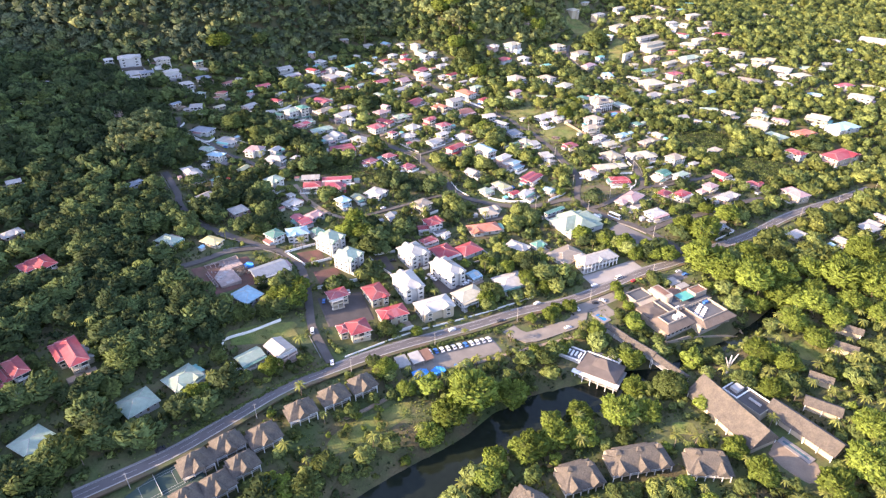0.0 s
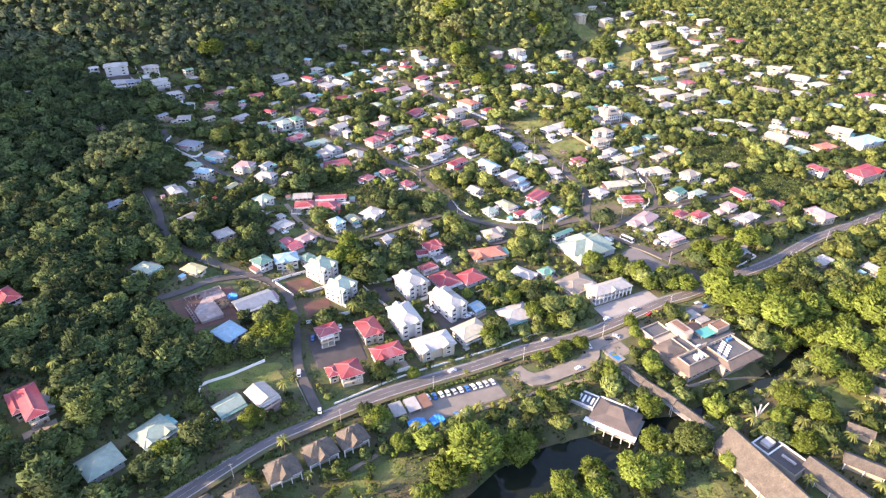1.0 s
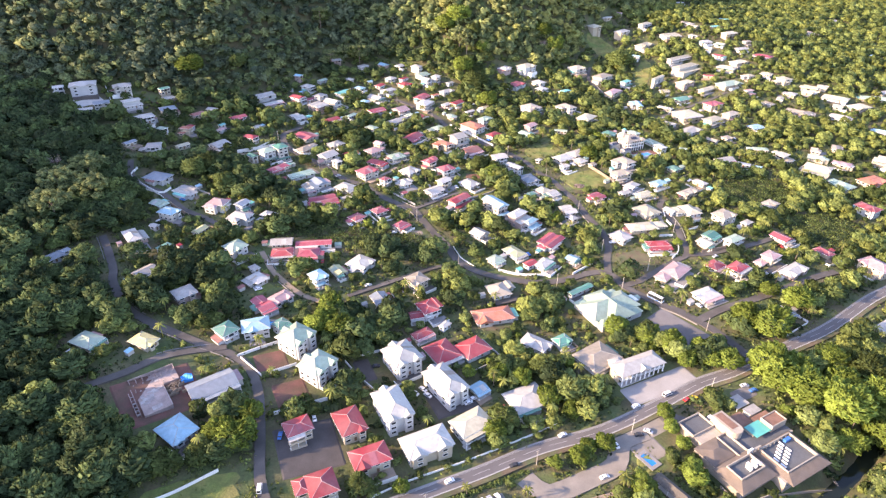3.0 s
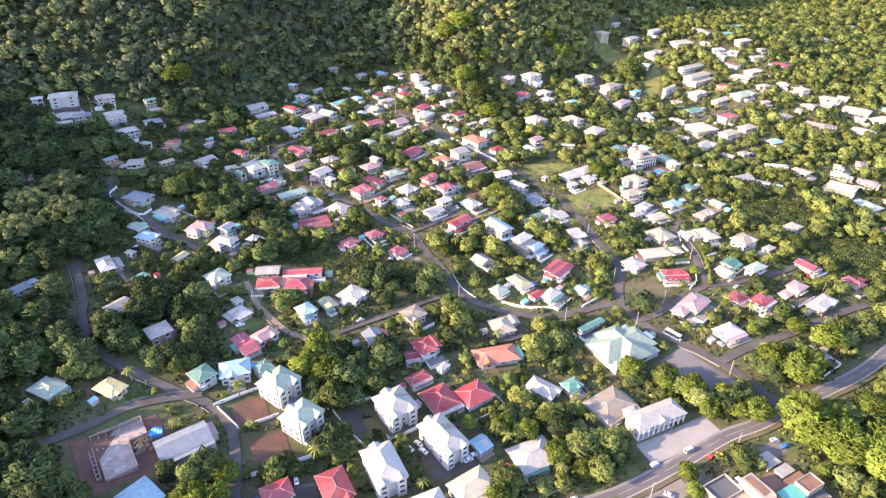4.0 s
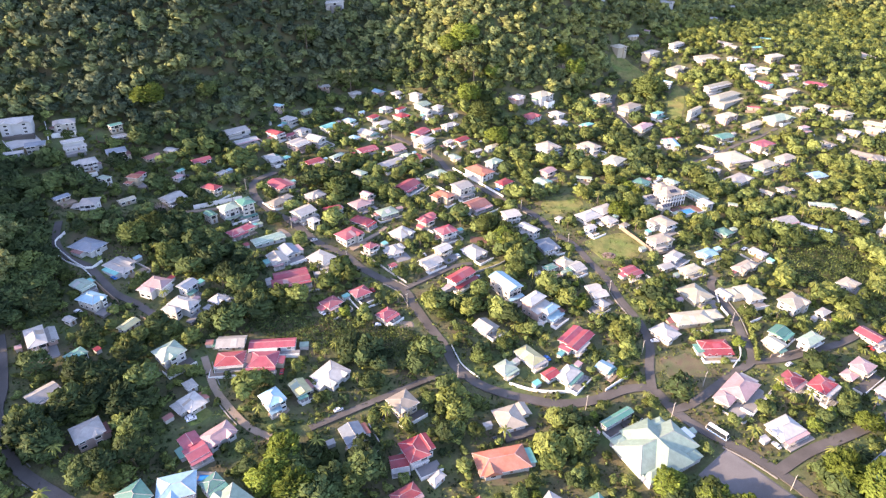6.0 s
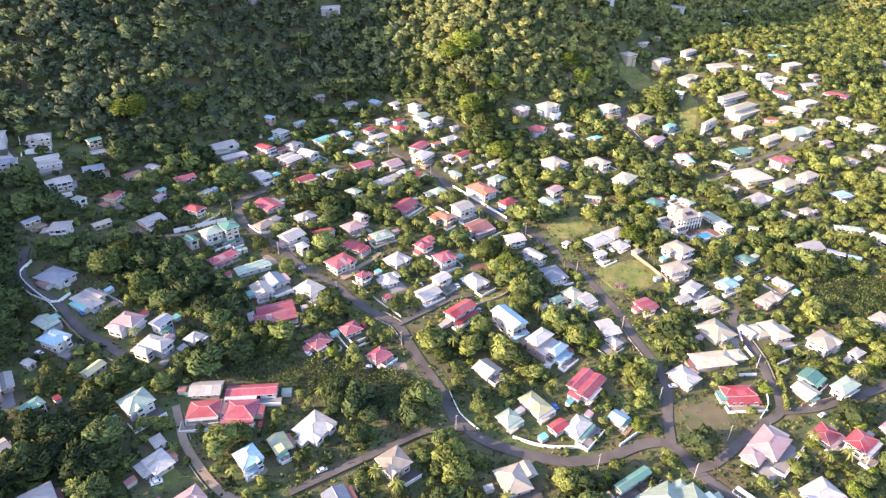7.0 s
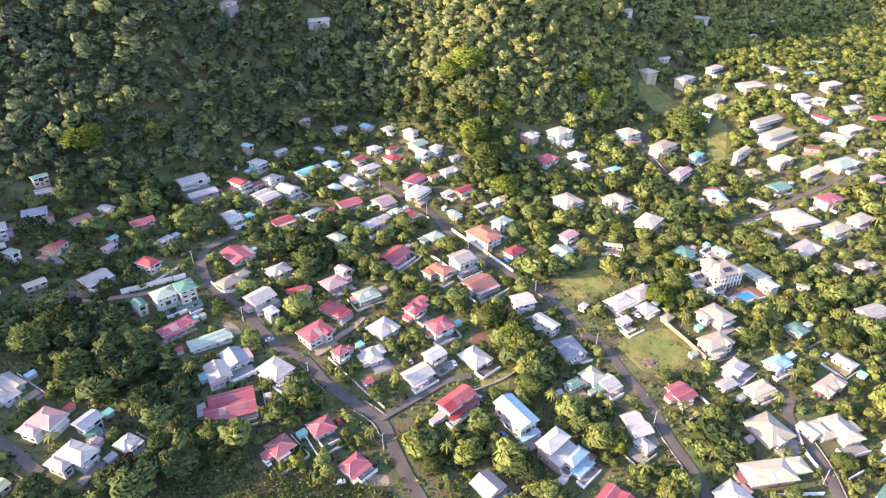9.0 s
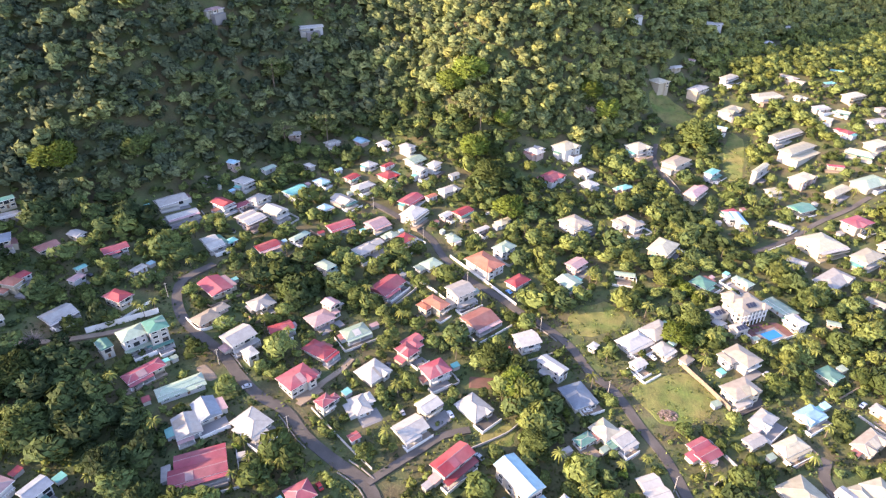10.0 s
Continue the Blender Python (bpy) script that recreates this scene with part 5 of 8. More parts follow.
def restaurant(x, y, yaw):
    base = thing("restaurant", x, y, yaw, "restaurant on stilts over the pond with dark shingle roof", "restaurant", z=-3.2, keep_clear=(30, 17))
    box_part("deck", base, [(-14, -8, -0.4, 14, 8, 0)], M_concrete)
    shingle = material("dark_shingle", (0.10, 0.085, 0.08), 0.9, 0.3, 0.2, 3.0)
    part("roof", mesh_of("roof", *skirt((-1.5, -2.5, 7.5, 4), (-8, -7, 13, 8.5), 5.6, 3.4), shingle), base)
    part("upper_roof", mesh_of("upper_roof", *shed_hip(-1.7, -2.7, 7.7, 4.2, 5.5, 3.6), shingle), base)
    box_part("parapet", base, [(-8.0, 8.6, 0, 9.5, 9.0, 3.9), (9.1, 6.5, 0, 9.5, 8.6, 3.9), (2.6, 9.0, 0, 3.0, 12.5, 3.6), (3.0, 12.1, 0, 9.5, 12.5, 3.6), (9.1, 9.0, 0, 9.5, 12.1, 3.6)], M_frame, "white roof parapet")
    box_part("service_roof", base, [(-8.0, 9.0, 2.6, 2.6, 12.5, 2.8)], M_flatroof)
    box_part("service_wall", base, [(-7.8, 9.0, -1, 2.6, 12.3, 2.6)], WALL_MAT[0])
    box_part("kitchen_wall", base, [(-20, -1, -2, -8.2, 8, 3.2)], WALL_MAT[0])
    for it in ((-20, -1, 3.2, -8.2, -0.6, 4.0), (-20, 7.6, 3.2, -8.2, 8, 4.0), (-20, -0.6, 3.2, -19.6, 7.6, 4.0), (-8.6, -0.6, 3.2, -8.2, 7.6, 4.0)):
        box_part("parapet", base, [it], M_frame)
    for i in range(6):
        px = -7.5 + i * 4.0
        box_part("awning", base, [(px - 1.95, -9.4, 2.5, px + 1.95, -6.3, 2.7)], M_frame)
        box_part("post", base, [(px - 0.15, -8.9, -4.5, px + 0.15, -8.6, 2.6)], M_frame)
        box_part("stilt", base, [(px - 0.2, 2, -4.5, px + 0.2, 2.4, 0)], M_concrete)
    box_part("kitchen_roof", base, [(-19.6, -0.6, 3.2, -8.6, 7.6, 3.3)], M_flatroof)
    for i in range(5):
        box_part("duct", base, [(-18.5 + i * 2.0, 1 + (i % 2), 3.3, -17.6 + i * 2.0, 5.5, 4.0)], M_frame)


restaurant(75, 238, -32)


M_teal = material("teal_roof_sheet", (0.08, 0.34, 0.29), 0.5, 0.3, 0.12)
M_rust = material("rusty_roof_sheet", (0.20, 0.11, 0.075), 0.8, 0.3, 0.3)


def hotel(x, y, yaw):
    """One rambling complex: skirt-roofed blocks round sunken flat roofs, a stair tower, teal and rusty sheds."""
    base = thing("hotel", x, y, yaw, "rambling beige hotel with brown shingle roofs and flat grey wells", "hotel", keep_clear=None)
    for cx, cy, lx, ly in ((-12, 5, 26, 42), (9, -6, 26, 32), (14, 8, 22, 22)):
        c, s = math.cos(radians(yaw)), math.sin(radians(yaw))
        FOOTPRINTS.append((x + cx * c - cy * s, y + cx * s + cy * c, 30, lx / 2 + 0.6, ly / 2 + 0.6, c, s))
    box_part("wall", base, [(-23, -13, -3, -4, 11, 3.6), (-4, -18.5, -3, 20, -2, 3.4), (-17.5, 11, -3, -5, 25, 3.2), (-4.5, -2, -3, 24, 9, 3.2)], M_hotel)
    part("skirt_roof", mesh_of("skirt_roof", *skirt((-20.5, -10, -7, -3), (-24.5, -14.5, -3, 0.3), 6.3, 3.9), M_shingle), base)
    part("skirt_roof", mesh_of("skirt_roof", *skirt((0, -16, 18.5, -3), (-2.8, -21, 22, -1.2), 5.4, 3.5), M_shingle), base)
    part("wing_roof", mesh_of("wing_roof", *shed_hip(-23, 0.5, -9.5, 11.5, 4.0, 1.6), M_shingle), base)
    box_part("flat_roof", base, [(-20.4, -9.9, 5.2, -7.1, -3.1, 5.35)], M_flatroof)
    box_part("flat_roof", base, [(0.1, -15.9, 4.2, 18.4, -3.1, 4.35)], M_flatroof)
    box_part("flat_roof", base, [(-17.4, 16.5, 3.2, -5.1, 24.9, 3.35)], M_flatroof)
    box_part("flat_roof", base, [(-9.4, -1.0, 3.6, -4.2, 10.8, 3.75)], M_flatroof)
    box_part("flat_roof", base, [(-4.3, -1.0, 3.2, 23.8, 8.8, 3.35)], M_flatroof)
    for r, z0, z1 in (((-20.8, -10.3, -6.7, -2.7), 5.2, 6.75), ((-0.4, -16.4, 18.9, -2.6), 4.2, 5.8), ((-17.8, 16.2, -4.8, 25.2), 3.0, 4.3), ((-9.8, -1.3, -3.9, 11.1), 3.4, 4.7)):
        box_part("parapet", base, ring(*r, z0, z1, 0.4), M_hotel, "cream roof parapet")
    # stair tower with a rounded end
    V, F = [], []
    joined(V, F, boxes([(-4.5, 8.5, 0, 1.8, 19, 7.6)]))
    ringp = [(-1.35 + 3.15 * math.cos(math.pi * (1 + q / 8)), 8.5 + 2.6 * math.sin(math.pi * (1 + q / 8))) for q in range(9)]
    k = len(V)
    V += [(px, py, z) for z in (0, 7.6) for px, py in ringp]
    F += [(k + q, k + q + 1, k + q + 10, k + q + 9) for q in range(8)] + [tuple(k + 9 + q for q in range(9))]
    part("stair_tower", mesh_of("stair_tower", V, F, M_hotel), base, "pale rounded stair tower")
    box_part("tower_roof", base, [(-3.2, 9.0, 7.6, 0.6, 18.2, 7.72)], M_rust)
    box_part("teal_roof", base, [(4.6, 2.0, 5.0, 13.9, 8.8, 5.2)], M_teal, "teal metal roof sheet")
    box_part("upper_wall", base, [(5.0, 4.0, 3.2, 13.5, 8.5, 5.0), (14.2, 2.0, 3.2, 23.7, 8.2, 6.4)], M_hotel)
    box_part("parapet", base, ring(14.2, 2.0, 23.7, 8.2, 6.4, 7.0, 0.35), M_hotel)
    box_part("rusty_roof", base, [(14.5, 2.3, 6.4, 23.4, 7.9, 6.52)], M_rust, "rusty brown roof sheet")
    box_part("shed_roof", base, [(15, 12.8, 3.4, 22.5, 17.4, 3.6)], ROOF_MAT["W"], "grey corrugated shed roof")
    box_part("shed_wall", base, [(15.4, 13.2, -2, 22.1, 17.0, 3.4)], M_concrete)
    box_part("pump_house", base, [(26.3, -12, -3, 31, -8, 3.0)], M_hotel)
    box_part("pump_house_roof", base, [(26.0, -12.3, 3.0, 31.3, -7.7, 3.2)], M_flatroof)
    for i in range(5):
        box_part("cooling_unit", base, [(-13.5 + 1.5 * i, -8.8 + 0.9 * (i % 2), 5.4, -12.3 + 1.5 * i, -6.2 + 0.9 * (i % 2), 6.5)], M_whitewall, "white rooftop cooling unit")
    for i in range(12):
        ux, uy = 1.6 + 1.9 * (i % 6), -10.6 - 3.4 * (i // 6) + 0.9 * (i % 6)
        box_part("duct", base, [(ux, uy, 4.35, ux + 0.5, uy + 2.4, 4.95)], M_frame, "white air duct on the roof")
    box_part("low_roof", base, [(2.2, 9.2, 2.6, 13.5, 17.5, 2.8), (14, 8.6, 3.0, 24, 12.2, 3.2)], M_rust, "brown low flat roof")
    box_part("low_wall", base, [(2.4, 9.4, -2, 13.3, 17.3, 2.6), (14.2, 8.8, -2, 23.8, 12.0, 3.0)], M_hotel)
    box_part("tank", base, [(13.5, -5.4, 4.35, 16.8, -3.9, 5.7)], M_car["blue"], "blue rooftop water tank")
    box_part("arch", base, [(-6.5, -2.4, 5.2, -4.0, -1.6, 7.4)], M_whitewall)
    box_part("courtyard_roof", base, [(-3.7, -1.2, 3.36, 4.4, 8.2, 3.46)], M_flatroof)
    for q in range(5):
        box_part("arcade_pier", base, [(-6.9 + 1.7 * q, -2.55, 4.4, -6.5 + 1.7 * q, -2.1, 6.6)], M_hotel)
    box_part("arcade_beam", base, [(-7.1, -2.7, 6.6, 0.5, -1.95, 7.0)], M_hotel)
    for q in range(7):
        box_part("roof_curb", base, [(0.9 + 2.5 * q, -3.5, 4.35, 1.3 + 2.5 * q, -2.9, 5.5)], M_hotel)
    box_part("loading_yard", base, [(-20, 26.5, -3, 12, 36, 0.35)], M_forecourt, "stained asphalt service yard")
    box_part("yard_canopy", base, [(13.5, 18.6, 2.7, 22, 25.5, 2.9)], ROOF_MAT["W"], "grey sheet metal canopy")
    for q in range(4):
        box_part("canopy_post", base, [(13.8 + 7.8 * (q % 2), 18.9 + 6.2 * (q // 2), -2, 14.0 + 7.8 * (q % 2), 19.1 + 6.2 * (q // 2), 2.7)], M_frame)
    box_part("roof_tank", base, [(-2.6, 20, -2, -0.6, 22, 3.6)], M_frame, "white water tank")
    for i in range(6):
        part("window", WINDOWS[1], base, at=pose(-22 + i * 3, -13, 0.7, 0, 0, 180))
        part("window", WINDOWS[1], base, at=pose(-2 + i * 3.6, -18.5, 0.7, 0, 0, 180))


hotel(131, 283, 30)


def mansion(x, y, yaw):
    """The grand pink-grey house above the pool: three storeys, arcaded balconies, hipped roof, solar panels."""
    base = thing("mansion", x, y, yaw, "three-storey white mansion with arcaded balconies and pinkish hipped roof", "house", keep_clear=(20, 16))
    H = 8.4
    box_part("wall", base, [(-8, -4.2, -3, 8, 6, H)], WALL_MAT[4])
    V, F = [], []
    joined(V, F, shed_hip(-9.2, -7.2, 9.2, 7, H, 3.6))
    joined(V, F, shed_hip(-7.5, 1, 0.5, 9.6, H + 1.9, 2.0))
    joined(V, F, shed_hip(4.5, -8.2, 9.8, -2.8, H + 0.1, 1.7))
    joined(V, F, shed_hip(-9.8, -8.2, -4.5, -2.8, H + 0.1, 1.7))
    part("roof", mesh_of("roof", V, F, ROOF_MAT["n"]), base)
    box_part("upper_wall", base, [(-6.8, 1.6, H - 0.5, -0.2, 9.0, H + 1.9)], WALL_MAT[4])
    for z in (2.7, 5.5):
        slab = box_part("balcony", base, [(-8.6, -7.0, z, 8.6, -4.2, z + 0.25)], WALL_MAT[0])
        box_part("railing", slab, [(-8.6, -7.0, z + 0.95, 8.6, -6.85, z + 1.08)] + [(-8.5 + 0.85 * i, -6.97, z + 0.25, -8.35 + 0.85 * i, -6.87, z + 0.95) for i in range(21)], M_frame)
    for i in range(8):
        px = -8.4 + 2.4 * i
        box_part("column", base, [(px - 0.2, -6.9, -3, px + 0.2, -6.5, H)], M_frame)
    for k in range(3):
        for i in range(5):
            part("door", GLASS_DOOR, base, at=pose(-6.4 + 3.2 * i, -4.2, 0.1 + 2.78 * k))
        for py in (-2, 2.5):
            part("window", WINDOWS[0], base, at=pose(8, py, 0.9 + 2.78 * k, 0, 0, -90))
            part("window", WINDOWS[0], base, at=pose(-8, py, 0.9 + 2.78 * k, 0, 0, 90))
    for i in range(3):
        part("solar_panel", SOLAR, base, "dark blue solar panel", at=pose(-2.6 + 1.9 * i, -4.3, H + 2.0, 27, 0, 0))
    for wx, wy, wl, ww, h in ((-13.5, 3.5, 10, 7, 4.6), (-11.5, -9.5, 8, 6, 3.6)):
        box_part("side_wall", base, [(wx - wl / 2 + 0.5, wy - ww / 2 + 0.5, -4, wx + wl / 2 - 0.5, wy + ww / 2 - 0.5, h)], WALL_MAT[4])
        part("side_roof", mesh_of("side_roof", *shed_hip(wx - wl / 2, wy - ww / 2, wx + wl / 2, wy + ww / 2, h, 1.3), ROOF_MAT["W" if wx < 0 else "n"]), base)
        part("window", WINDOWS[1], base, at=pose(wx, wy - ww / 2 + 0.5, 0.9, 0, 0, 180))
        if wx < 0:
            for i in range(3):
                part("solar_panel", SOLAR, base, "dark blue solar panel", at=pose(wx - 2.2 + 2.1 * i, wy - ww / 4, h + 0.75, 20, 0, 0))
    box_part("terrace", base, [(-8, -21.5, -6, 14, -7, -0.25)], material("terracotta_tiles", (0.16, 0.075, 0.065), 0.8, 0.4, 0.2, 3.0))
    box_part("terrace_wall", base, [(-8.3, -21.8, -6, 14.3, -21.5, 0.5), (-8.3, -21.5, -6, -8, -8, 0.5)], M_whitewall)


SOLAR = mesh_of("solar_panel", *boxes([(-0.85, -1.3, 0, 0.85, 1.3, 0.08)]), material("solar_cells", (0.03, 0.035, 0.06), 0.3, 1.0, 0.1))
mansion(147, 587.5, 26)


def arcade_house(x, y, yaw):
    """Two-storey house with arcaded galleries on its long front under a broad grey hipped roof."""
    base = thing("arcade_house", x, y, yaw, "long two-storey cream house with arcaded galleries and grey hipped roof", "house", keep_clear=(28, 14))
    box_part("wall", base, [(-12.5, -2.2, -3, 12.5, 4.6, 6.0)], WALL_MAT[1])
    V, F = [], []
    joined(V, F, shed_hip(-13.6, -5.4, 13.6, 5.4, 6.0, 2.9))
    joined(V, F, prism(-2.6, 2.6, -5.9, 0, 6.05, 1.7))
    joined(V, F, shed_hip(-11.5, 3, -4.5, 9, 5.4, 1.5))
    part("roof", mesh_of("roof", V, F, ROOF_MAT["W"]), base)
    box_part("rear_wall", base, [(-11, 4.6, -3, -5, 8.5, 5.4)], WALL_MAT[1])
    slab = box_part("gallery", base, [(-12.9, -5.0, 2.85, 12.9, -2.2, 3.1)], WALL_MAT[0])
    box_part("railing", slab, [(-12.9, -5.0, 3.95, 12.9, -4.85, 4.08)] + [(-12.8 + 0.8 * i, -4.98, 3.1, -12.68 + 0.8 * i, -4.88, 3.95) for i in range(33)], M_frame)
    box_part("gallery_floor", base, [(-12.9, -5.2, -3, 12.9, -2.2, 0.05)], M_concrete)
    for i in range(10):
        px = -12.6 + 2.8 * i
        box_part("column", base, [(px - 0.22, -4.95, 0, px + 0.22, -4.5, 5.9)], M_frame)
    for k in range(2):
        for i in range(9):
            part("door", GLASS_DOOR, base, at=pose(-11.2 + 2.8 * i, -2.2, 0.1 + 3.0 * k) @ Matrix.Scale(0.75, 4, Vector((1, 0, 0))))
        part("window", WINDOWS[0], base, at=pose(12.5, 1, 0.9 + 3 * k, 0, 0, -90))
        part("window", WINDOWS[0], base, at=pose(-12.5, 1, 0.9 + 3 * k, 0, 0, 90))


arcade_house(93.3, 331, 26)


def church(x, y, yaw):
    base = thing("church", x, y, yaw, "large church with pale green cross-gabled metal roof", "church", keep_clear=(34, 28))
    box_part("wall", base, [(-14, -7, -2, 14, 7, 4.6), (-7, -12, -2, 7, 12, 4.6)], WALL_MAT[0])
    part("roof", mesh_of("roof", *shed_hip(-16.5, -8.4, 16.5, 8.4, 4.6, 4.6), ROOF_MAT["g"]), base)
    part("transept_roof", mesh_of("transept_roof", *shed_hip(-8.2, -13.6, 8.2, 13.6, 4.75, 4.7), ROOF_MAT["g"]), base)
    part("ridge_strip", mesh_of("ridge_strip", *ridge_strips(shed_hip(-16.5, -8.4, 16.5, 8.4, 4.6, 4.6)[0], ((8, 9), (4, 8), (7, 8), (5, 9), (6, 9))), ROOF_MAT["W"]), base)
    for sx in (-1, 1):
        for sy in (-1, 1):
            x0, x1 = sorted((sx * 6.5, sx * 14.5))
            y0, y1 = sorted((sy * 6.5, sy * 12.5))
            part("corner_roof", mesh_of("corner_roof", *shed_hip(x0, y0, x1, y1, 3.6, 1.6), ROOF_MAT["g"]), base)
            box_part("corner_wall", base, [(x0 + 0.6, y0 + 0.6, -2, x1 - 0.6, y1 - 0.6, 3.5)], WALL_MAT[0])
    for i in range(5):
        for s in (-1, 1):
            part("window", WINDOWS[1], base, at=pose(-5 + i * 2.5, s * 12, 1.2, 0, 0, 0 if s > 0 else 180))
    box_part("porch", base, [(15, -3, -1, 20, 3, 0.1), (15, -3, 3.2, 20, 3, 3.5)], M_whitewall)


church(88.4, 378, 30)


def construction_site(x, y, yaw):
    """Raw slabs with low walls, stub columns, timber and spoil."""
    base = thing("construction_site", x, y, yaw, "unfinished pinkish concrete building with low walls on red earth", "construction site", keep_clear=(28, 32))
    raw = material("raw_pink_concrete", (0.37, 0.285, 0.25), 0.95, 0.25, 0.3, 2.0, second=(0.27, 0.215, 0.195), mix_scale=0.2)
    pale = material("fresh_grey_concrete", (0.42, 0.385, 0.36), 0.95, 0.4, 0.25, 2.5, second=(0.29, 0.25, 0.23), mix_scale=0.25)
    wood = material("weathered_shuttering", (0.20, 0.155, 0.115), 0.9, 1.0, 0.3, 4.0, per_object=0.3)
    g = random.Random(12)
    z = 0.8
    box_part("slab", base, [(-9.5, 1, -2, 10, 7, z), (-8.5, -14.5, -2, 3, 1, z), (-9.5, 7, -2, 10, 10.5, z + 0.25)], raw)
    for k in range(18):
        px, py = g.uniform(-8.2, 0.5), g.uniform(-14, 5)
        w, d = g.uniform(1.2, 3.4), g.uniform(1.0, 2.6)
        box_part("screed_patch", base, [(px, py, z, min(px + w, 2.7), min(py + d, 6.9), z + 0.02 + 0.012 * k)], pale)
    for px in (-11.2, -9.8):
        box_part("wall", base, [(px, -13, -1.5, px + 0.25, 9.8, z + 0.75)], raw)
    for k in range(9):
        py = -12.4 + 2.4 * k
        box_part("wall", base, [(-10.95, py, -1.5, -9.8, py + 0.25, z + g.uniform(0.3, 0.9))], pale)
    box_part("wall", base, [(-9.5, 10.25, z + 0.25, 10, 10.5, z + 1.7)], raw)
    for k in range(8):
        px = -9.3 + 2.7 * k
        box_part("wall", base, [(px, 7.4, z + 0.25, px + 0.22, 10.25, z + g.uniform(0.9, 1.7))], raw)
    box_part("wall", base, [(2.75, -14.5, z, 3, -2, z + 0.5)], pale)
    for k in range(9):
        px, py = -8.2 + 3.9 * (k % 5), (1.6, 6.2)[k // 5]
        box_part("column", base, [(px, py, z, px + 0.3, py + 0.3, z + g.uniform(0.6, 1.9))], pale)
    for k in range(26):
        px, py, a = g.uniform(4.0, 10), g.uniform(-8, -0.5), radians(g.uniform(-25, 60))
        n, h = g.uniform(0.8, 2.0), 0.15 + 0.06 * (k % 7)
        part("plank", mesh_of("plank", *boxes([(-n, -0.1, h - 1.2, n, 0.1, h + 0.4)]), wood), base, at=pose(px, py, 0, 0, 0, math.degrees(a)))


pad("building_plot", -126, 293, 38, 34, 38, M_dirt, "bare red earth building plot", "ground")
construction_site(-128, 296, 38)
TARP = material("blue_tarpaulin", (0.03, 0.25, 0.62), 0.5, 0.8, 0.15)


def tarp(x, y, size, yaw):
    n = 5
    V = [((i / n - 0.5) * size, (j / n - 0.5) * size * 0.8, 1.4 + 0.5 * math.sin(i * 1.3 + j * 0.9)) for j in range(n + 1) for i in range(n + 1)]
    V += [(vx, vy, vz - 1.8) for vx, vy, vz in V]
    m = (n + 1) ** 2
    F = [(j * 6 + i, j * 6 + i + 1, j * 6 + i + 7, j * 6 + i + 6) for j in range(n) for i in range(n)]
    ring = [i for i in range(6)] + [5 + 6 * i for i in range(1, 6)] + [35 - i for i in range(1, 6)] + [30 - 6 * i for i in range(1, 5)]
    F += [(ring[k], ring[k - 1], ring[k - 1] + m, ring[k] + m) for k in range(len(ring))]
    ob = new("tarpaulin", mesh_of("tarpaulin", V, F, TARP))
    ob.matrix_basis = pose(x, y, ground_at(x, y) + 0.2, 0, 0, yaw)
    tagged(ob, "bright blue tarpaulin slung over stored goods", "tarpaulin")


tarp(-118, 304, 5, 30)
tarp(-13.5, 228, 8, 20)
tarp(-5, 231.5, 6, 35)
for k, (sx, sy, mat) in enumerate(((-23, 234.5, ROOF_MAT["W"]), (-16.5, 238, ROOF_MAT["W"]), (-11.5, 240.5, M_rust))):
    base = thing("market_stall", sx, sy, 28, "open market stall with corrugated metal roof", "stall", "market stalls", keep_clear=(7, 8))
    V = [(-3, -4, 2.4), (3, -4, 2.4), (3, 4, 3.2), (-3, 4, 3.2), (-3, -4, 2.3), (3, -4, 2.3), (3, 4, 3.1), (-3, 4, 3.1)]
    part("roof", mesh_of("roof", V, [(0, 1, 2, 3), (7, 6, 5, 4), (0, 4, 5, 1), (1, 5, 6, 2), (2, 6, 7, 3), (3, 7, 4, 0)], mat), base)
    for px in (-2.7, 2.7):
        for py in (-3.7, 3.7):
            box_part("post", base, [(px - 0.07, py - 0.07, -1, px + 0.07, py + 0.07, 2.4)], M_pole)
    box_part("counter", base, [(-2.5, -2, -0.5, 2.5, 2.5, 1.0)], M_concrete)


def pool(x, y, l, w, yaw, label, water=M_pool, level=None):
    base = thing("swimming_pool", x, y, yaw, label, "pool", z=level, keep_clear=(l + 4, w + 4))
    z = ground_at(x, y)
    hi = max(ground_at(x + dx, y + dy) for dx in (-l / 2, 0, l / 2) for dy in (-w / 2, 0, w / 2)) - z + 0.35
    if level is not None:
        hi = 0.35
    for it in ((-l / 2 - 1.5, -w / 2 - 1.5, -1.5, l / 2 + 1.5, -w / 2, hi), (-l / 2 - 1.5, w / 2, -1.5, l / 2 + 1.5, w / 2 + 1.5, hi), (-l / 2 - 1.5, -w / 2, -1.5, -l / 2, w / 2, hi), (l / 2, -w / 2, -1.5, l / 2 + 1.5, w / 2, hi)):
        box_part("coping", base, [it], M_paving)
    box_part("water", base, [(-l / 2, -w / 2, -1.0, l / 2, w / 2, hi - 0.12)], water)


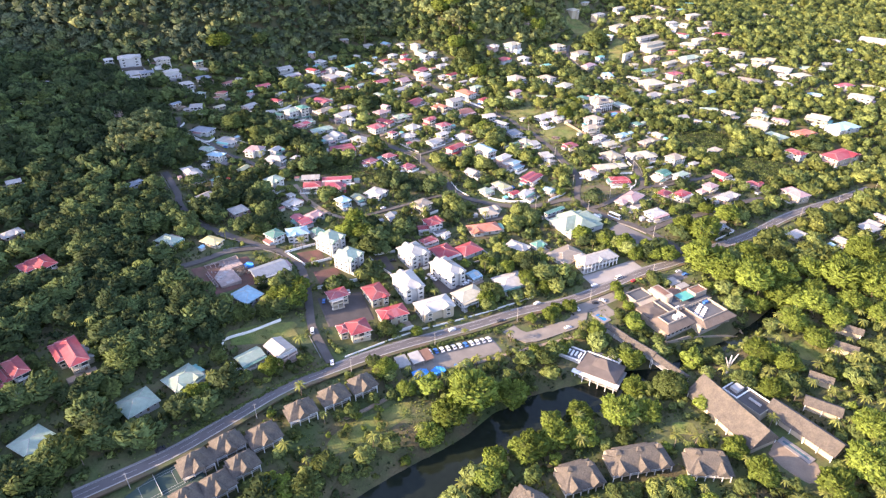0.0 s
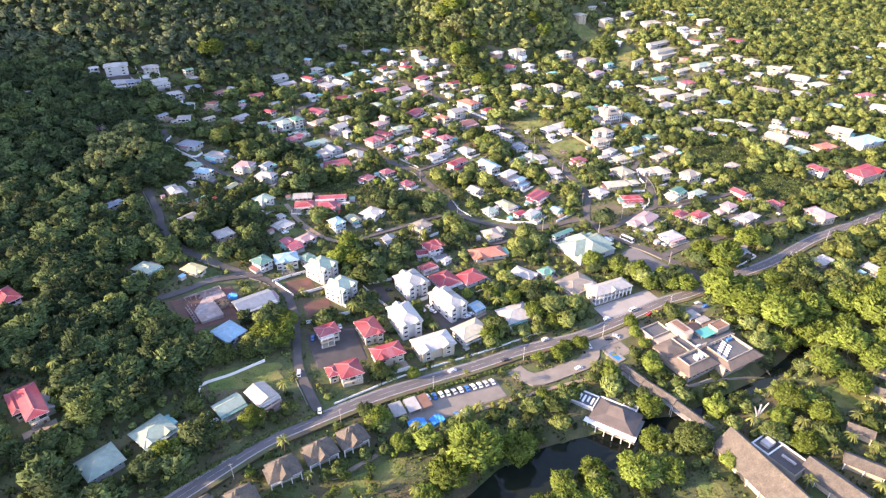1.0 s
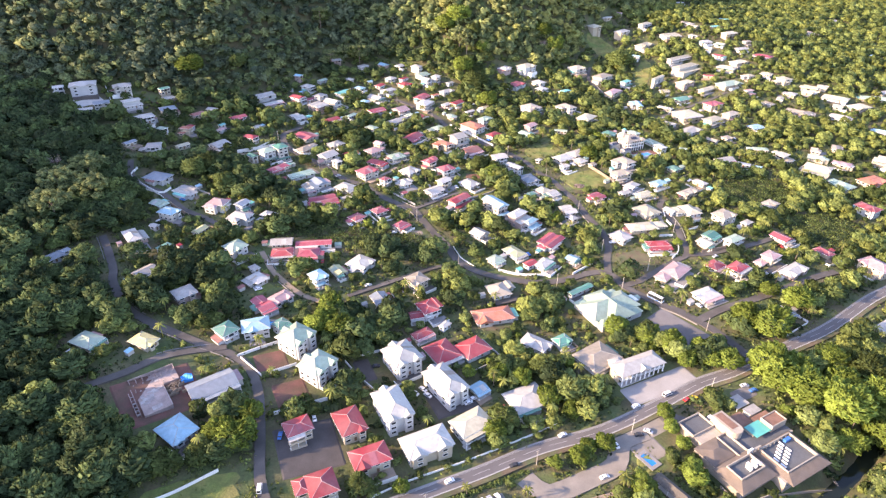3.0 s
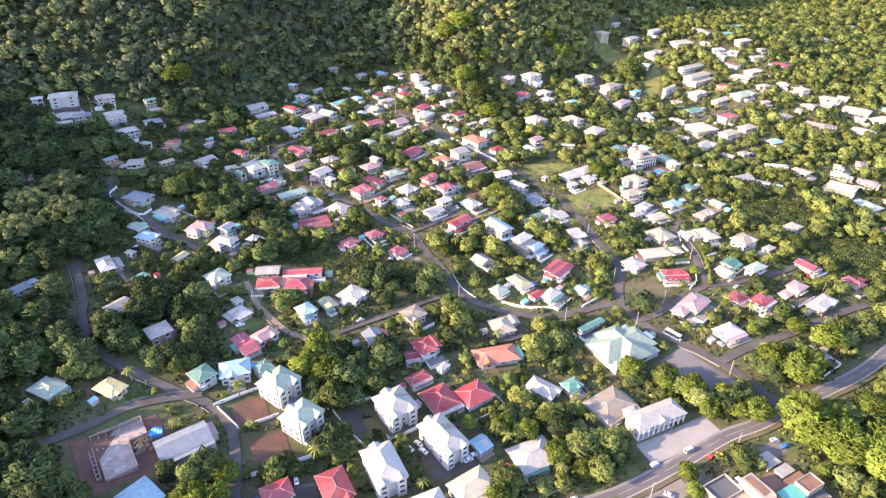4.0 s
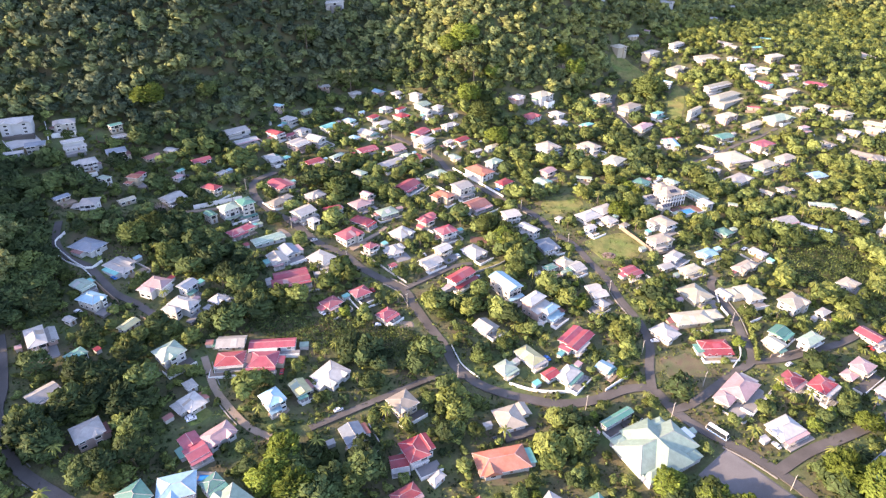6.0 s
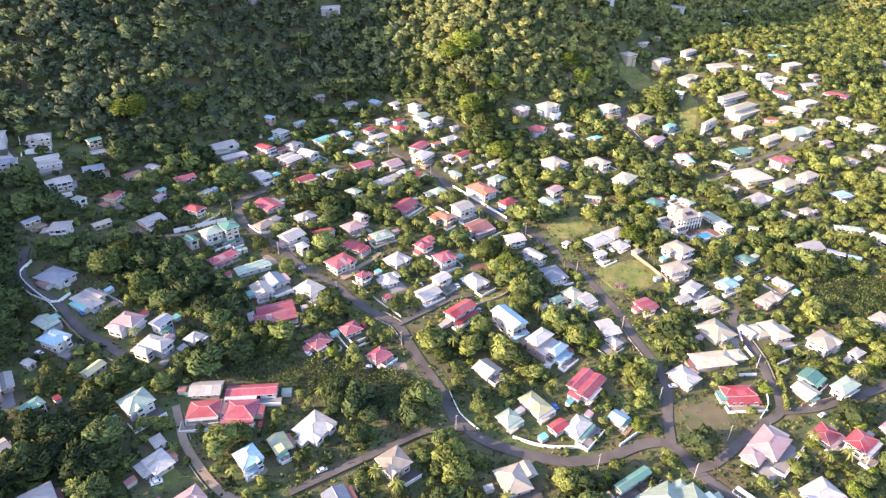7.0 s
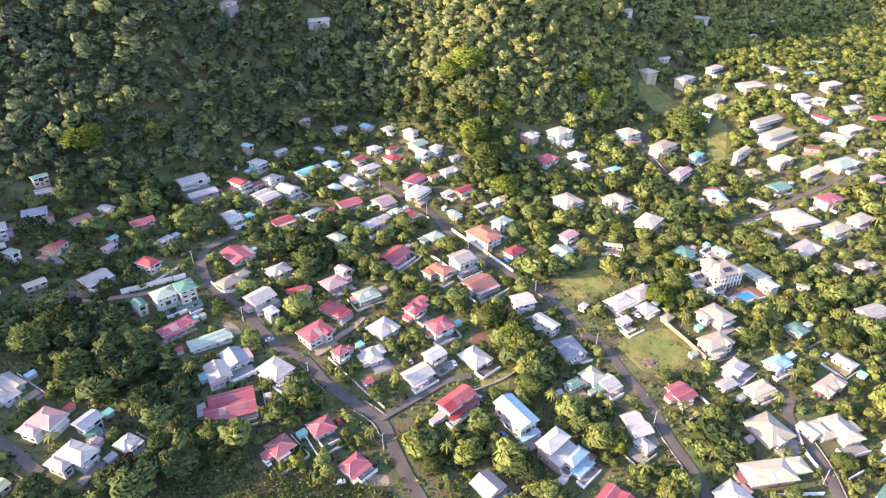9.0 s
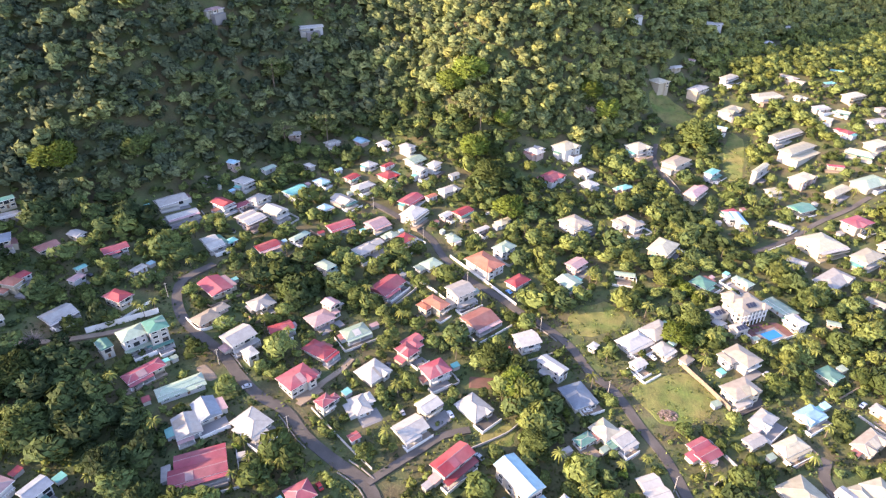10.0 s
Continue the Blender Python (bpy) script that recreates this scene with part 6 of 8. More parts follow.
pool(157, 573.5, 9.5, 5.5, 26, "bright blue swimming pool on a tiled terrace", level=ground_at(147, 587.5) - 0.4)
pool(152, 187, 12, 1.6, -57, "long narrow grey-green resort pool in a sandy terrace", material("pale_pool_water", (0.07, 0.13, 0.14), 0.1, 0.3, 0.1))
pool(86.4, 279, 6.5, 3.0, -55, "small blue pool in a lawn island")
pool(-91, 349, 4, 3, 0, "small blue garden pool")
pad("terrace", 149, 181, 26, 18, -57, M_sand, "sandy pool terrace", "terrace")
pad("terrace", 88, 284, 18, 15, 30, M_gravel, "paved hotel forecourt", "terrace")
pad("lawn", 86, 277.5, 13, 13, 35, M_lawn, "trimmed lawn island round the little pool", "lawn", 0.32)
court_base = thing("tennis_court", -113, 157, 40, "dark green tennis court with white lines", "tennis court", keep_clear=(34, 17))
box_part("surface", court_base, [(-16, -8, -2, 16, 8, 1.0)], material("court_green", (0.03, 0.06, 0.05), 0.9, 0.3, 0.1))
for it in ((-12, -5.5, 12, -5.4), (-12, 5.4, 12, 5.5), (-12, -4.1, 12, -4.0), (-12, 4.0, 12, 4.1), (-12, -5.4, -11.9, 5.4), (11.9, -5.4, 12, 5.4), (-6.4, -4, -6.3, 4), (6.3, -4, 6.4, 4)):
    box_part("line", court_base, [(it[0], it[1], 1.0, it[2], it[3], 1.012)], M_line)
box_part("net", court_base, [(-0.03, -6, 1.0, 0.03, 6, 1.95)], M_frame)


# ---- garden walls ----
def garden_wall(way, high=1.6, mat=None, label="whitewashed boundary wall along a garden"):
    pts = resample(way, 3.0)
    a, b = offset_way(pts, -0.15), offset_way(pts, 0.15)
    V, F = [], []
    for p, q in zip(a, b):
        z = ground_at(*p)
        V += [(p[0], p[1], z - 1), (p[0], p[1], z + high), (q[0], q[1], z + high), (q[0], q[1], z - 1)]
    for i in range(len(pts) - 1):
        k = 4 * i
        F += [(k + j, k + j + 1, k + j + 5, k + j + 4)[::-1] for j in range(3)]
    k = len(V)
    F += [(0, 1, 2, 3), (k - 1, k - 2, k - 3, k - 4)]
    tagged(new("garden_wall", mesh_of("garden_wall", V, F, mat or M_whitewall)), label, "wall", group="garden walls")


garden_wall([(-110, 232), (-112, 238), (-101, 246.5), (-88.6, 258)])
garden_wall([(112, 266), (114, 261.5), (117, 257.5), (130, 262), (147, 267), (165, 272), (163.5, 276.5)], 1.3, M_hotel, "beige retaining wall below the hotel")
garden_wall([(-296.7, 608), (-290, 598), (-283.3, 587)], 2.2)
garden_wall([(-309, 578.5), (-303, 573), (-297, 569)], 1.6)
garden_wall([(-261, 607), (-255, 599.5), (-240, 607)], 1.3, M_dirt, "red painted balustrade wall of a terrace")
garden_wall([(-101, 322), (-93, 329), (-85, 335)])
garden_wall([(-99, 321), (-86.6, 311)])
garden_wall([(-83, 313.6), (-72.5, 321)])
garden_wall([(-47.5, 329.5), (-34.5, 336)])
garden_wall([(-50, 326), (-41.5, 316), (-32, 307.5)])
garden_wall([(29, 413), (42, 409.5), (59, 410)])
garden_wall([(74, 412), (88, 423)])
garden_wall([(160, 438), (176, 443), (194, 455)], 2.2, M_sand, "ochre retaining wall beside the lane")
garden_wall([(159, 463), (179, 474)])
garden_wall([(-167, 539), (-155, 549.5), (-143, 560)], 3.0)
garden_wall([(-129, 558), (-119, 551), (-110.5, 559)])
garden_wall([(107, 552), (115, 538), (122, 525)], 2.4, M_sand, "long cream boundary wall along a meadow")
garden_wall([(-33, 618), (-14, 602), (-1, 588)])
garden_wall([(-56, 511), (-40, 496), (-26, 484)], 1.2, M_concrete, "low stone wall along the lane")
garden_wall([(-75, 289), (-54, 301)], 2.0)
garden_wall([(-4, 632), (16, 610), (33, 590)])
garden_wall([(125.6, 454), (146.6, 456)])
garden_wall([(147.5, 448), (145, 437.5), (139, 430)])
garden_wall([(-223, 494), (-221, 481), (-197, 466), (-192, 474)])
garden_wall([(126, 584.5), (138, 577), (146, 569)], 2.0)
garden_wall([(148.5, 486), (147.5, 475), (150, 465)])
garden_wall([(-52, 236), (-20, 259), (12, 276), (50, 297)], 0.9, M_whitewall, "low white balustrade wall along the road")
garden_wall([(-190, 458), (-178, 449), (-168, 442)], 2.6, M_sand, "ochre earth retaining wall above the lane")
garden_wall([(11, 497), (28, 508), (36, 520)], 1.2, M_concrete, "low grey wall along a garden")

# short walls, banks and hedges along the lanes
wall_rng = random.Random(5)
for way, half in ALL_WAYS[1:15]:
    pts = resample(way, 5.0)
    for side in (-1, 1):
        edge = offset_way(pts, side * (half - 0.1))
        i = 1
        while i < len(edge) - 4:
            n = wall_rng.choice((3, 4, 5, 6))
            if wall_rng.random() < 0.2:
                run = [(float(a), float(b)) for a, b in edge[i:i + n]]
                mid = run[len(run) // 2]
                if len(run) > 2 and all(math.hypot(mid[0] - f[0], mid[1] - f[1]) > f[2] * 0.7 for f in FOOTPRINTS):
                    kind = wall_rng.random()
                    if kind < 0.2:
                        garden_wall(run, wall_rng.uniform(0.6, 1.0))
                    else:
                        garden_wall(run, wall_rng.uniform(0.4, 0.8), M_paving, "low grey concrete wall along the lane")
            i += n + wall_rng.choice((0, 1, 2))


def free_ground(px, py, own, gap=1.0, road_gap=1.0):
    """True where a spot lies clear of the other houses and of the lanes."""
    for g in FOOTPRINTS:
        if (g[0], g[1]) == own:
            continue
        if math.hypot(px - g[0], py - g[1]) < g[2] + 12:
            u, v = (px - g[0]) * g[5] + (py - g[1]) * g[6], -(px - g[0]) * g[6] + (py - g[1]) * g[5]
            if abs(u) < g[3] + gap and abs(v) < g[4] + gap:
                return False
    return all(float(way_distance(px, py, w_)) - h_ > road_gap for w_, h_ in ALL_WAYS)


# yards, low walls and cars round the houses
yard_rng = random.Random(8)
PARKED = []
for hx, hy, hl, hw, hc, hs_ in HOMES:
    if not (335 < hy < 700 and -200 < hx < 270 and hl > 7):
        continue
    chance = yard_rng.random()
    reach, wide = yard_rng.uniform(3.5, 7.0), hl / 2 + yard_rng.uniform(0.5, 4.0)
    side = yard_rng.choice((-1, 1))

    def spot(u, v):
        return hx + u * hc - v * hs_, hy + u * hs_ + v * hc
    box_ = [spot(u, v) for u in (-wide, wide) for v in (-hw / 2 - reach, 0)]
    if chance < 0.5 and all(free_ground(px, py, (hx, hy), -1.0, 0.3) for px, py in box_):
        px, py = spot(0, -hw / 4 - reach / 2)
        mat_, lab_ = yard_rng.choice(((M_lawn, "small rough lawn in front of a house"), (M_lawn, "small rough lawn in front of a house"), (M_dirtverge, "brown trodden grass before a house"), (M_paving, "grey paved yard before a house"), (M_sand, "bare sandy yard before a house")))
        pad("yard", px, py, 2 * wide, hw / 2 + reach, math.degrees(math.atan2(hs_, hc)), mat_, lab_, "yard", yard_rng.uniform(0.12, 0.3))
    edge = [spot(-side * wide, -hw / 2 - reach), spot(side * wide, -hw / 2 - reach), spot(side * wide, hw * 0.3)]
    if yard_rng.random() < 0.42 and all(free_ground((a[0] * k + b[0] * (4 - k)) / 4, (a[1] * k + b[1] * (4 - k)) / 4, (hx, hy), 0.3, -0.3) for a, b in zip(edge, edge[1:]) for k in range(5)):
        run = [edge[0], tuple((p * 0.96 + q * 0.04) for p, q in zip(edge[1], edge[0])), tuple((p * 0.96 + q * 0.04) for p, q in zip(edge[1], edge[2])), edge[2]]
        garden_wall(run, yard_rng.uniform(0.9, 1.5), *yard_rng.choice(((M_whitewall, "whitewashed wall round a house yard"), (M_concrete, "grey concrete wall round a house yard"), (M_sand, "cream wall round a house yard"))))
    car_at = spot(-side * (hl / 2 + 2.6), yard_rng.uniform(-0.5, 0.2) * hw)
    if hy < 640 and yard_rng.random() < 0.16 and free_ground(*car_at, (hx, hy), 2.0, 1.5):
        PARKED.append((*car_at, math.degrees(math.atan2(hs_, hc)) + 90, yard_rng.choice(("white", "white", "silver", "blue", "red", "black"))))
        FOOTPRINTS.append((*car_at, 3.0, 2.6, 2.6, 1.0, 0.0))


# ---- small outbuildings, tanks and a boat ----
def garden_shed(x, y, yaw, key, l, w):
    base = thing("garden_shed", x, y, yaw, f"small garden shed with a {ROOFS[key][1]} sheet metal roof", "shed", "garden sheds", keep_clear=(l, w))
    box_part("wall", base, [(-l / 2 + 0.2, -w / 2 + 0.2, -0.8, l / 2 - 0.2, w / 2 - 0.2, 2.0)], M_concrete)
    part("roof", mesh_of("roof", *slope_roof(-l / 2, l / 2, w / 2, -w / 2, 2.5, 2.05), ROOF_MAT[key]), base)


def water_tank(x, y):
    base = thing("water_tank", x, y, 0, "black plastic water tank on a concrete stand", "tank", "water tanks")
    box_part("stand", base, [(-0.9, -0.9, -0.8, 0.9, 0.9, 0.7)], M_concrete)
    ringv = [(r * math.cos(i * math.pi / 5), r * math.sin(i * math.pi / 5), z) for z, r in ((0.7, 0.8), (2.1, 0.8), (2.4, 0.35)) for i in range(10)]
    part("barrel", mesh_of("barrel", ringv, [(10 * k + i, 10 * k + (i + 1) % 10, 10 * k + 10 + (i + 1) % 10, 10 * k + 10 + i) for k in range(2) for i in range(10)] + [tuple(range(20, 30))], M_tyre), base)


def boat(x, y, yaw):
    base = thing("boat", x, y, yaw, "small white open boat laid up in a garden", "boat")
    V, F = [], []
    for u, hw, zk in ((-2.6, 0.8, 0.25), (-1, 1.0, 0.1), (1, 0.9, 0.15), (2.8, 0.05, 0.7)):
        V += [(u, -hw, 1.0), (u, -hw * 0.5, zk), (u, hw * 0.5, zk), (u, hw, 1.0)]
    for k in range(3):
        F += [(4 * k + i, 4 * k + i + 1, 4 * k + i + 5, 4 * k + i + 4) for i in range(3)]
    F.append((3, 2, 1, 0))
    part("hull", mesh_of("hull", V, F, M_car["white"]), base)
    box_part("thwart", base, [(-1.4, -0.9, 0.7, -1.0, 0.9, 0.76), (0.6, -0.8, 0.7, 1.0, 0.8, 0.76)], M_door)
    box_part("chock", base, [(-1.2, -0.5, -0.3, -0.8, 0.5, 0.14), (0.9, -0.5, -0.3, 1.3, 0.5, 0.2)], M_door)


boat(-119.5, 402.1, 30)
shed_rng = random.Random(21)
spots = [f for f in FOOTPRINTS if f[3] > 5 and -190 < f[0] < 260 and 300 < f[1] < 700]
for f in shed_rng.sample(spots, 130):
    d, e = f[3] + shed_rng.uniform(2.2, 4.0), shed_rng.choice((-1, 1))
    px, py = f[0] + e * d * f[5], f[1] + e * d * f[6]
    if any(math.hypot(px - g[0], py - g[1]) < 0.8 * g[3] + 2.5 for g in FOOTPRINTS if g is not f) or min(float(way_distance(px, py, w_)) - h_ for w_, h_ in ALL_WAYS) < 2.5:
        continue
    if shed_rng.random() < 0.85:
        garden_shed(px, py, math.degrees(math.atan2(f[6], f[5])), shed_rng.choice("WWmgcbkr"), shed_rng.uniform(2.8, 4.6), shed_rng.uniform(2.4, 3.4))
    else:
        water_tank(px, py)


# ---- parked vehicles ----
def car_meshes(l, w, h, cab0, cab1):
    prof = [(-l / 2, 0.35), (-l / 2, 0.8), (cab0 - 0.5, 0.9), (cab0, h), (cab1, h), (cab1 + 0.6, 0.92), (l / 2 - 0.1, 0.78), (l / 2, 0.35)]
    V = [(x, s * w / 2 * (0.86 if z > 1 else 1), z) for s in (-1, 1) for x, z in prof]
    n = len(prof)
    F = [tuple(range(n)), tuple(range(2 * n - 1, n - 1, -1))] + [(i, n + i, n + (i + 1) % n, (i + 1) % n) for i in range(n)]
    glass = []
    for x0, x1, z0, z1 in ((cab0 - 0.32, cab1 + 0.35, 0.95, h - 0.1),):
        V2 = [(x0, -w / 2 - 0.004, z0), (x1, -w / 2 - 0.004, z0), (cab1, -w / 2 * 0.87 - 0.004, z1), (cab0, -w / 2 * 0.87 - 0.004, z1)]
        V2 += [(a, -b, c) for a, b, c in V2]
        glass = (V2, [(0, 1, 2, 3), (7, 6, 5, 4)])
    # windscreen and rear window lie on the sloping ends of the cab
    screens = []
    for xa, za, xb, zb in ((cab1 + 0.53, 1.0, cab1 + 0.08, h - 0.08), (cab0 - 0.43, 0.98, cab0 - 0.06, h - 0.08)):
        up = 0.035 if xa > 0 else -0.035
        screens.append([(xa + up, -w * 0.40, za + 0.02), (xa + up, w * 0.40, za + 0.02), (xb + up, w * 0.37, zb + 0.02), (xb + up, -w * 0.37, zb + 0.02)])
    return V, F, glass, screens


WHEEL_V = [(0.32 * math.cos(a * math.pi / 5), s, 0.32 + 0.32 * math.sin(a * math.pi / 5)) for s in (-0.1, 0.1) for a in range(10)]
WHEEL_F = [tuple(range(10)), tuple(range(19, 9, -1))] + [(i, 10 + i, 10 + (i + 1) % 10, (i + 1) % 10) for i in range(10)]
WHEEL = mesh_of("wheel", WHEEL_V, WHEEL_F, M_tyre)
CAR_KINDS = {"car": (4.2, 1.75, 1.45, -0.9, 0.7), "van": (4.8, 1.8, 1.95, -2.1, 1.4), "bus": (9.5, 2.5, 3.0, -4.5, 4.2)}
CAR_CACHE = {}


def vehicle(x, y, yaw, paint="white", kind="car", lift=0.0):
    if (kind, paint) not in CAR_CACHE:
        V, F, G, screens = car_meshes(*CAR_KINDS[kind])
        CAR_CACHE[kind, paint] = mesh_of("body", V, F, M_car[paint]), mesh_of("window_band", *G, M_glass), [mesh_of("windscreen", sc_, [(0, 1, 2, 3)], M_glass) for sc_ in screens]
    body, glass, screens = CAR_CACHE[kind, paint]
    l, w = CAR_KINDS[kind][:2]
    base = thing(kind, x, y, yaw, f"{paint} {kind} parked beside gardens" if not lift else f"{paint} {kind} on the asphalt road", kind, z=ground_at(x, y) + 0.28 + lift)
    part("body", body, base)
    part("window_band", glass, base, "dark side windows")
    part("windscreen", screens[0], base, "dark sloping windscreen")
    part("rear_window", screens[1], base, "dark rear window")
    if kind == "bus":
        box_part("stripe", base, [(-l / 2 + 0.1, -w / 2 - 0.02, 0.4, l / 2 - 0.15, w / 2 + 0.02, 0.85)], M_car["blue"], "broad blue stripe along the sides")
    for sx in (-0.31, 0.31):
        for sy in (-0.43, 0.43):
            part("wheel", WHEEL, base, at=pose(sx * l, sy * w, 0))


for i in range(13):
    vehicle(-15.8 + i * 3.1, 242.0 + i * 1.3, 118 + rng.uniform(-4, 4), ("white", "silver", "white", "blue", "white")[i % 5])
for i in range(4):
    vehicle(4.5 + i * 3.0, 235.6 + i * 1.4, 118, ("blue", "white", "blue", "black")[i])
for cx, cy, yaw, paint, kind in ((2.5, 514, 120, "white", "car"), (-18, 513, 120, "silver", "car"), (61, 521, 20, "white", "car"), (145, 547, 30, "silver", "car"), (-86, 519, 30, "silver", "car"),
                                 (18, 678, 30, "white", "car"), (-106, 376, 30, "white", "car"), (-47, 389, 30, "white", "car"), (105, 446.5, 10, "white", "car"), (167, 433, 30, "silver", "car"), (-37.6, 446, 20, "white", "car")):
    vehicle(cx, cy, yaw, paint, kind)
for cx, cy, yaw, paint, kind in ((22, 380, 120, "black", "car"), (-161, 365, 15, "white", "van"), (-107, 377, 20, "silver", "car"), (-35, 325, 15, "black", "car"), (-11.4, 312.5, -40, "white", "car"), (-9, 309, -40, "white", "car"),
                                 (10, 306.5, 30, "white", "car"), (117, 313.5, -40, "yellow", "car"), (113, 313, 30, "red", "car"), (143, 322, 10, "silver", "car"), (146, 319, 20, "blue", "car"), (118, 389, -48, "white", "bus")):
    vehicle(cx, cy, yaw, paint, kind)
for cx, cy, yaw, paint, kind in ((-15, 309.7, -40, "white", "car"), (1, 305, 25, "white", "car"), (12, 309, 30, "white", "car"), (-57.5, 231, 105, "white", "car"), (-71, 252, 100, "white", "van"), (-69.5, 277.7, 95, "blue", "car"),
                                 (-57.6, 289, 110, "white", "car"), (29, 273.4, 20, "black", "car"), (85.5, 292, 10, "black", "car"), (90, 294, -30, "silver", "car"), (74, 286, 110, "white", "car"), (66, 269.5, 20, "white", "car"), (-100, 219, 60, "white", "car"), (-104, 222, 60, "white", "car")):
    vehicle(cx, cy, yaw, paint, kind)
for cx, cy, yaw, paint, kind in ((51.5, 290.5, 28, "white", "car"), (88, 308.5, 28, "white", "car"), (104.5, 316, 28, "white", "van"), (-118, 173, 43, "black", "car"), (2, 263.5, 28, "white", "car")):
    vehicle(cx, cy, yaw, paint, kind, 0.15)
for cx, cy, yaw, paint in PARKED:
    vehicle(cx, cy, yaw, paint, "car")


# ---- poles along the road ----
POLE_V = [(r * math.cos(a * math.pi / 3), r * math.sin(a * math.pi / 3), z) for z, r in ((-1, 0.17), (9, 0.1)) for a in range(6)]
POLE = mesh_of("shaft", POLE_V, [(i, (i + 1) % 6, 6 + (i + 1) % 6, 6 + i) for i in range(6)] + [tuple(range(6, 12))], M_pole)
ARM = mesh_of("crossarm", *boxes([(-0.9, -0.06, 8.3, 0.9, 0.06, 8.45)]), M_pole)


def pole(x, y, yaw):
    base = thing("utility_pole", x, y, yaw, "tall pale utility pole with a crossarm", "pole", "utility poles")
    part("shaft", POLE, base)
    part("crossarm", ARM, base)


for px, py in offset_way(resample(main_way, 5.0), -6.2)[3::9]:
    pole(float(px), float(py), 28)
for way in (mid_way, up_way, east_way):
    for px, py in offset_way(resample(way, 5.0), 4.0)[4::9]:
        pole(float(px), float(py), 40)


# ---- trees ----
nrng = np.random.default_rng(11)


def leaf_cloud(g, centres, radii, count, leaf, flat=0.75):
    """Small leaf blades spread over the outside of several clumps, facing roughly outwards."""
    which = g.integers(0, len(centres), count)
    d = g.normal(size=(count, 3))
    d[:, 2] = np.abs(d[:, 2]) * 0.9 - 0.25
    d /= np.linalg.norm(d, axis=1)[:, None]
    P = centres[which] + d * (radii[which] * g.uniform(0.78, 1.12, count))[:, None] * np.array([1, 1, flat])
    n = d + g.normal(scale=0.30, size=(count, 3))
    n /= np.linalg.norm(n, axis=1)[:, None]
    u = np.cross(n, g.normal(size=(count, 3)))
    u /= np.linalg.norm(u, axis=1)[:, None] + 1e-9
    v = np.cross(n, u)
    sz = leaf * g.uniform(0.6, 1.3, count)[:, None]
    V = np.stack([P - u * sz - v * sz * 0.15, P - v * sz * 0.62 - n * sz * 0.1, P + u * sz, P + v * sz * 0.62], 1).reshape(-1, 3)
    return V, np.arange(count * 4).reshape(-1, 4)


def outward(V, Q, share=0.55):
    """Turns each leaf's face to the outside of its crown and gives it a normal between its own and the crown's."""
    C = V[Q]
    own = np.cross(C[:, 2] - C[:, 0], C[:, 3] - C[:, 1])
    own /= np.linalg.norm(own, axis=1)[:, None] + 1e-9
    out = C - np.array([0, 0, V[:, 2].max() * 0.22])
    out /= np.linalg.norm(out, axis=2)[:, :, None] + 1e-9
    away = (own * out.mean(1)).sum(1) < 0
    own[away] *= -1
    Q = np.where(away[:, None], Q[:, ::-1], Q)
    out = np.where(away[:, None, None], out[:, ::-1], out)
    n = own[:, None] * (1 - share) + out * share
    n /= np.linalg.norm(n, axis=2)[:, :, None] + 1e-9
    N = np.zeros_like(V)
    N[Q.ravel()] = n.reshape(-1, 3)
    return V, Q, N


def leafy_mesh(V, Q, mat):
    V, Q, N = outward(V, Q)
    return quads_mesh("crown", V, Q, mat, smooth=True, normals=N)


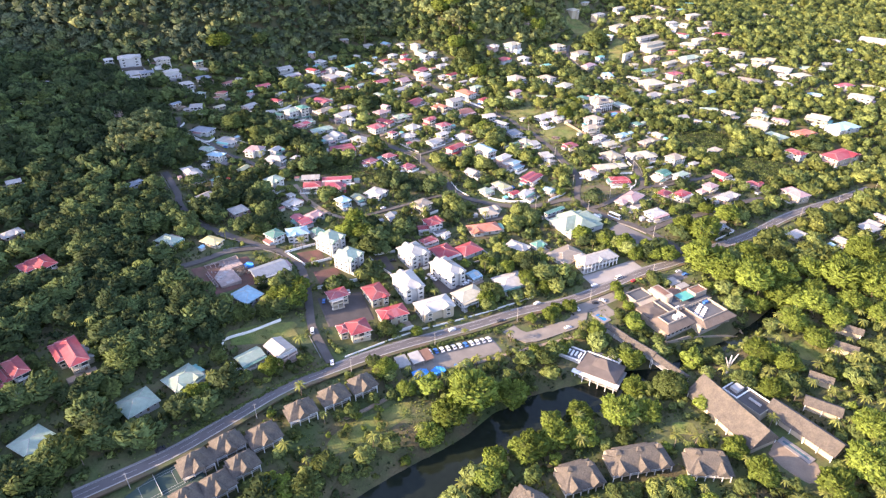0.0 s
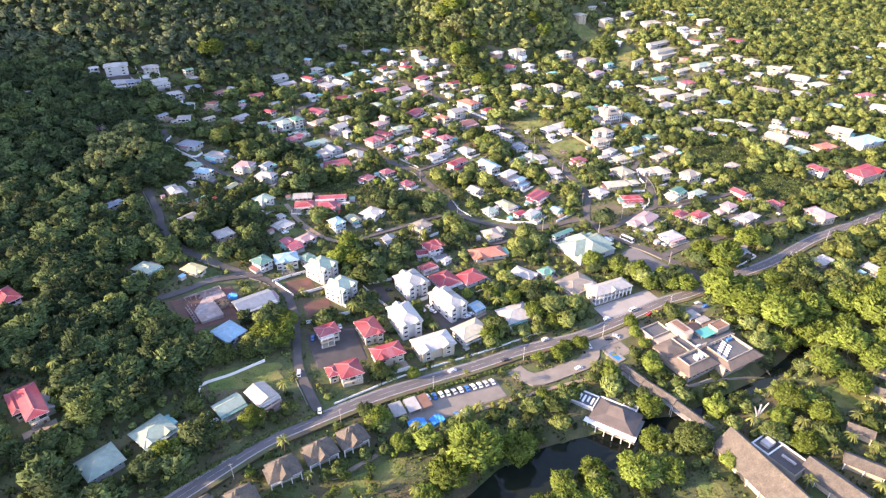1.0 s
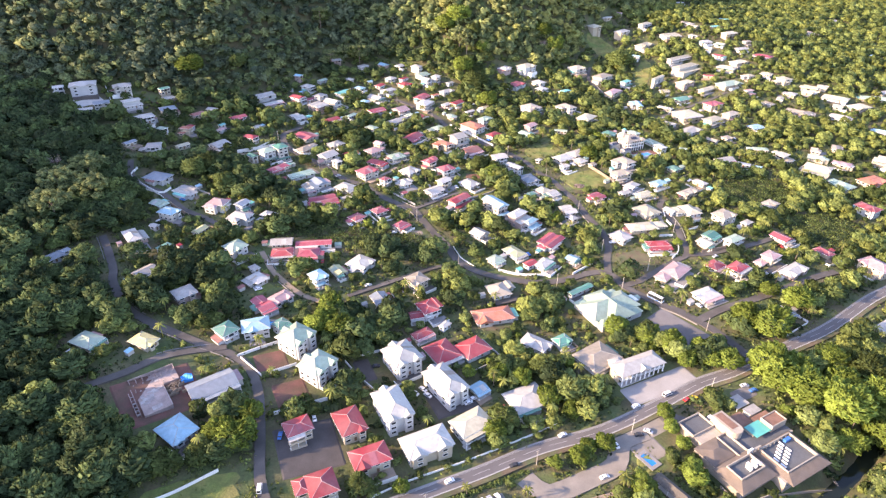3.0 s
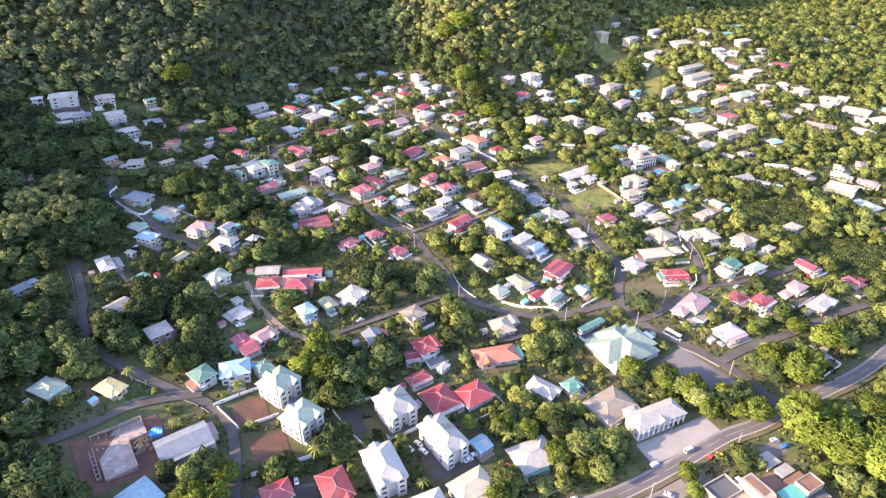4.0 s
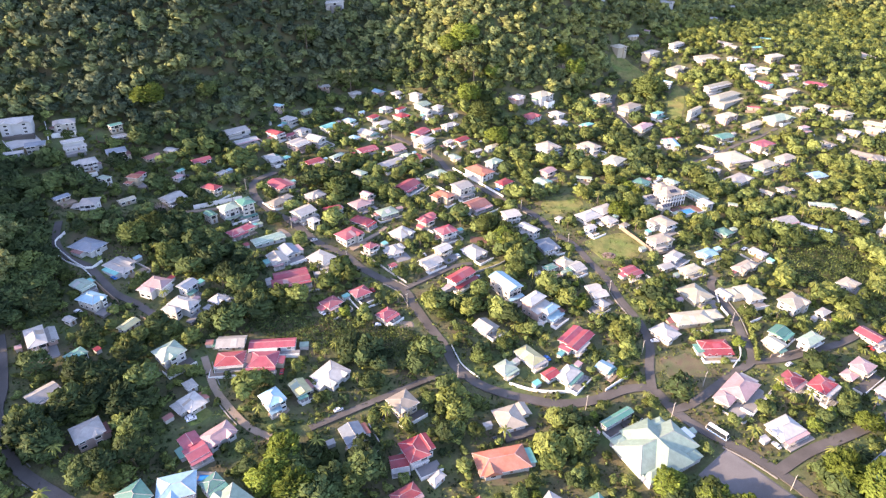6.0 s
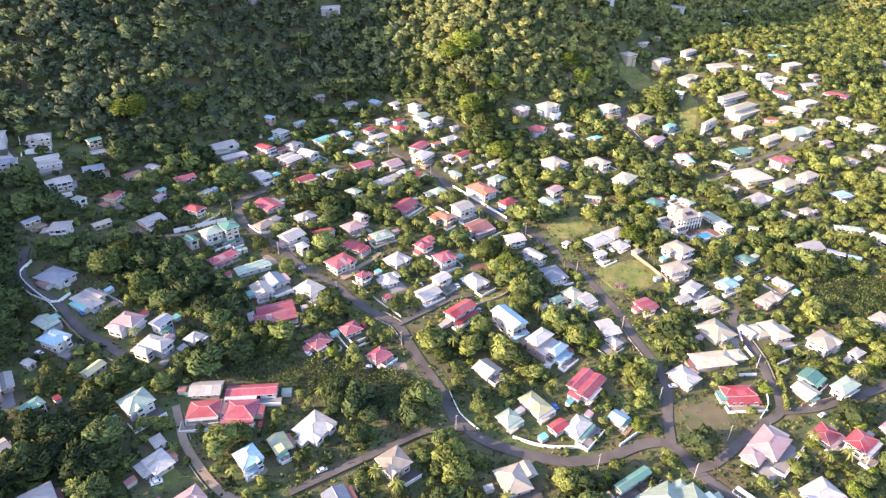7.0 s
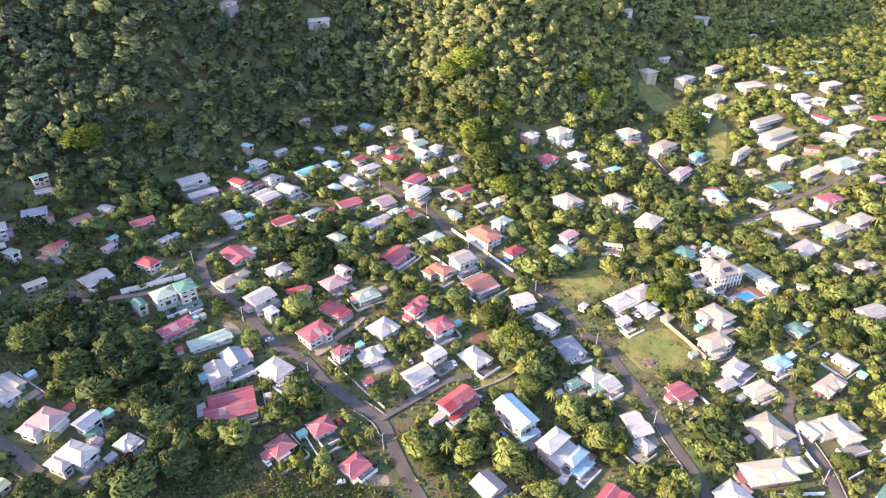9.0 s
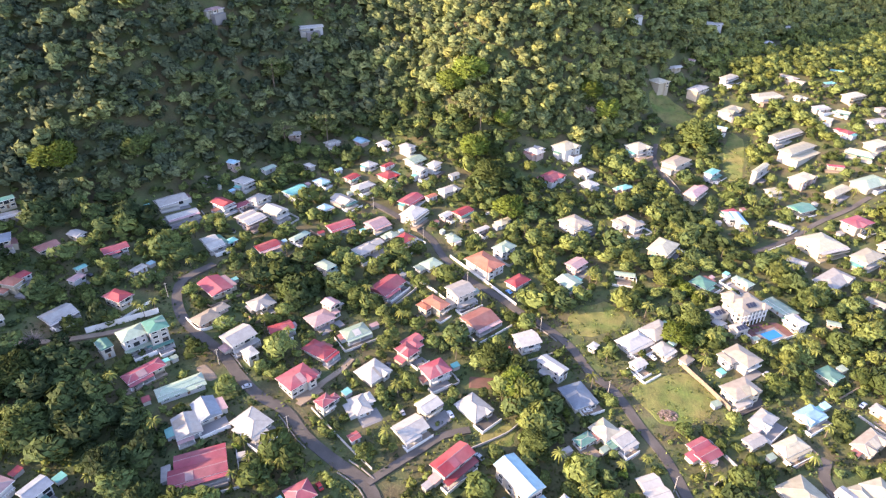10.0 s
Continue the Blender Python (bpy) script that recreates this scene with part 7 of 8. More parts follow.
def crown(g, R, tall, clumps, rings, segs, leaves, leaf):
    """A crown with its foot at z = 0: an uneven skin of leaves round several clumps, and loose sprays of leaves on it."""
    ang = g.uniform(0, 2 * np.pi, clumps) + np.arange(clumps) * 2.4
    rad = R * np.sqrt(g.uniform(0.06, 0.5, clumps))
    zc = tall * g.uniform(0.30, 0.72, clumps) - rad * 0.3
    centres = np.stack([rad * np.cos(ang), rad * np.sin(ang), zc], -1)
    radii = R * g.uniform(0.34, 0.52, clumps)
    mid = np.array([0, 0, tall * 0.3])
    th, ph = np.meshgrid(np.linspace(0.02, 1.8, rings + 1), np.arange(segs) * 2 * np.pi / segs, indexing="ij")
    ph = ph + g.uniform(-0.12, 0.12, ph.shape) + 0.5 * np.arange(rings + 1)[:, None] * 2 * np.pi / segs
    d = np.stack([np.sin(th) * np.cos(ph), np.sin(th) * np.sin(ph), np.cos(th)], -1).reshape(-1, 3)
    reach = np.full(len(d), 0.42 * R)
    for c, r in zip(centres, radii):
        along = d @ (c - mid)
        inside = along ** 2 - ((c - mid) @ (c - mid) - r * r)
        reach = np.where(inside > 0, np.maximum(reach, along + np.sqrt(np.maximum(inside, 0))), reach)
    P = mid + d * (reach * g.uniform(0.74, 1.16, len(d)))[:, None]
    i, j = np.meshgrid(np.arange(rings), np.arange(segs), indexing="ij")
    k = (j + 1) % segs
    Q = np.stack([i * segs + j, (i + 1) * segs + j, (i + 1) * segs + k, i * segs + k], -1).reshape(-1, 4)
    # every patch of the skin is a spray of its own: a little larger than its place, tilted and uneven
    C = P[Q]
    heart = C.mean(1, keepdims=True)
    n = np.cross(C[:, 2] - C[:, 0], C[:, 3] - C[:, 1])
    n /= np.linalg.norm(n, axis=1)[:, None] + 1e-9
    size = np.linalg.norm(C - heart, axis=2).mean(1)[:, None]
    C = heart + (C - heart) * g.uniform(0.65, 1.2, (len(C), 4, 1))
    C = C + n[:, None] * (size * g.normal(scale=0.27, size=(len(C), 4)))[:, :, None] + n[:, None] * (size * g.normal(scale=0.16, size=(len(C), 1)))[:, :, None]
    V, L = leaf_cloud(g, centres, radii * 1.04, leaves, leaf)
    return np.concatenate([C.reshape(-1, 3), V]), np.concatenate([np.arange(len(C) * 4).reshape(-1, 4), L + 4 * len(C)])


VINES = [(-66, 437, 36, 11, -3), (-31, 436, 19, 11, 0), (256, 474, 27, 20, 20), (226, 520, 30, 20, 32)]


def in_vines(x, y):
    """Slopes that only low creepers cover."""
    inside = np.zeros(np.shape(x), bool)
    for cx, cy, rx, ry, yaw in VINES:
        c, s = math.cos(radians(yaw)), math.sin(radians(yaw))
        u, v = ((x - cx) * c + (y - cy) * s) / rx, (-(x - cx) * s + (y - cy) * c) / ry
        inside |= u * u + v * v < 1
    return inside


def clearances(x, y):
    """Distance to the nearest house, and the masks of made ground."""
    dh = np.full(x.shape, 1e3)
    for hx, hy, r, a, b, c, s in FOOTPRINTS:
        near = (np.abs(x - hx) < 60) & (np.abs(y - hy) < 60)
        u, v = (x[near] - hx) * c + (y[near] - hy) * s, -(x[near] - hx) * s + (y[near] - hy) * c
        dd = np.hypot(np.maximum(np.abs(u) - a, 0), np.maximum(np.abs(v) - b, 0))
        dh[near] = np.minimum(dh[near], dd)
    road = np.full(x.shape, 1e3)
    for way, half in ALL_WAYS:
        road = np.minimum(road, way_distance(x, y, resample(way, 10)) - half)
    made = np.zeros(x.shape, bool)
    for cx, cy, lx, ly, c, s in PADS:
        u, v = (x - cx) * c + (y - cy) * s, -(x - cx) * s + (y - cy) * c
        made |= (np.abs(u) < lx / 2 + 0.5) & (np.abs(v) < ly / 2 + 0.5)
    made |= in_vines(x, y)
    pond = way_distance(x, y, POND_WAY) + np.interp(x, [85, 112], [0, 7.0])
    return dh, road, made, pond


def seeds(step, y0, y1, jitter=0.45):
    X, Y = np.meshgrid(np.arange(-640, 760, step), np.arange(y0, y1, step))
    X, Y = X.ravel(), Y.ravel()
    X = X + nrng.uniform(-jitter, jitter, X.shape) * step
    Y = Y + nrng.uniform(-jitter, jitter, Y.shape) * step
    keep = (np.abs(X) < 0.68 * Y + 100) & (Y < 935 + np.clip(X + 10, 0, 450) * 0.8)
    keep &= ~((X < -330) & (Y > 960))
    return X[keep], Y[keep]


def forest(name, X, Y, Z, scale, templates, mat, label, category="trees", kind="stuff"):
    """Scattered trees joined into one sheet of growth; where the way passes close the crowns are finer."""
    if isinstance(templates, dict):
        close = (np.abs(X - 20) < 250) & (Y < 470)
        away = Y > 640
        for key, q in (("fine", close), ("middle", ~close & ~away), ("coarse", away & ~close)):
            if q.any():
                forest(name, X[q], Y[q], Z[q], scale[q], templates[key], mat, label, category, kind)
        return None
    Vs, Qs, Ns, tones, k = [], [], [], [], 0
    tone = nrng.uniform(-1, 1, len(X))
    which = nrng.integers(0, len(templates), len(X))
    turn = nrng.uniform(0, 2 * np.pi, len(X))
    for t, (V, Qd) in enumerate(templates):
        sel = np.nonzero(which == t)[0]
        if not len(sel):
            continue
        V, Qd, N = outward(V, Qd)
        c, s = np.cos(turn[sel])[:, None], np.sin(turn[sel])[:, None]
        sc = scale[sel][:, None]
        P = np.stack([(V[:, 0] * c - V[:, 1] * s) * sc + X[sel][:, None], (V[:, 0] * s + V[:, 1] * c) * sc + Y[sel][:, None], V[:, 2] * sc + Z[sel][:, None]], -1)
        Vs.append(P.reshape(-1, 3))
        Ns.append(np.stack([N[:, 0] * c - N[:, 1] * s, N[:, 0] * s + N[:, 1] * c, N[:, 2] + 0 * c], -1).reshape(-1, 3))
        Qs.append((Qd[None] + (np.arange(len(sel)) * len(V))[:, None, None]).reshape(-1, 4) + k)
        tones.append(np.repeat(tone[sel], len(Qd)))
        k += len(sel) * len(V)
    ob = new(name, quads_mesh(name, np.concatenate(Vs), np.concatenate(Qs), mat, smooth=True, normals=np.concatenate(Ns)))
    ob.data.attributes.new("tone", "FLOAT", "FACE").data.foreach_set("value", np.concatenate(tones).astype(np.float32))
    return tagged(ob, label, category, kind=kind)


# woods and garden trees
X, Y = seeds(7.1, 120, 1180)
dh, road, made, pond = clearances(X, Y)
hill_d = Y - np.interp(X, FOOT_X, FOOT_Y)
wild = nrng.uniform(size=X.shape)
resort = (Y < 0.48 * X + 262) & (X > -70) & (Y < 330)
deep = (dh > 7) & (road > 4.0) & ~made & (pond > 11.3)
garden = (dh > 1.8) & (dh <= 7) & (road > 2.4) & ~made & (pond > 12)
keep_deep = deep & ((wild < 0.97) & ~resort | (wild < 0.62))
keep_garden = garden & (wild < 0.8)
Z = height(X, Y)
big = {"fine": [crown(nrng, 5.0, 7.6, 15, 9, 18, 60, 0.4) for _ in range(6)],
       "middle": [crown(nrng, 5.0, 7.6, 11, 7, 13, 36, 0.6) for _ in range(6)],
       "coarse": [crown(nrng, 5.0, 7.6, 9, 5, 10, 12, 0.85) for _ in range(6)]}
fine_woods = dict(big, fine=[crown(nrng, 5.0, 7.6, 20, 11, 23, 90, 0.36) for _ in range(6)])
hillmask = keep_deep & (hill_d > -6)
westmask = keep_deep & ~hillmask & ((X < -95) & (Y < 470) | (X < -112) & (Y < 560) | (X < -190))
townmask = keep_deep & ~hillmask & ~westmask & ~resort
# Random leaf colour, shifted yellower eastward as painted sun, darker westward as painted shade.
leaf_tone = nrng.uniform(size=X.shape) + 0.12 * np.sin(X * 0.03) + 0.12 * np.cos(Y * 0.041) + 0.3 * np.clip((X - 20) / 150, -1, 1.4)
sc = np.minimum(0.5 + 1.1 * nrng.uniform(size=X.shape) ** 1.5, np.maximum(0.45, (dh + 0.8) / 5.0))
# Mostly dark leaves here put the slope's shade into the colour.
for lo, hi, m, lift, lab in ((-1, 0.72, 1, 2.0, "dense western slope woodland with shade put into its dark colour"), (0.72, 9, 0, 2.6, "mid-green trees in the western woodland")):
    q = westmask & (leaf_tone >= lo) & (leaf_tone < hi)
    forest("woodland", X[q], Y[q], Z[q] + lift, 0.25 + np.minimum(sc[q], 1.25) * 0.95, fine_woods, M_leaf[m], lab)
HX, HY = np.meshgrid(np.arange(-640, 760, 5.8), np.arange(560, 1200, 4.4))
HX, HY = (HX + nrng.uniform(-2.9, 2.9, HX.shape)).ravel(), (HY + nrng.uniform(-2.4, 2.4, HY.shape)).ravel()
hd = HY - np.interp(HX, FOOT_X, FOOT_Y)
q = (hd > -6) & (hd < 160) & (np.abs(HX) < 0.68 * HY + 90)
HX, HY = HX[q], HY[q]
q = clearances(HX, HY)
q = (q[0] > 3.5) & (q[1] > 2.5) & ~q[2]
HX, HY = HX[q], HY[q]
HZ = height(HX, HY)
hs = 0.58 + 1.0 * nrng.uniform(size=HX.shape) ** 2.3
# Leaf classes brighten eastward, painting sunlight on the spur, and darken in the west.
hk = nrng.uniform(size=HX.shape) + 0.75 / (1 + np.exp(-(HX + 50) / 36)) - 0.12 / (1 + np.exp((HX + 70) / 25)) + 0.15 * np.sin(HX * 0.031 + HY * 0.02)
tall = [crown(nrng, 4.4, 9.5, 11, 5, 10, 7, 0.75) for _ in range(8)]
for lo, hi, m, lab in ((-1, 0.5, 1, "dense dark green tropical forest on the hillside"), (0.5, 0.95, 0, "mixed green forest trees on the hillside"), (0.95, 1.25, 2, "yellow-green hill forest trees with sunlight put into their colour"), (1.25, 9, 3, "golden-green hill spur trees with sunlight painted into their colour")):
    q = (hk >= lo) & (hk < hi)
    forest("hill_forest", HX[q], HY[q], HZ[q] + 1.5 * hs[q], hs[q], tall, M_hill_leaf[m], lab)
sc2 = sc * np.interp(X, [20, 90], [1.05, 0.88])
for lo, hi, m, lab in ((-9, 0.45, 1, "dark green trees between the houses"), (0.45, 0.85, 0, "green trees between the houses"), (0.85, 9, 2, "yellow-green trees between the houses")):
    sel = townmask & (leaf_tone >= lo) & (leaf_tone < hi)
    forest("town_trees", X[sel], Y[sel], Z[sel] + 1.0, sc2[sel], big, M_leaf[m], lab)

# garden trees that stand singly, each a thing of its own
TREE_CROWNS = [[leafy_mesh(*crown(nrng, 4.4, 6.5, 11, 11, 19, 90, 0.4), m) for _ in range(3)] for m in M_tree_leaf]


def trunk_mesh(h, r):
    V, F = [], []
    for k, (z, rr, ox) in enumerate(((-1.0, r * 1.3, 0), (h * 0.5, r, 0.15), (h, r * 0.6, 0.05))):
        V += [(ox + rr * math.cos(a * math.pi / 3), rr * math.sin(a * math.pi / 3), z) for a in range(6)]
    for k in range(2):
        F += [(6 * k + i, 6 * k + (i + 1) % 6, 6 * k + 6 + (i + 1) % 6, 6 * k + 6 + i) for i in range(6)]
    for j in range(4):
        a = j * 1.7
        k = len(V)
        dx, dy = math.cos(a), math.sin(a)
        V += [(-0.12 * dy, 0.12 * dx, h * 0.55), (0.12 * dy, -0.12 * dx, h * 0.55), (dx * 2.2, dy * 2.2, h * 1.25), (0, 0, h * 0.7)]
        F += [(k, k + 1, k + 2), (k + 1, k + 3, k + 2), (k + 3, k, k + 2)]
    return mesh_of("trunk", V, F, M_bark)


TRUNK = trunk_mesh(3.6, 0.28)


BIG_CROWNS = [[leafy_mesh(*crown(nrng, 4.4, 5.6, 26, 23, 41, 700, 0.22), m) for _ in range(3)] for m in M_tree_leaf]


def tree(x, y, size, kind, crowns=TREE_CROWNS):
    base = new("tree")
    base.matrix_basis = pose(x, y, ground_at(x, y), 0, 0, rng.uniform(0, 360)) @ Matrix.Scale(size, 4)
    tagged(base, ("broad green" if kind == 0 else "bright yellow-green") + " broadleaf tree with a rounded clumpy crown", "tree", group="garden trees")
    part("trunk", TRUNK, base)
    part("crown", rng.choice(crowns[kind]), base, at=pose(0, 0, 1.6))
    return base


def big_tree(x, y, r):
    """A large single tree whose crown reaches r metres out."""
    tree(x, y, r / 5.2, 1 if rng.random() < (0.12 if x < -100 else 0.8 if y < 400 else 0.6) else 0, BIG_CROWNS)


big_tree(11, 211, 13.1)
big_tree(1, 200, 8.8)
big_tree(30, 217, 9.3)
big_tree(35, 183, 8.6)
big_tree(48, 190, 7.9)
big_tree(61, 207, 6.5)
big_tree(79, 204, 9.5)
big_tree(92, 205, 7.0)
big_tree(94, 243.5, 7.2)
big_tree(127.5, 249.5, 5.2)
big_tree(159, 244, 8.0)
big_tree(158, 328, 12.8)
big_tree(166, 316, 11.2)
big_tree(180, 304, 12.5)
big_tree(196, 299, 12.7)
big_tree(206, 283, 9.7)
big_tree(235, 307, 13.4)
big_tree(249, 299, 13.5)
big_tree(264, 334, 12.9)
big_tree(186, 268, 8.5)
big_tree(194, 254, 7.8)
big_tree(143, 225, 6.3)
big_tree(125, 185, 6.3)
big_tree(130, 172, 7.3)
big_tree(155, 219, 7.0)
big_tree(157, 165, 8.5)
big_tree(175, 173, 11.0)
big_tree(188, 194, 9.3)
big_tree(107, 222, 8.2)
for bx, by, br in ((99.5, 303, 4.6), (100, 295, 4.0), (103, 286, 3.8), (104, 277, 3.8), (105, 268.5, 4.2), (69, 285, 5.0), (61, 283, 4.4), (128, 271, 2.6)):
    big_tree(bx, by, br)
for bx, by, br in ((124, 604, 4.6), (128, 597, 4.0), (121, 611, 4.2), (182, 789, 10.5), (18, 776, 10.0), (27, 764, 8.5)):
    big_tree(bx, by, br)
big_tree(-56, 160, 7.3)
big_tree(-66, 158, 6.3)
big_tree(-31, 227, 6.2)
big_tree(-148, 213, 8.7)
big_tree(-111, 198, 7.2)
big_tree(-84, 221, 5.8)
big_tree(25, 295, 7.3)
big_tree(120, 212, 4.8)
big_tree(170, 361, 11.5)
big_tree(161, 368, 9.2)
big_tree(159, 321, 10.4)
big_tree(168, 313, 10.5)
big_tree(89, 360, 7.3)
big_tree(105, 354, 7.3)
big_tree(115, 349, 7.3)
big_tree(130, 346, 6.3)
big_tree(132, 337, 6.2)
big_tree(119, 337, 6.1)
big_tree(-63, 359, 9.1)
big_tree(-55, 346, 8.7)
big_tree(-66, 348, 7.9)
big_tree(185, 396, 6.0)
big_tree(196, 385, 8.7)
big_tree(46, 329, 6.6)
big_tree(36, 322, 5.6)
big_tree(24, 324, 5.6)
big_tree(47, 310, 6.4)
big_tree(57, 303, 4.9)
big_tree(-33, 256, 5.6)
big_tree(21, 289, 6.1)
big_tree(-85, 272, 8.8)
big_tree(-93, 274, 6.9)
big_tree(-84, 286, 6.1)
big_tree(-97, 262, 5.7)
big_tree(-106, 256, 5.8)
big_tree(57, 278, 5.0)
big_tree(-17, 258, 3.7)
big_tree(-116, 252, 6.7)
big_tree(-177, 505, 9.9)
big_tree(-183, 494, 9.8)
big_tree(-157, 481, 9.3)
big_tree(21, 544, 8.5)
big_tree(31, 529, 8.1)
big_tree(38, 501, 6.6)
big_tree(109, 566, 7.9)
big_tree(122, 578, 6.8)
big_tree(-108, 764, 11.5)
big_tree(2, 790, 14.9)
big_tree(-11, 787, 13.2)
big_tree(20, 708, 12.9)
big_tree(31, 676, 10.7)
big_tree(8, 734, 12.1)
big_tree(94, 809, 12.2)
big_tree(180, 789, 14.2)
big_tree(-238, 648, 13.2)
big_tree(-206, 679, 10.4)
big_tree(-145, 786, 10.3)
big_tree(108, 802, 12.2)
big_tree(170, 328, 9.0)
big_tree(186, 318, 10.0)
big_tree(200, 312, 10.0)
big_tree(214, 300, 10.0)
big_tree(222, 318, 9.0)
big_tree(205, 330, 9.0)
big_tree(190, 338, 8.0)
big_tree(243, 322, 10.0)
big_tree(258, 315, 10.0)
big_tree(270, 350, 9.0)
big_tree(228, 285, 9.0)
big_tree(212, 270, 8.0)
big_tree(238, 275, 9.0)
big_tree(255, 285, 9.0)
big_tree(178, 290, 7.0)
big_tree(282, 330, 9.0)
big_tree(140, 335, 7.0)
big_tree(-8, 190, 7.0)
big_tree(60, 195, 7.0)
big_tree(92, 225, 7.0)
big_tree(110, 222, 6.0)
big_tree(20, 178, 7.0)
big_tree(150, 235, 6.0)
big_tree(170, 236, 7.0)
big_tree(-20, 215, 5.0)
big_tree(5, 225, 6.0)
big_tree(60, 250, 4.0)
big_tree(45, 248, 4.0)

for k in range(18):
    u, v = nrng.uniform(-21, 21), nrng.uniform(-6.5, 6.5)
    tree(-35 + u * 0.79 - v * 0.62, 195 + u * 0.62 + v * 0.79, float(nrng.uniform(0.22, 0.5)), k % 2)
clear_of_big = np.ones(X.shape, bool)
for o in [o for o in scene.objects if o.name.startswith("tree")]:
    clear_of_big &= np.hypot(X - o.location.x, Y - o.location.y) > 4.2 * o.scale.x
sel = np.nonzero((keep_garden | (deep & resort & (wild < 0.5))) & (X > -150) & (X < 230) & (Y > 140) & (Y < 520) & clear_of_big)[0]
nrng.shuffle(sel)
single = sel[:165]
for i in single:
    tree(float(X[i]), float(Y[i]), float(sc[i]) * (0.82 if Y[i] > 300 else 0.95), 1 if leaf_tone[i] > 0.55 else 0)
rest = keep_garden.copy()
rest[single] = False
grove_mask = deep & resort & (wild < 0.6) & clear_of_big
grove_mask[single] = False
for lo, hi, m, lab in ((-9, 0.85, 0, "green resort trees and undergrowth"), (0.85, 9, 2, "sunlit yellow-green resort trees")):
    q = grove_mask & (leaf_tone >= lo) & (leaf_tone < hi)
    forest("resort_trees", X[q], Y[q], Z[q] + 0.6, sc[q] * 0.72, big, M_leaf[m], lab)
forest("garden_trees", X[rest], Y[rest], Z[rest] + 0.7, sc[rest] * 0.78, big, M_leaf[0], "small green trees in the gardens")

# shrubs round the houses
bush = {"fine": [crown(nrng, 1.9, 2.7, 5, 4, 7, 10, 0.36) for _ in range(5)], "middle": [crown(nrng, 1.9, 2.7, 4, 3, 7, 3, 0.4) for _ in range(5)], "coarse": [crown(nrng, 1.9, 2.7, 3, 3, 5, 0, 0.5) for _ in range(5)]}
X, Y = seeds(4.1, 130, 960)
dh, road, made, pond = clearances(X, Y)
wild = nrng.uniform(size=X.shape)
ok = (dh > 0.6) & ((dh < 22) | (Y < 330) & (X > -70) & (Y < 0.48 * X + 262)) & (road > 0.8) & ~made & (pond > 11) & (wild < 0.42 + 0.16 * np.sin(X * 0.06 + 1) * np.cos(Y * 0.055)) & (Y - np.interp(X, FOOT_X, FOOT_Y) < 10)
Z = height(X, Y)
sc = nrng.uniform(0.6, 1.7, X.shape)
pick = nrng.uniform(size=X.shape)
for lo, hi, m, lab in ((0, 0.3, 1, "dark green shrubs round the houses"), (0.3, 0.7, 0, "green garden shrubs and hedges"), (0.7, 1, 2, "yellow-green shrubs in the gardens")):
    q = ok & (pick >= lo) & (pick < hi)
    forest("shrubs", X[q], Y[q], Z[q] - 0.2, sc[q], bush, M_leaf[m], lab, "shrubs")

# low leafy growth and rough grass that covers the soil between the gardens
tuft = []
for _ in range(6):
    flat = nrng.uniform(-1.9, 1.9, (9, 3)) * np.array([1, 1, 0]) + np.array([0, 0, 0.25])
    tuft.append(leaf_cloud(nrng, flat, nrng.uniform(0.3, 0.7, 9), 11, 0.6))
X, Y = seeds(3.7, 130, 600)
dh, road, made, pond = clearances(X, Y)
ok = (dh > 0.2) & (dh < 40) & (road > -0.6) & ~made & (pond > 10.5) & (X > -250) & (X < 330) & (nrng.uniform(size=X.shape) < 0.85)
X, Y = X[ok], Y[ok]
pick = nrng.uniform(size=X.shape) + 0.25 * np.sin(X * 0.05) * np.cos(Y * 0.043)
for lo, hi, m, lab in ((-9, 0.45, 1, "low dark undergrowth between the gardens"), (0.45, 0.8, 0, "low green undergrowth between the gardens"), (0.8, 9, 2, "rough yellow-green grass and weeds")):
    q = (pick >= lo) & (pick < hi)
    forest("undergrowth", X[q], Y[q], height(X[q], Y[q]) + 0.1, nrng.uniform(0.7, 1.3, q.sum()), tuft, M_leaf[m], lab, "undergrowth")
X, Y = seeds(2.1, 170, 880)
q = np.zeros(X.shape, bool)
for cx, cy, lx, ly, c, sn in LAWNS:
    u, v = ((X - cx) * c + (Y - cy) * sn) / (lx * 0.54), (-(X - cx) * sn + (Y - cy) * c) / (ly * 0.54)
    q |= (np.abs(u) < 1) & (np.abs(v) < 1) & (nrng.uniform(size=X.shape) < 0.16 + 0.75 * np.maximum(np.abs(u), np.abs(v)) ** 4)
X, Y = X[q], Y[q]
dh, road, made, pond = clearances(X, Y)
q = (dh > -0.5) & (road > 0.2)
X, Y = X[q], Y[q]
pick = nrng.uniform(size=X.shape)
for lo, hi, m, lab in ((-9, 0.5, 0, "tufts of green grass on the lawns"), (0.5, 9, 2, "tufts of dry yellowish grass on the lawns")):
    q = (pick >= lo) & (pick < hi)
    forest("grass_tufts", X[q], Y[q], height(X[q], Y[q]) + 0.15, nrng.uniform(0.35, 0.75, q.sum()), tuft, M_leaf[m], lab, "grass")
X, Y = seeds(1.45, 400, 560)
q = in_vines(X, Y)
X, Y = X[q], Y[q]
dh, road, made, pond = clearances(X, Y)
q = (dh > 0.3) & (road > 0)
X, Y = X[q], Y[q]
mound = 1.2 * np.clip(np.sin(X * 0.33) * np.cos(Y * 0.29) + 0.3, 0, 1)
pick = nrng.uniform(size=X.shape) + 0.3 * np.sin(X * 0.12) * np.cos(Y * 0.15)
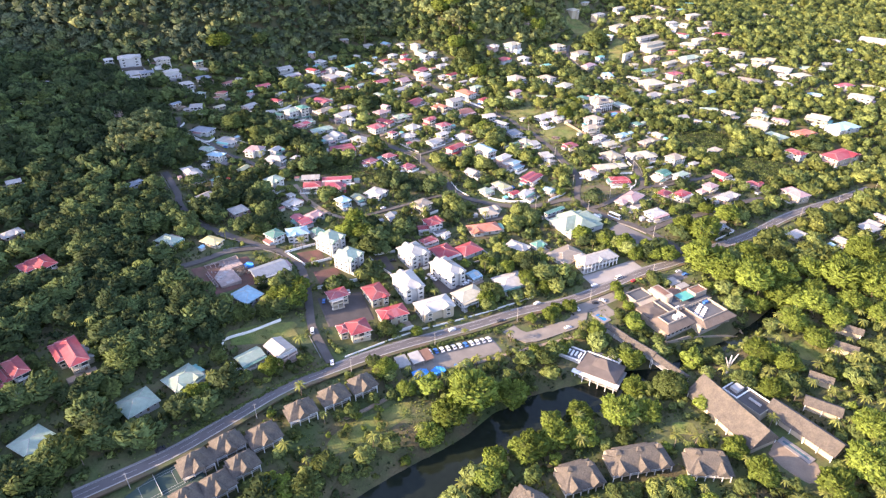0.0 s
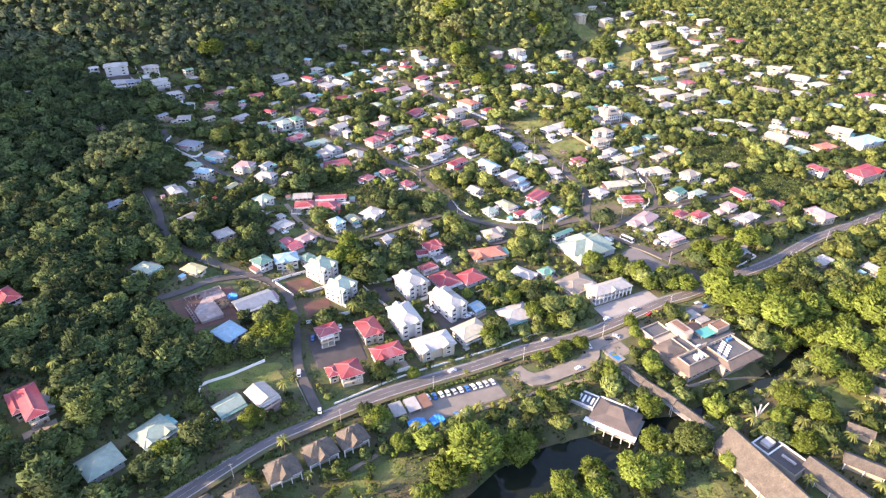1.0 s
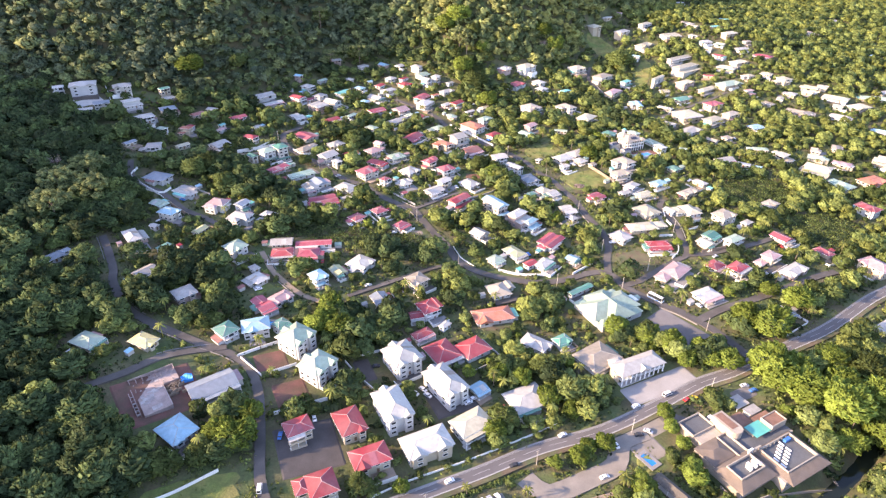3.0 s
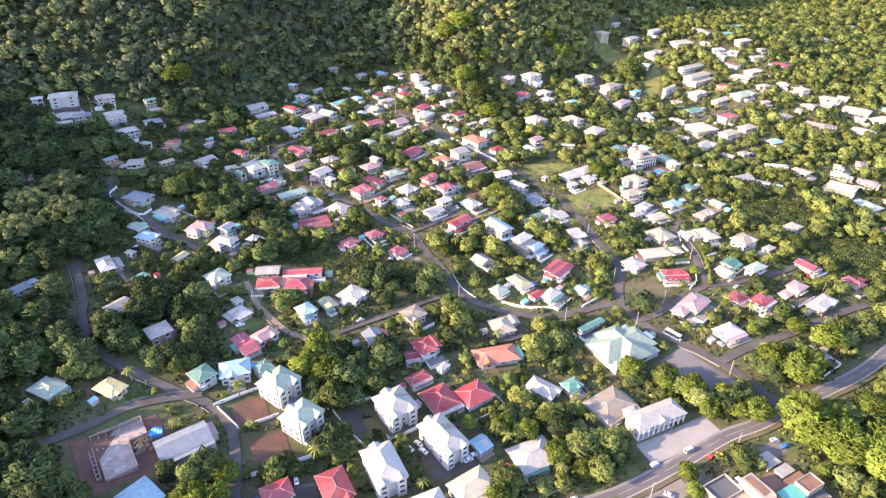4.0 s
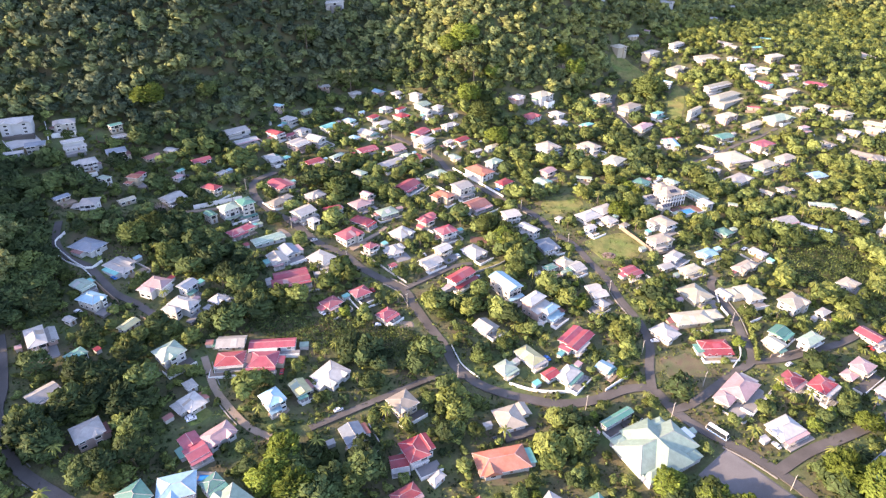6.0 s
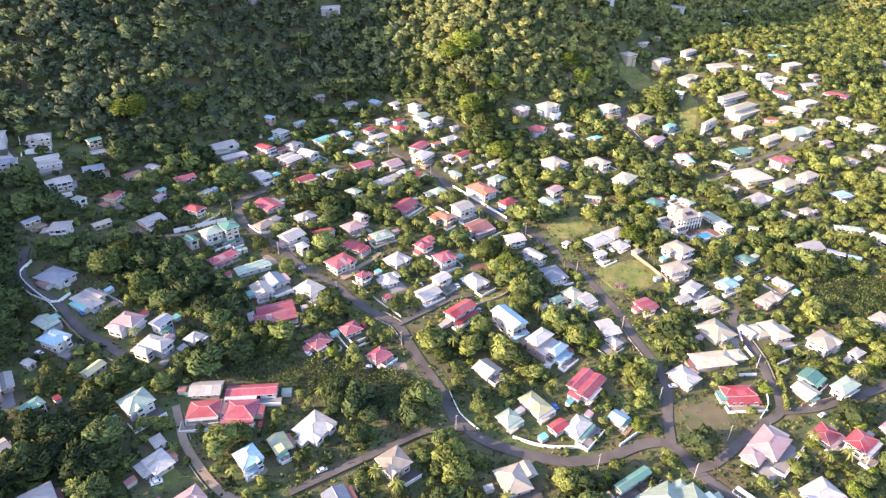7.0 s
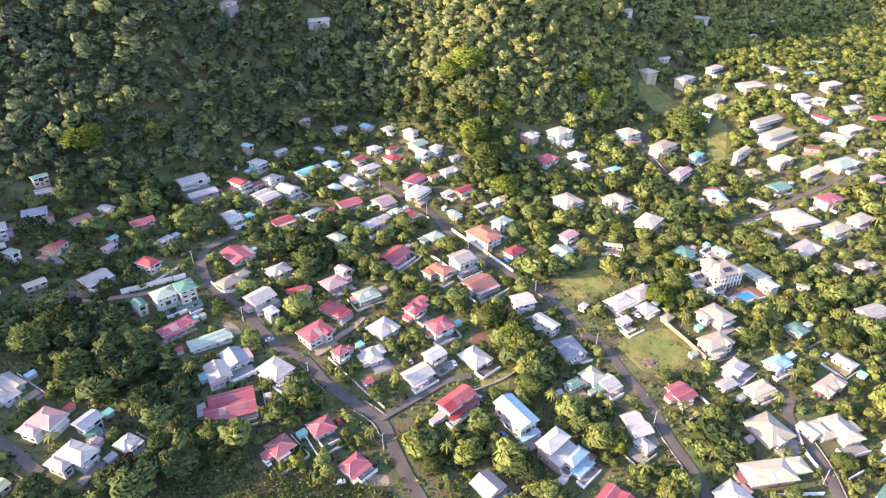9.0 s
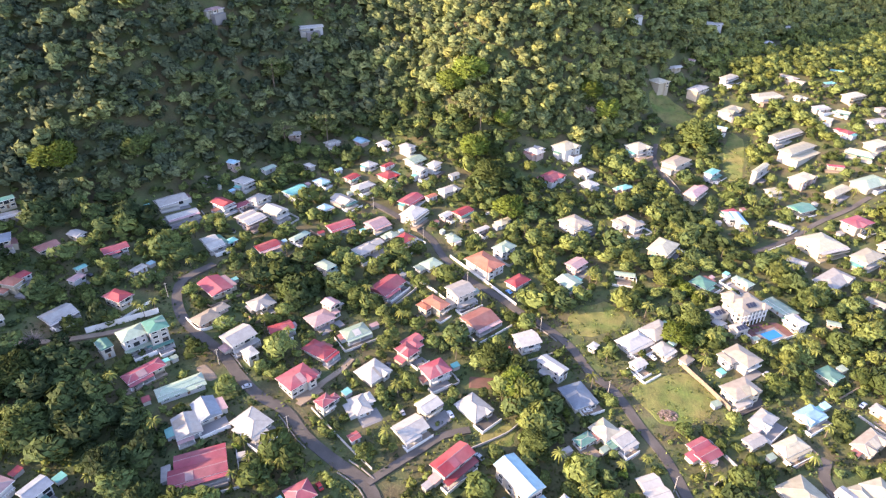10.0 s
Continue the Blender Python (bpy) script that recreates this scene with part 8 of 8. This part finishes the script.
for lo, hi, m, lab in ((-9, 0.45, 1, "mounds of dark green creeper over the slope"), (0.45, 9, 0, "mounds of green creeper over the slope")):
    q = (pick >= lo) & (pick < hi)
    forest("creeper", X[q], Y[q], height(X[q], Y[q]) + 0.2 + mound[q], nrng.uniform(0.55, 1.0, q.sum()), tuft, M_leaf[m], lab, "creeper")


# ---- palms ----
def palm_crown(g, fronds, length):
    V, Q = [], []
    for k in range(fronds):
        a = k * 2.4 + g.uniform(-0.3, 0.3)
        up = g.uniform(0.1, 0.95)
        dx, dy = math.cos(a), math.sin(a)
        for i in range(5):
            t = i / 4
            r, z = length * t * (1 - 0.12 * t), length * (up * t - (0.75 + 0.2 * up) * t * t)
            wd = length * 0.105 * (0.35 + 1.3 * t * (1.15 - t)) * (0.25 if i == 4 else 1)
            V += [(dx * r - dy * wd, dy * r + dx * wd, z - wd * 0.55), (dx * r, dy * r, z), (dx * r + dy * wd, dy * r - dx * wd, z - wd * 0.55)]
        b = len(V) - 15
        for i in range(4):
            Q += [(b + 3 * i, b + 3 * i + 1, b + 3 * i + 4, b + 3 * i + 3), (b + 3 * i + 1, b + 3 * i + 2, b + 3 * i + 5, b + 3 * i + 4)]
    return np.array(V), np.array(Q)


PALM_CROWNS = [quads_mesh("crown", *palm_crown(nrng, 20, 3.3), M_palm) for _ in range(4)]
PALM_TRUNK = mesh_of("trunk", [(rr * math.cos(a * math.pi / 3) + ox, rr * math.sin(a * math.pi / 3), z) for z, rr, ox in ((-1, 0.24, 0), (3, 0.17, 0.25), (7, 0.13, 0)) for a in range(6)],
                     [(6 * k + i, 6 * k + (i + 1) % 6, 6 * k + 6 + (i + 1) % 6, 6 * k + 6 + i) for k in range(2) for i in range(6)], M_bark)


def palm(x, y, size):
    base = new("palm_tree")
    base.matrix_basis = pose(x, y, ground_at(x, y), rng.uniform(-5, 5), rng.uniform(-5, 5), rng.uniform(0, 360)) @ Matrix.Scale(size, 4)
    tagged(base, "coconut palm with arching yellow-green fronds", "palm", group="coconut palms")
    part("trunk", PALM_TRUNK, base)
    part("crown", rng.choice(PALM_CROWNS), base, at=pose(0, 0, 6.9))


X, Y = seeds(6.6, 130, 720)
dh, road, made, pond = clearances(X, Y)
wild = nrng.uniform(size=X.shape)
grove = (X > 150) & (Y < 0.45 * X + 200) & (Y > 150) & (X < 290)
sea_side = (Y < 0.48 * X + 258) & ~grove & (Y > 140)
ok = (dh > 1.5) & (road > 1.5) & (pond > 12) & ~made & ((grove & (wild < 0.62)) | (sea_side & (wild < 0.2)) | (~grove & ~sea_side & (dh < 14) & (X > -180) & (X < 300) & (wild < 0.11 + 0.09 * (X > 30))))
chosen = np.nonzero(ok)[0]
nrng.shuffle(chosen)
for i in chosen[:300]:
    palm(float(X[i]), float(Y[i]), float(nrng.uniform(0.8, 1.2)))
spare = chosen[300:]
palm_shape = []
for _ in range(4):
    V, Qd = palm_crown(nrng, 15, 3.3)
    V = V + np.array([0, 0, 6.9])
    stem = np.array([(0.2 * math.cos(a * math.pi / 2), 0.2 * math.sin(a * math.pi / 2), z) for z in (-1, 7) for a in range(4)])
    sides = np.array([(i, (i + 1) % 4, 4 + (i + 1) % 4, 4 + i) for i in range(4)])
    palm_shape.append((np.concatenate([V, stem]), np.concatenate([Qd, sides + len(V)])))
forest("palm_grove", X[spare], Y[spare], height(X[spare], Y[spare]), nrng.uniform(0.75, 1.2, len(spare)), palm_shape, M_palm, "coconut palms scattered through the gardens", "palms")


# ---- single trees that stand out on the hill ----
def flat_crowned(x, y, high, spread):
    """A tall tree with bare pale limbs under a layered, flat, feathery crown."""
    base = thing("albizia_tree", x, y, 0, "tall flat-crowned tree with a layered feathery light green crown", "tree", group="emergent hill trees")
    part("trunk", mesh_of("trunk", *boxes([(-0.35, -0.35, -2, 0.35, 0.35, high)]), M_bark), base)
    V, Qs = np.zeros((0, 3)), np.zeros((0, 4), int)
    for k in range(20):
        a, r = k * 2.4, spread * math.sqrt((k % 10 + 0.3) / 10) * (1.0 if k < 10 else 0.9)
        c, qd = crown(nrng, spread * 0.34, spread * 0.24, 5, 5, 11, 26, 0.5)
        Qs = np.concatenate([Qs, qd + len(V)])
        V = np.concatenate([V, c + np.array([r * math.cos(a), r * math.sin(a), (high if k < 10 else high * 0.68) + spread * 0.25 * (1 - r / spread) + nrng.uniform(-1.2, 1.2)])])
    part("crown", quads_mesh("crown", V, Qs, M_hill_leaf[0]), base)
    for k in range(5):
        a = k * 1.26
        e = Vector((math.cos(a) * spread * 0.7, math.sin(a) * spread * 0.7, high + 0.5))
        s0 = Vector((0, 0, high * 0.55))
        n = Vector((-math.sin(a), math.cos(a), 0)) * 0.18
        part("limb", mesh_of("limb", [tuple(s0 + n), tuple(s0 - n), tuple(s0 + Vector((0, 0, 0.4))), tuple(e)], [(0, 1, 3), (1, 2, 3), (2, 0, 3), (2, 1, 0)], M_bark), base)


def bare_tree(x, y, high):
    """A leafless grey tree with spreading twigs."""
    base = thing("bare_tree", x, y, 0, "leafless pale grey-pink tree with fine spreading branches", "tree", group="bare trees")
    part("trunk", mesh_of("trunk", *boxes([(-0.3, -0.3, -2, 0.3, 0.3, high * 0.5)]), M_twig), base)
    for k in range(7):
        V, F = [], []
        a0 = k * 0.9
        for j in range(12):
            a, up = a0 + nrng.uniform(-0.5, 0.5), nrng.uniform(0.55, 1.0)
            s0 = Vector((math.cos(a0) * 0.8 * (j > 0), math.sin(a0) * 0.8 * (j > 0), high * (0.42 + 0.02 * j)))
            e = Vector((math.cos(a) * high * 0.5 * (1.25 - up * 0.6), math.sin(a) * high * 0.5 * (1.25 - up * 0.6), high * up))
            n = Vector((-math.sin(a), math.cos(a), 0)) * (0.16 if j else 0.25)
            b = len(V)
            V += [tuple(s0 + n), tuple(s0 - n), tuple(s0 + Vector((0, 0, 0.3))), tuple(e)]
            F += [(b, b + 1, b + 3), (b + 1, b + 2, b + 3), (b + 2, b, b + 3)]
        part("branch", mesh_of("branch", V, F, M_twig), base)


def hedge(points, high, mat, label):
    """A clipped row of shrubs grown into one another."""
    pts = resample(points, 1.6)
    V, Qs = np.zeros((0, 3)), np.zeros((0, 4), int)
    for px, py in pts:
        c, qd = crown(nrng, 1.5, high, 5, 5, 9, 14, 0.3)
        Qs = np.concatenate([Qs, qd + len(V)])
        V = np.concatenate([V, c + np.array([px, py, ground_at(px, py) - 0.1])])
    tagged(new("hedge", quads_mesh("hedge", V, Qs, mat)), label, "hedge")


hedge([(158.2, 466.3), (155.4, 447.2), (152.4, 434.7)], 3.4, M_leaf[2], "tall bright yellow-green hedge along the lane")
hedge([(-112, 181), (-95, 197), (-75, 217), (-57, 230)], 1.4, M_leaf[0], "low green hedge beside the coast road")
hedge([(-26, 241), (-4, 252), (20, 264), (34, 271)], 1.3, M_leaf[0], "low green hedge beside the coast road")
M_twig = material("bare_pale_twigs", (0.26, 0.20, 0.17), 0.9, 1.0, 0.2)
flat_crowned(-102, 754, 20, 9)
flat_crowned(-145, 777, 20, 8)
flat_crowned(3, 760, 22, 10)
flat_crowned(11, 756, 20, 9)
flat_crowned(198, 919, 20, 9)
flat_crowned(-129, 738, 18, 8)
flat_crowned(-4, 802, 18, 7)
bare_tree(95, 795, 13)
bare_tree(-180, 524, 11)
flat_crowned(-240, 466, 16, 11)
flat_crowned(-247, 443, 16, 11)
flat_crowned(-226, 441, 16, 11)
flat_crowned(-238, 419, 16, 11)
bare_tree(-266, 473, 13)


def rock_pile(x, y, r):
    """A heap of broken stones and timber."""
    V, F = [], []
    for k in range(150):
        a, q = nrng.uniform(0, 6.28), r * math.sqrt(nrng.uniform())
        c = np.array([x + q * math.cos(a), y + 0.7 * q * math.sin(a), 0])
        c[2] = ground_at(c[0], c[1]) + 0.15 + nrng.uniform(0, 1.5) * (1 - q / r)
        s = nrng.uniform(0.25, 0.7)
        d = nrng.normal(size=(8, 3)) * 0.12 + np.array([(i, j, m) for m in (-0.5, 0.5) for j in (-0.5, 0.5) for i in (-0.7, 0.7)])
        b = len(V)
        V += [tuple(c + s * p) for p in d]
        F += [tuple(b + i for i in f) for f in ((0, 2, 3, 1), (4, 5, 7, 6), (0, 1, 5, 4), (2, 6, 7, 3), (0, 4, 6, 2), (1, 3, 7, 5))]
    tagged(new("rubble_heap", mesh_of("rubble_heap", V, F, material("broken_stone", (0.20, 0.15, 0.125), 0.95, 0.8, 0.3, 3.0, per_island=0.4))), "heap of broken brown stones on the meadow", "rubble", kind="stuff")


rock_pile(94.8, 520.8, 4.5)
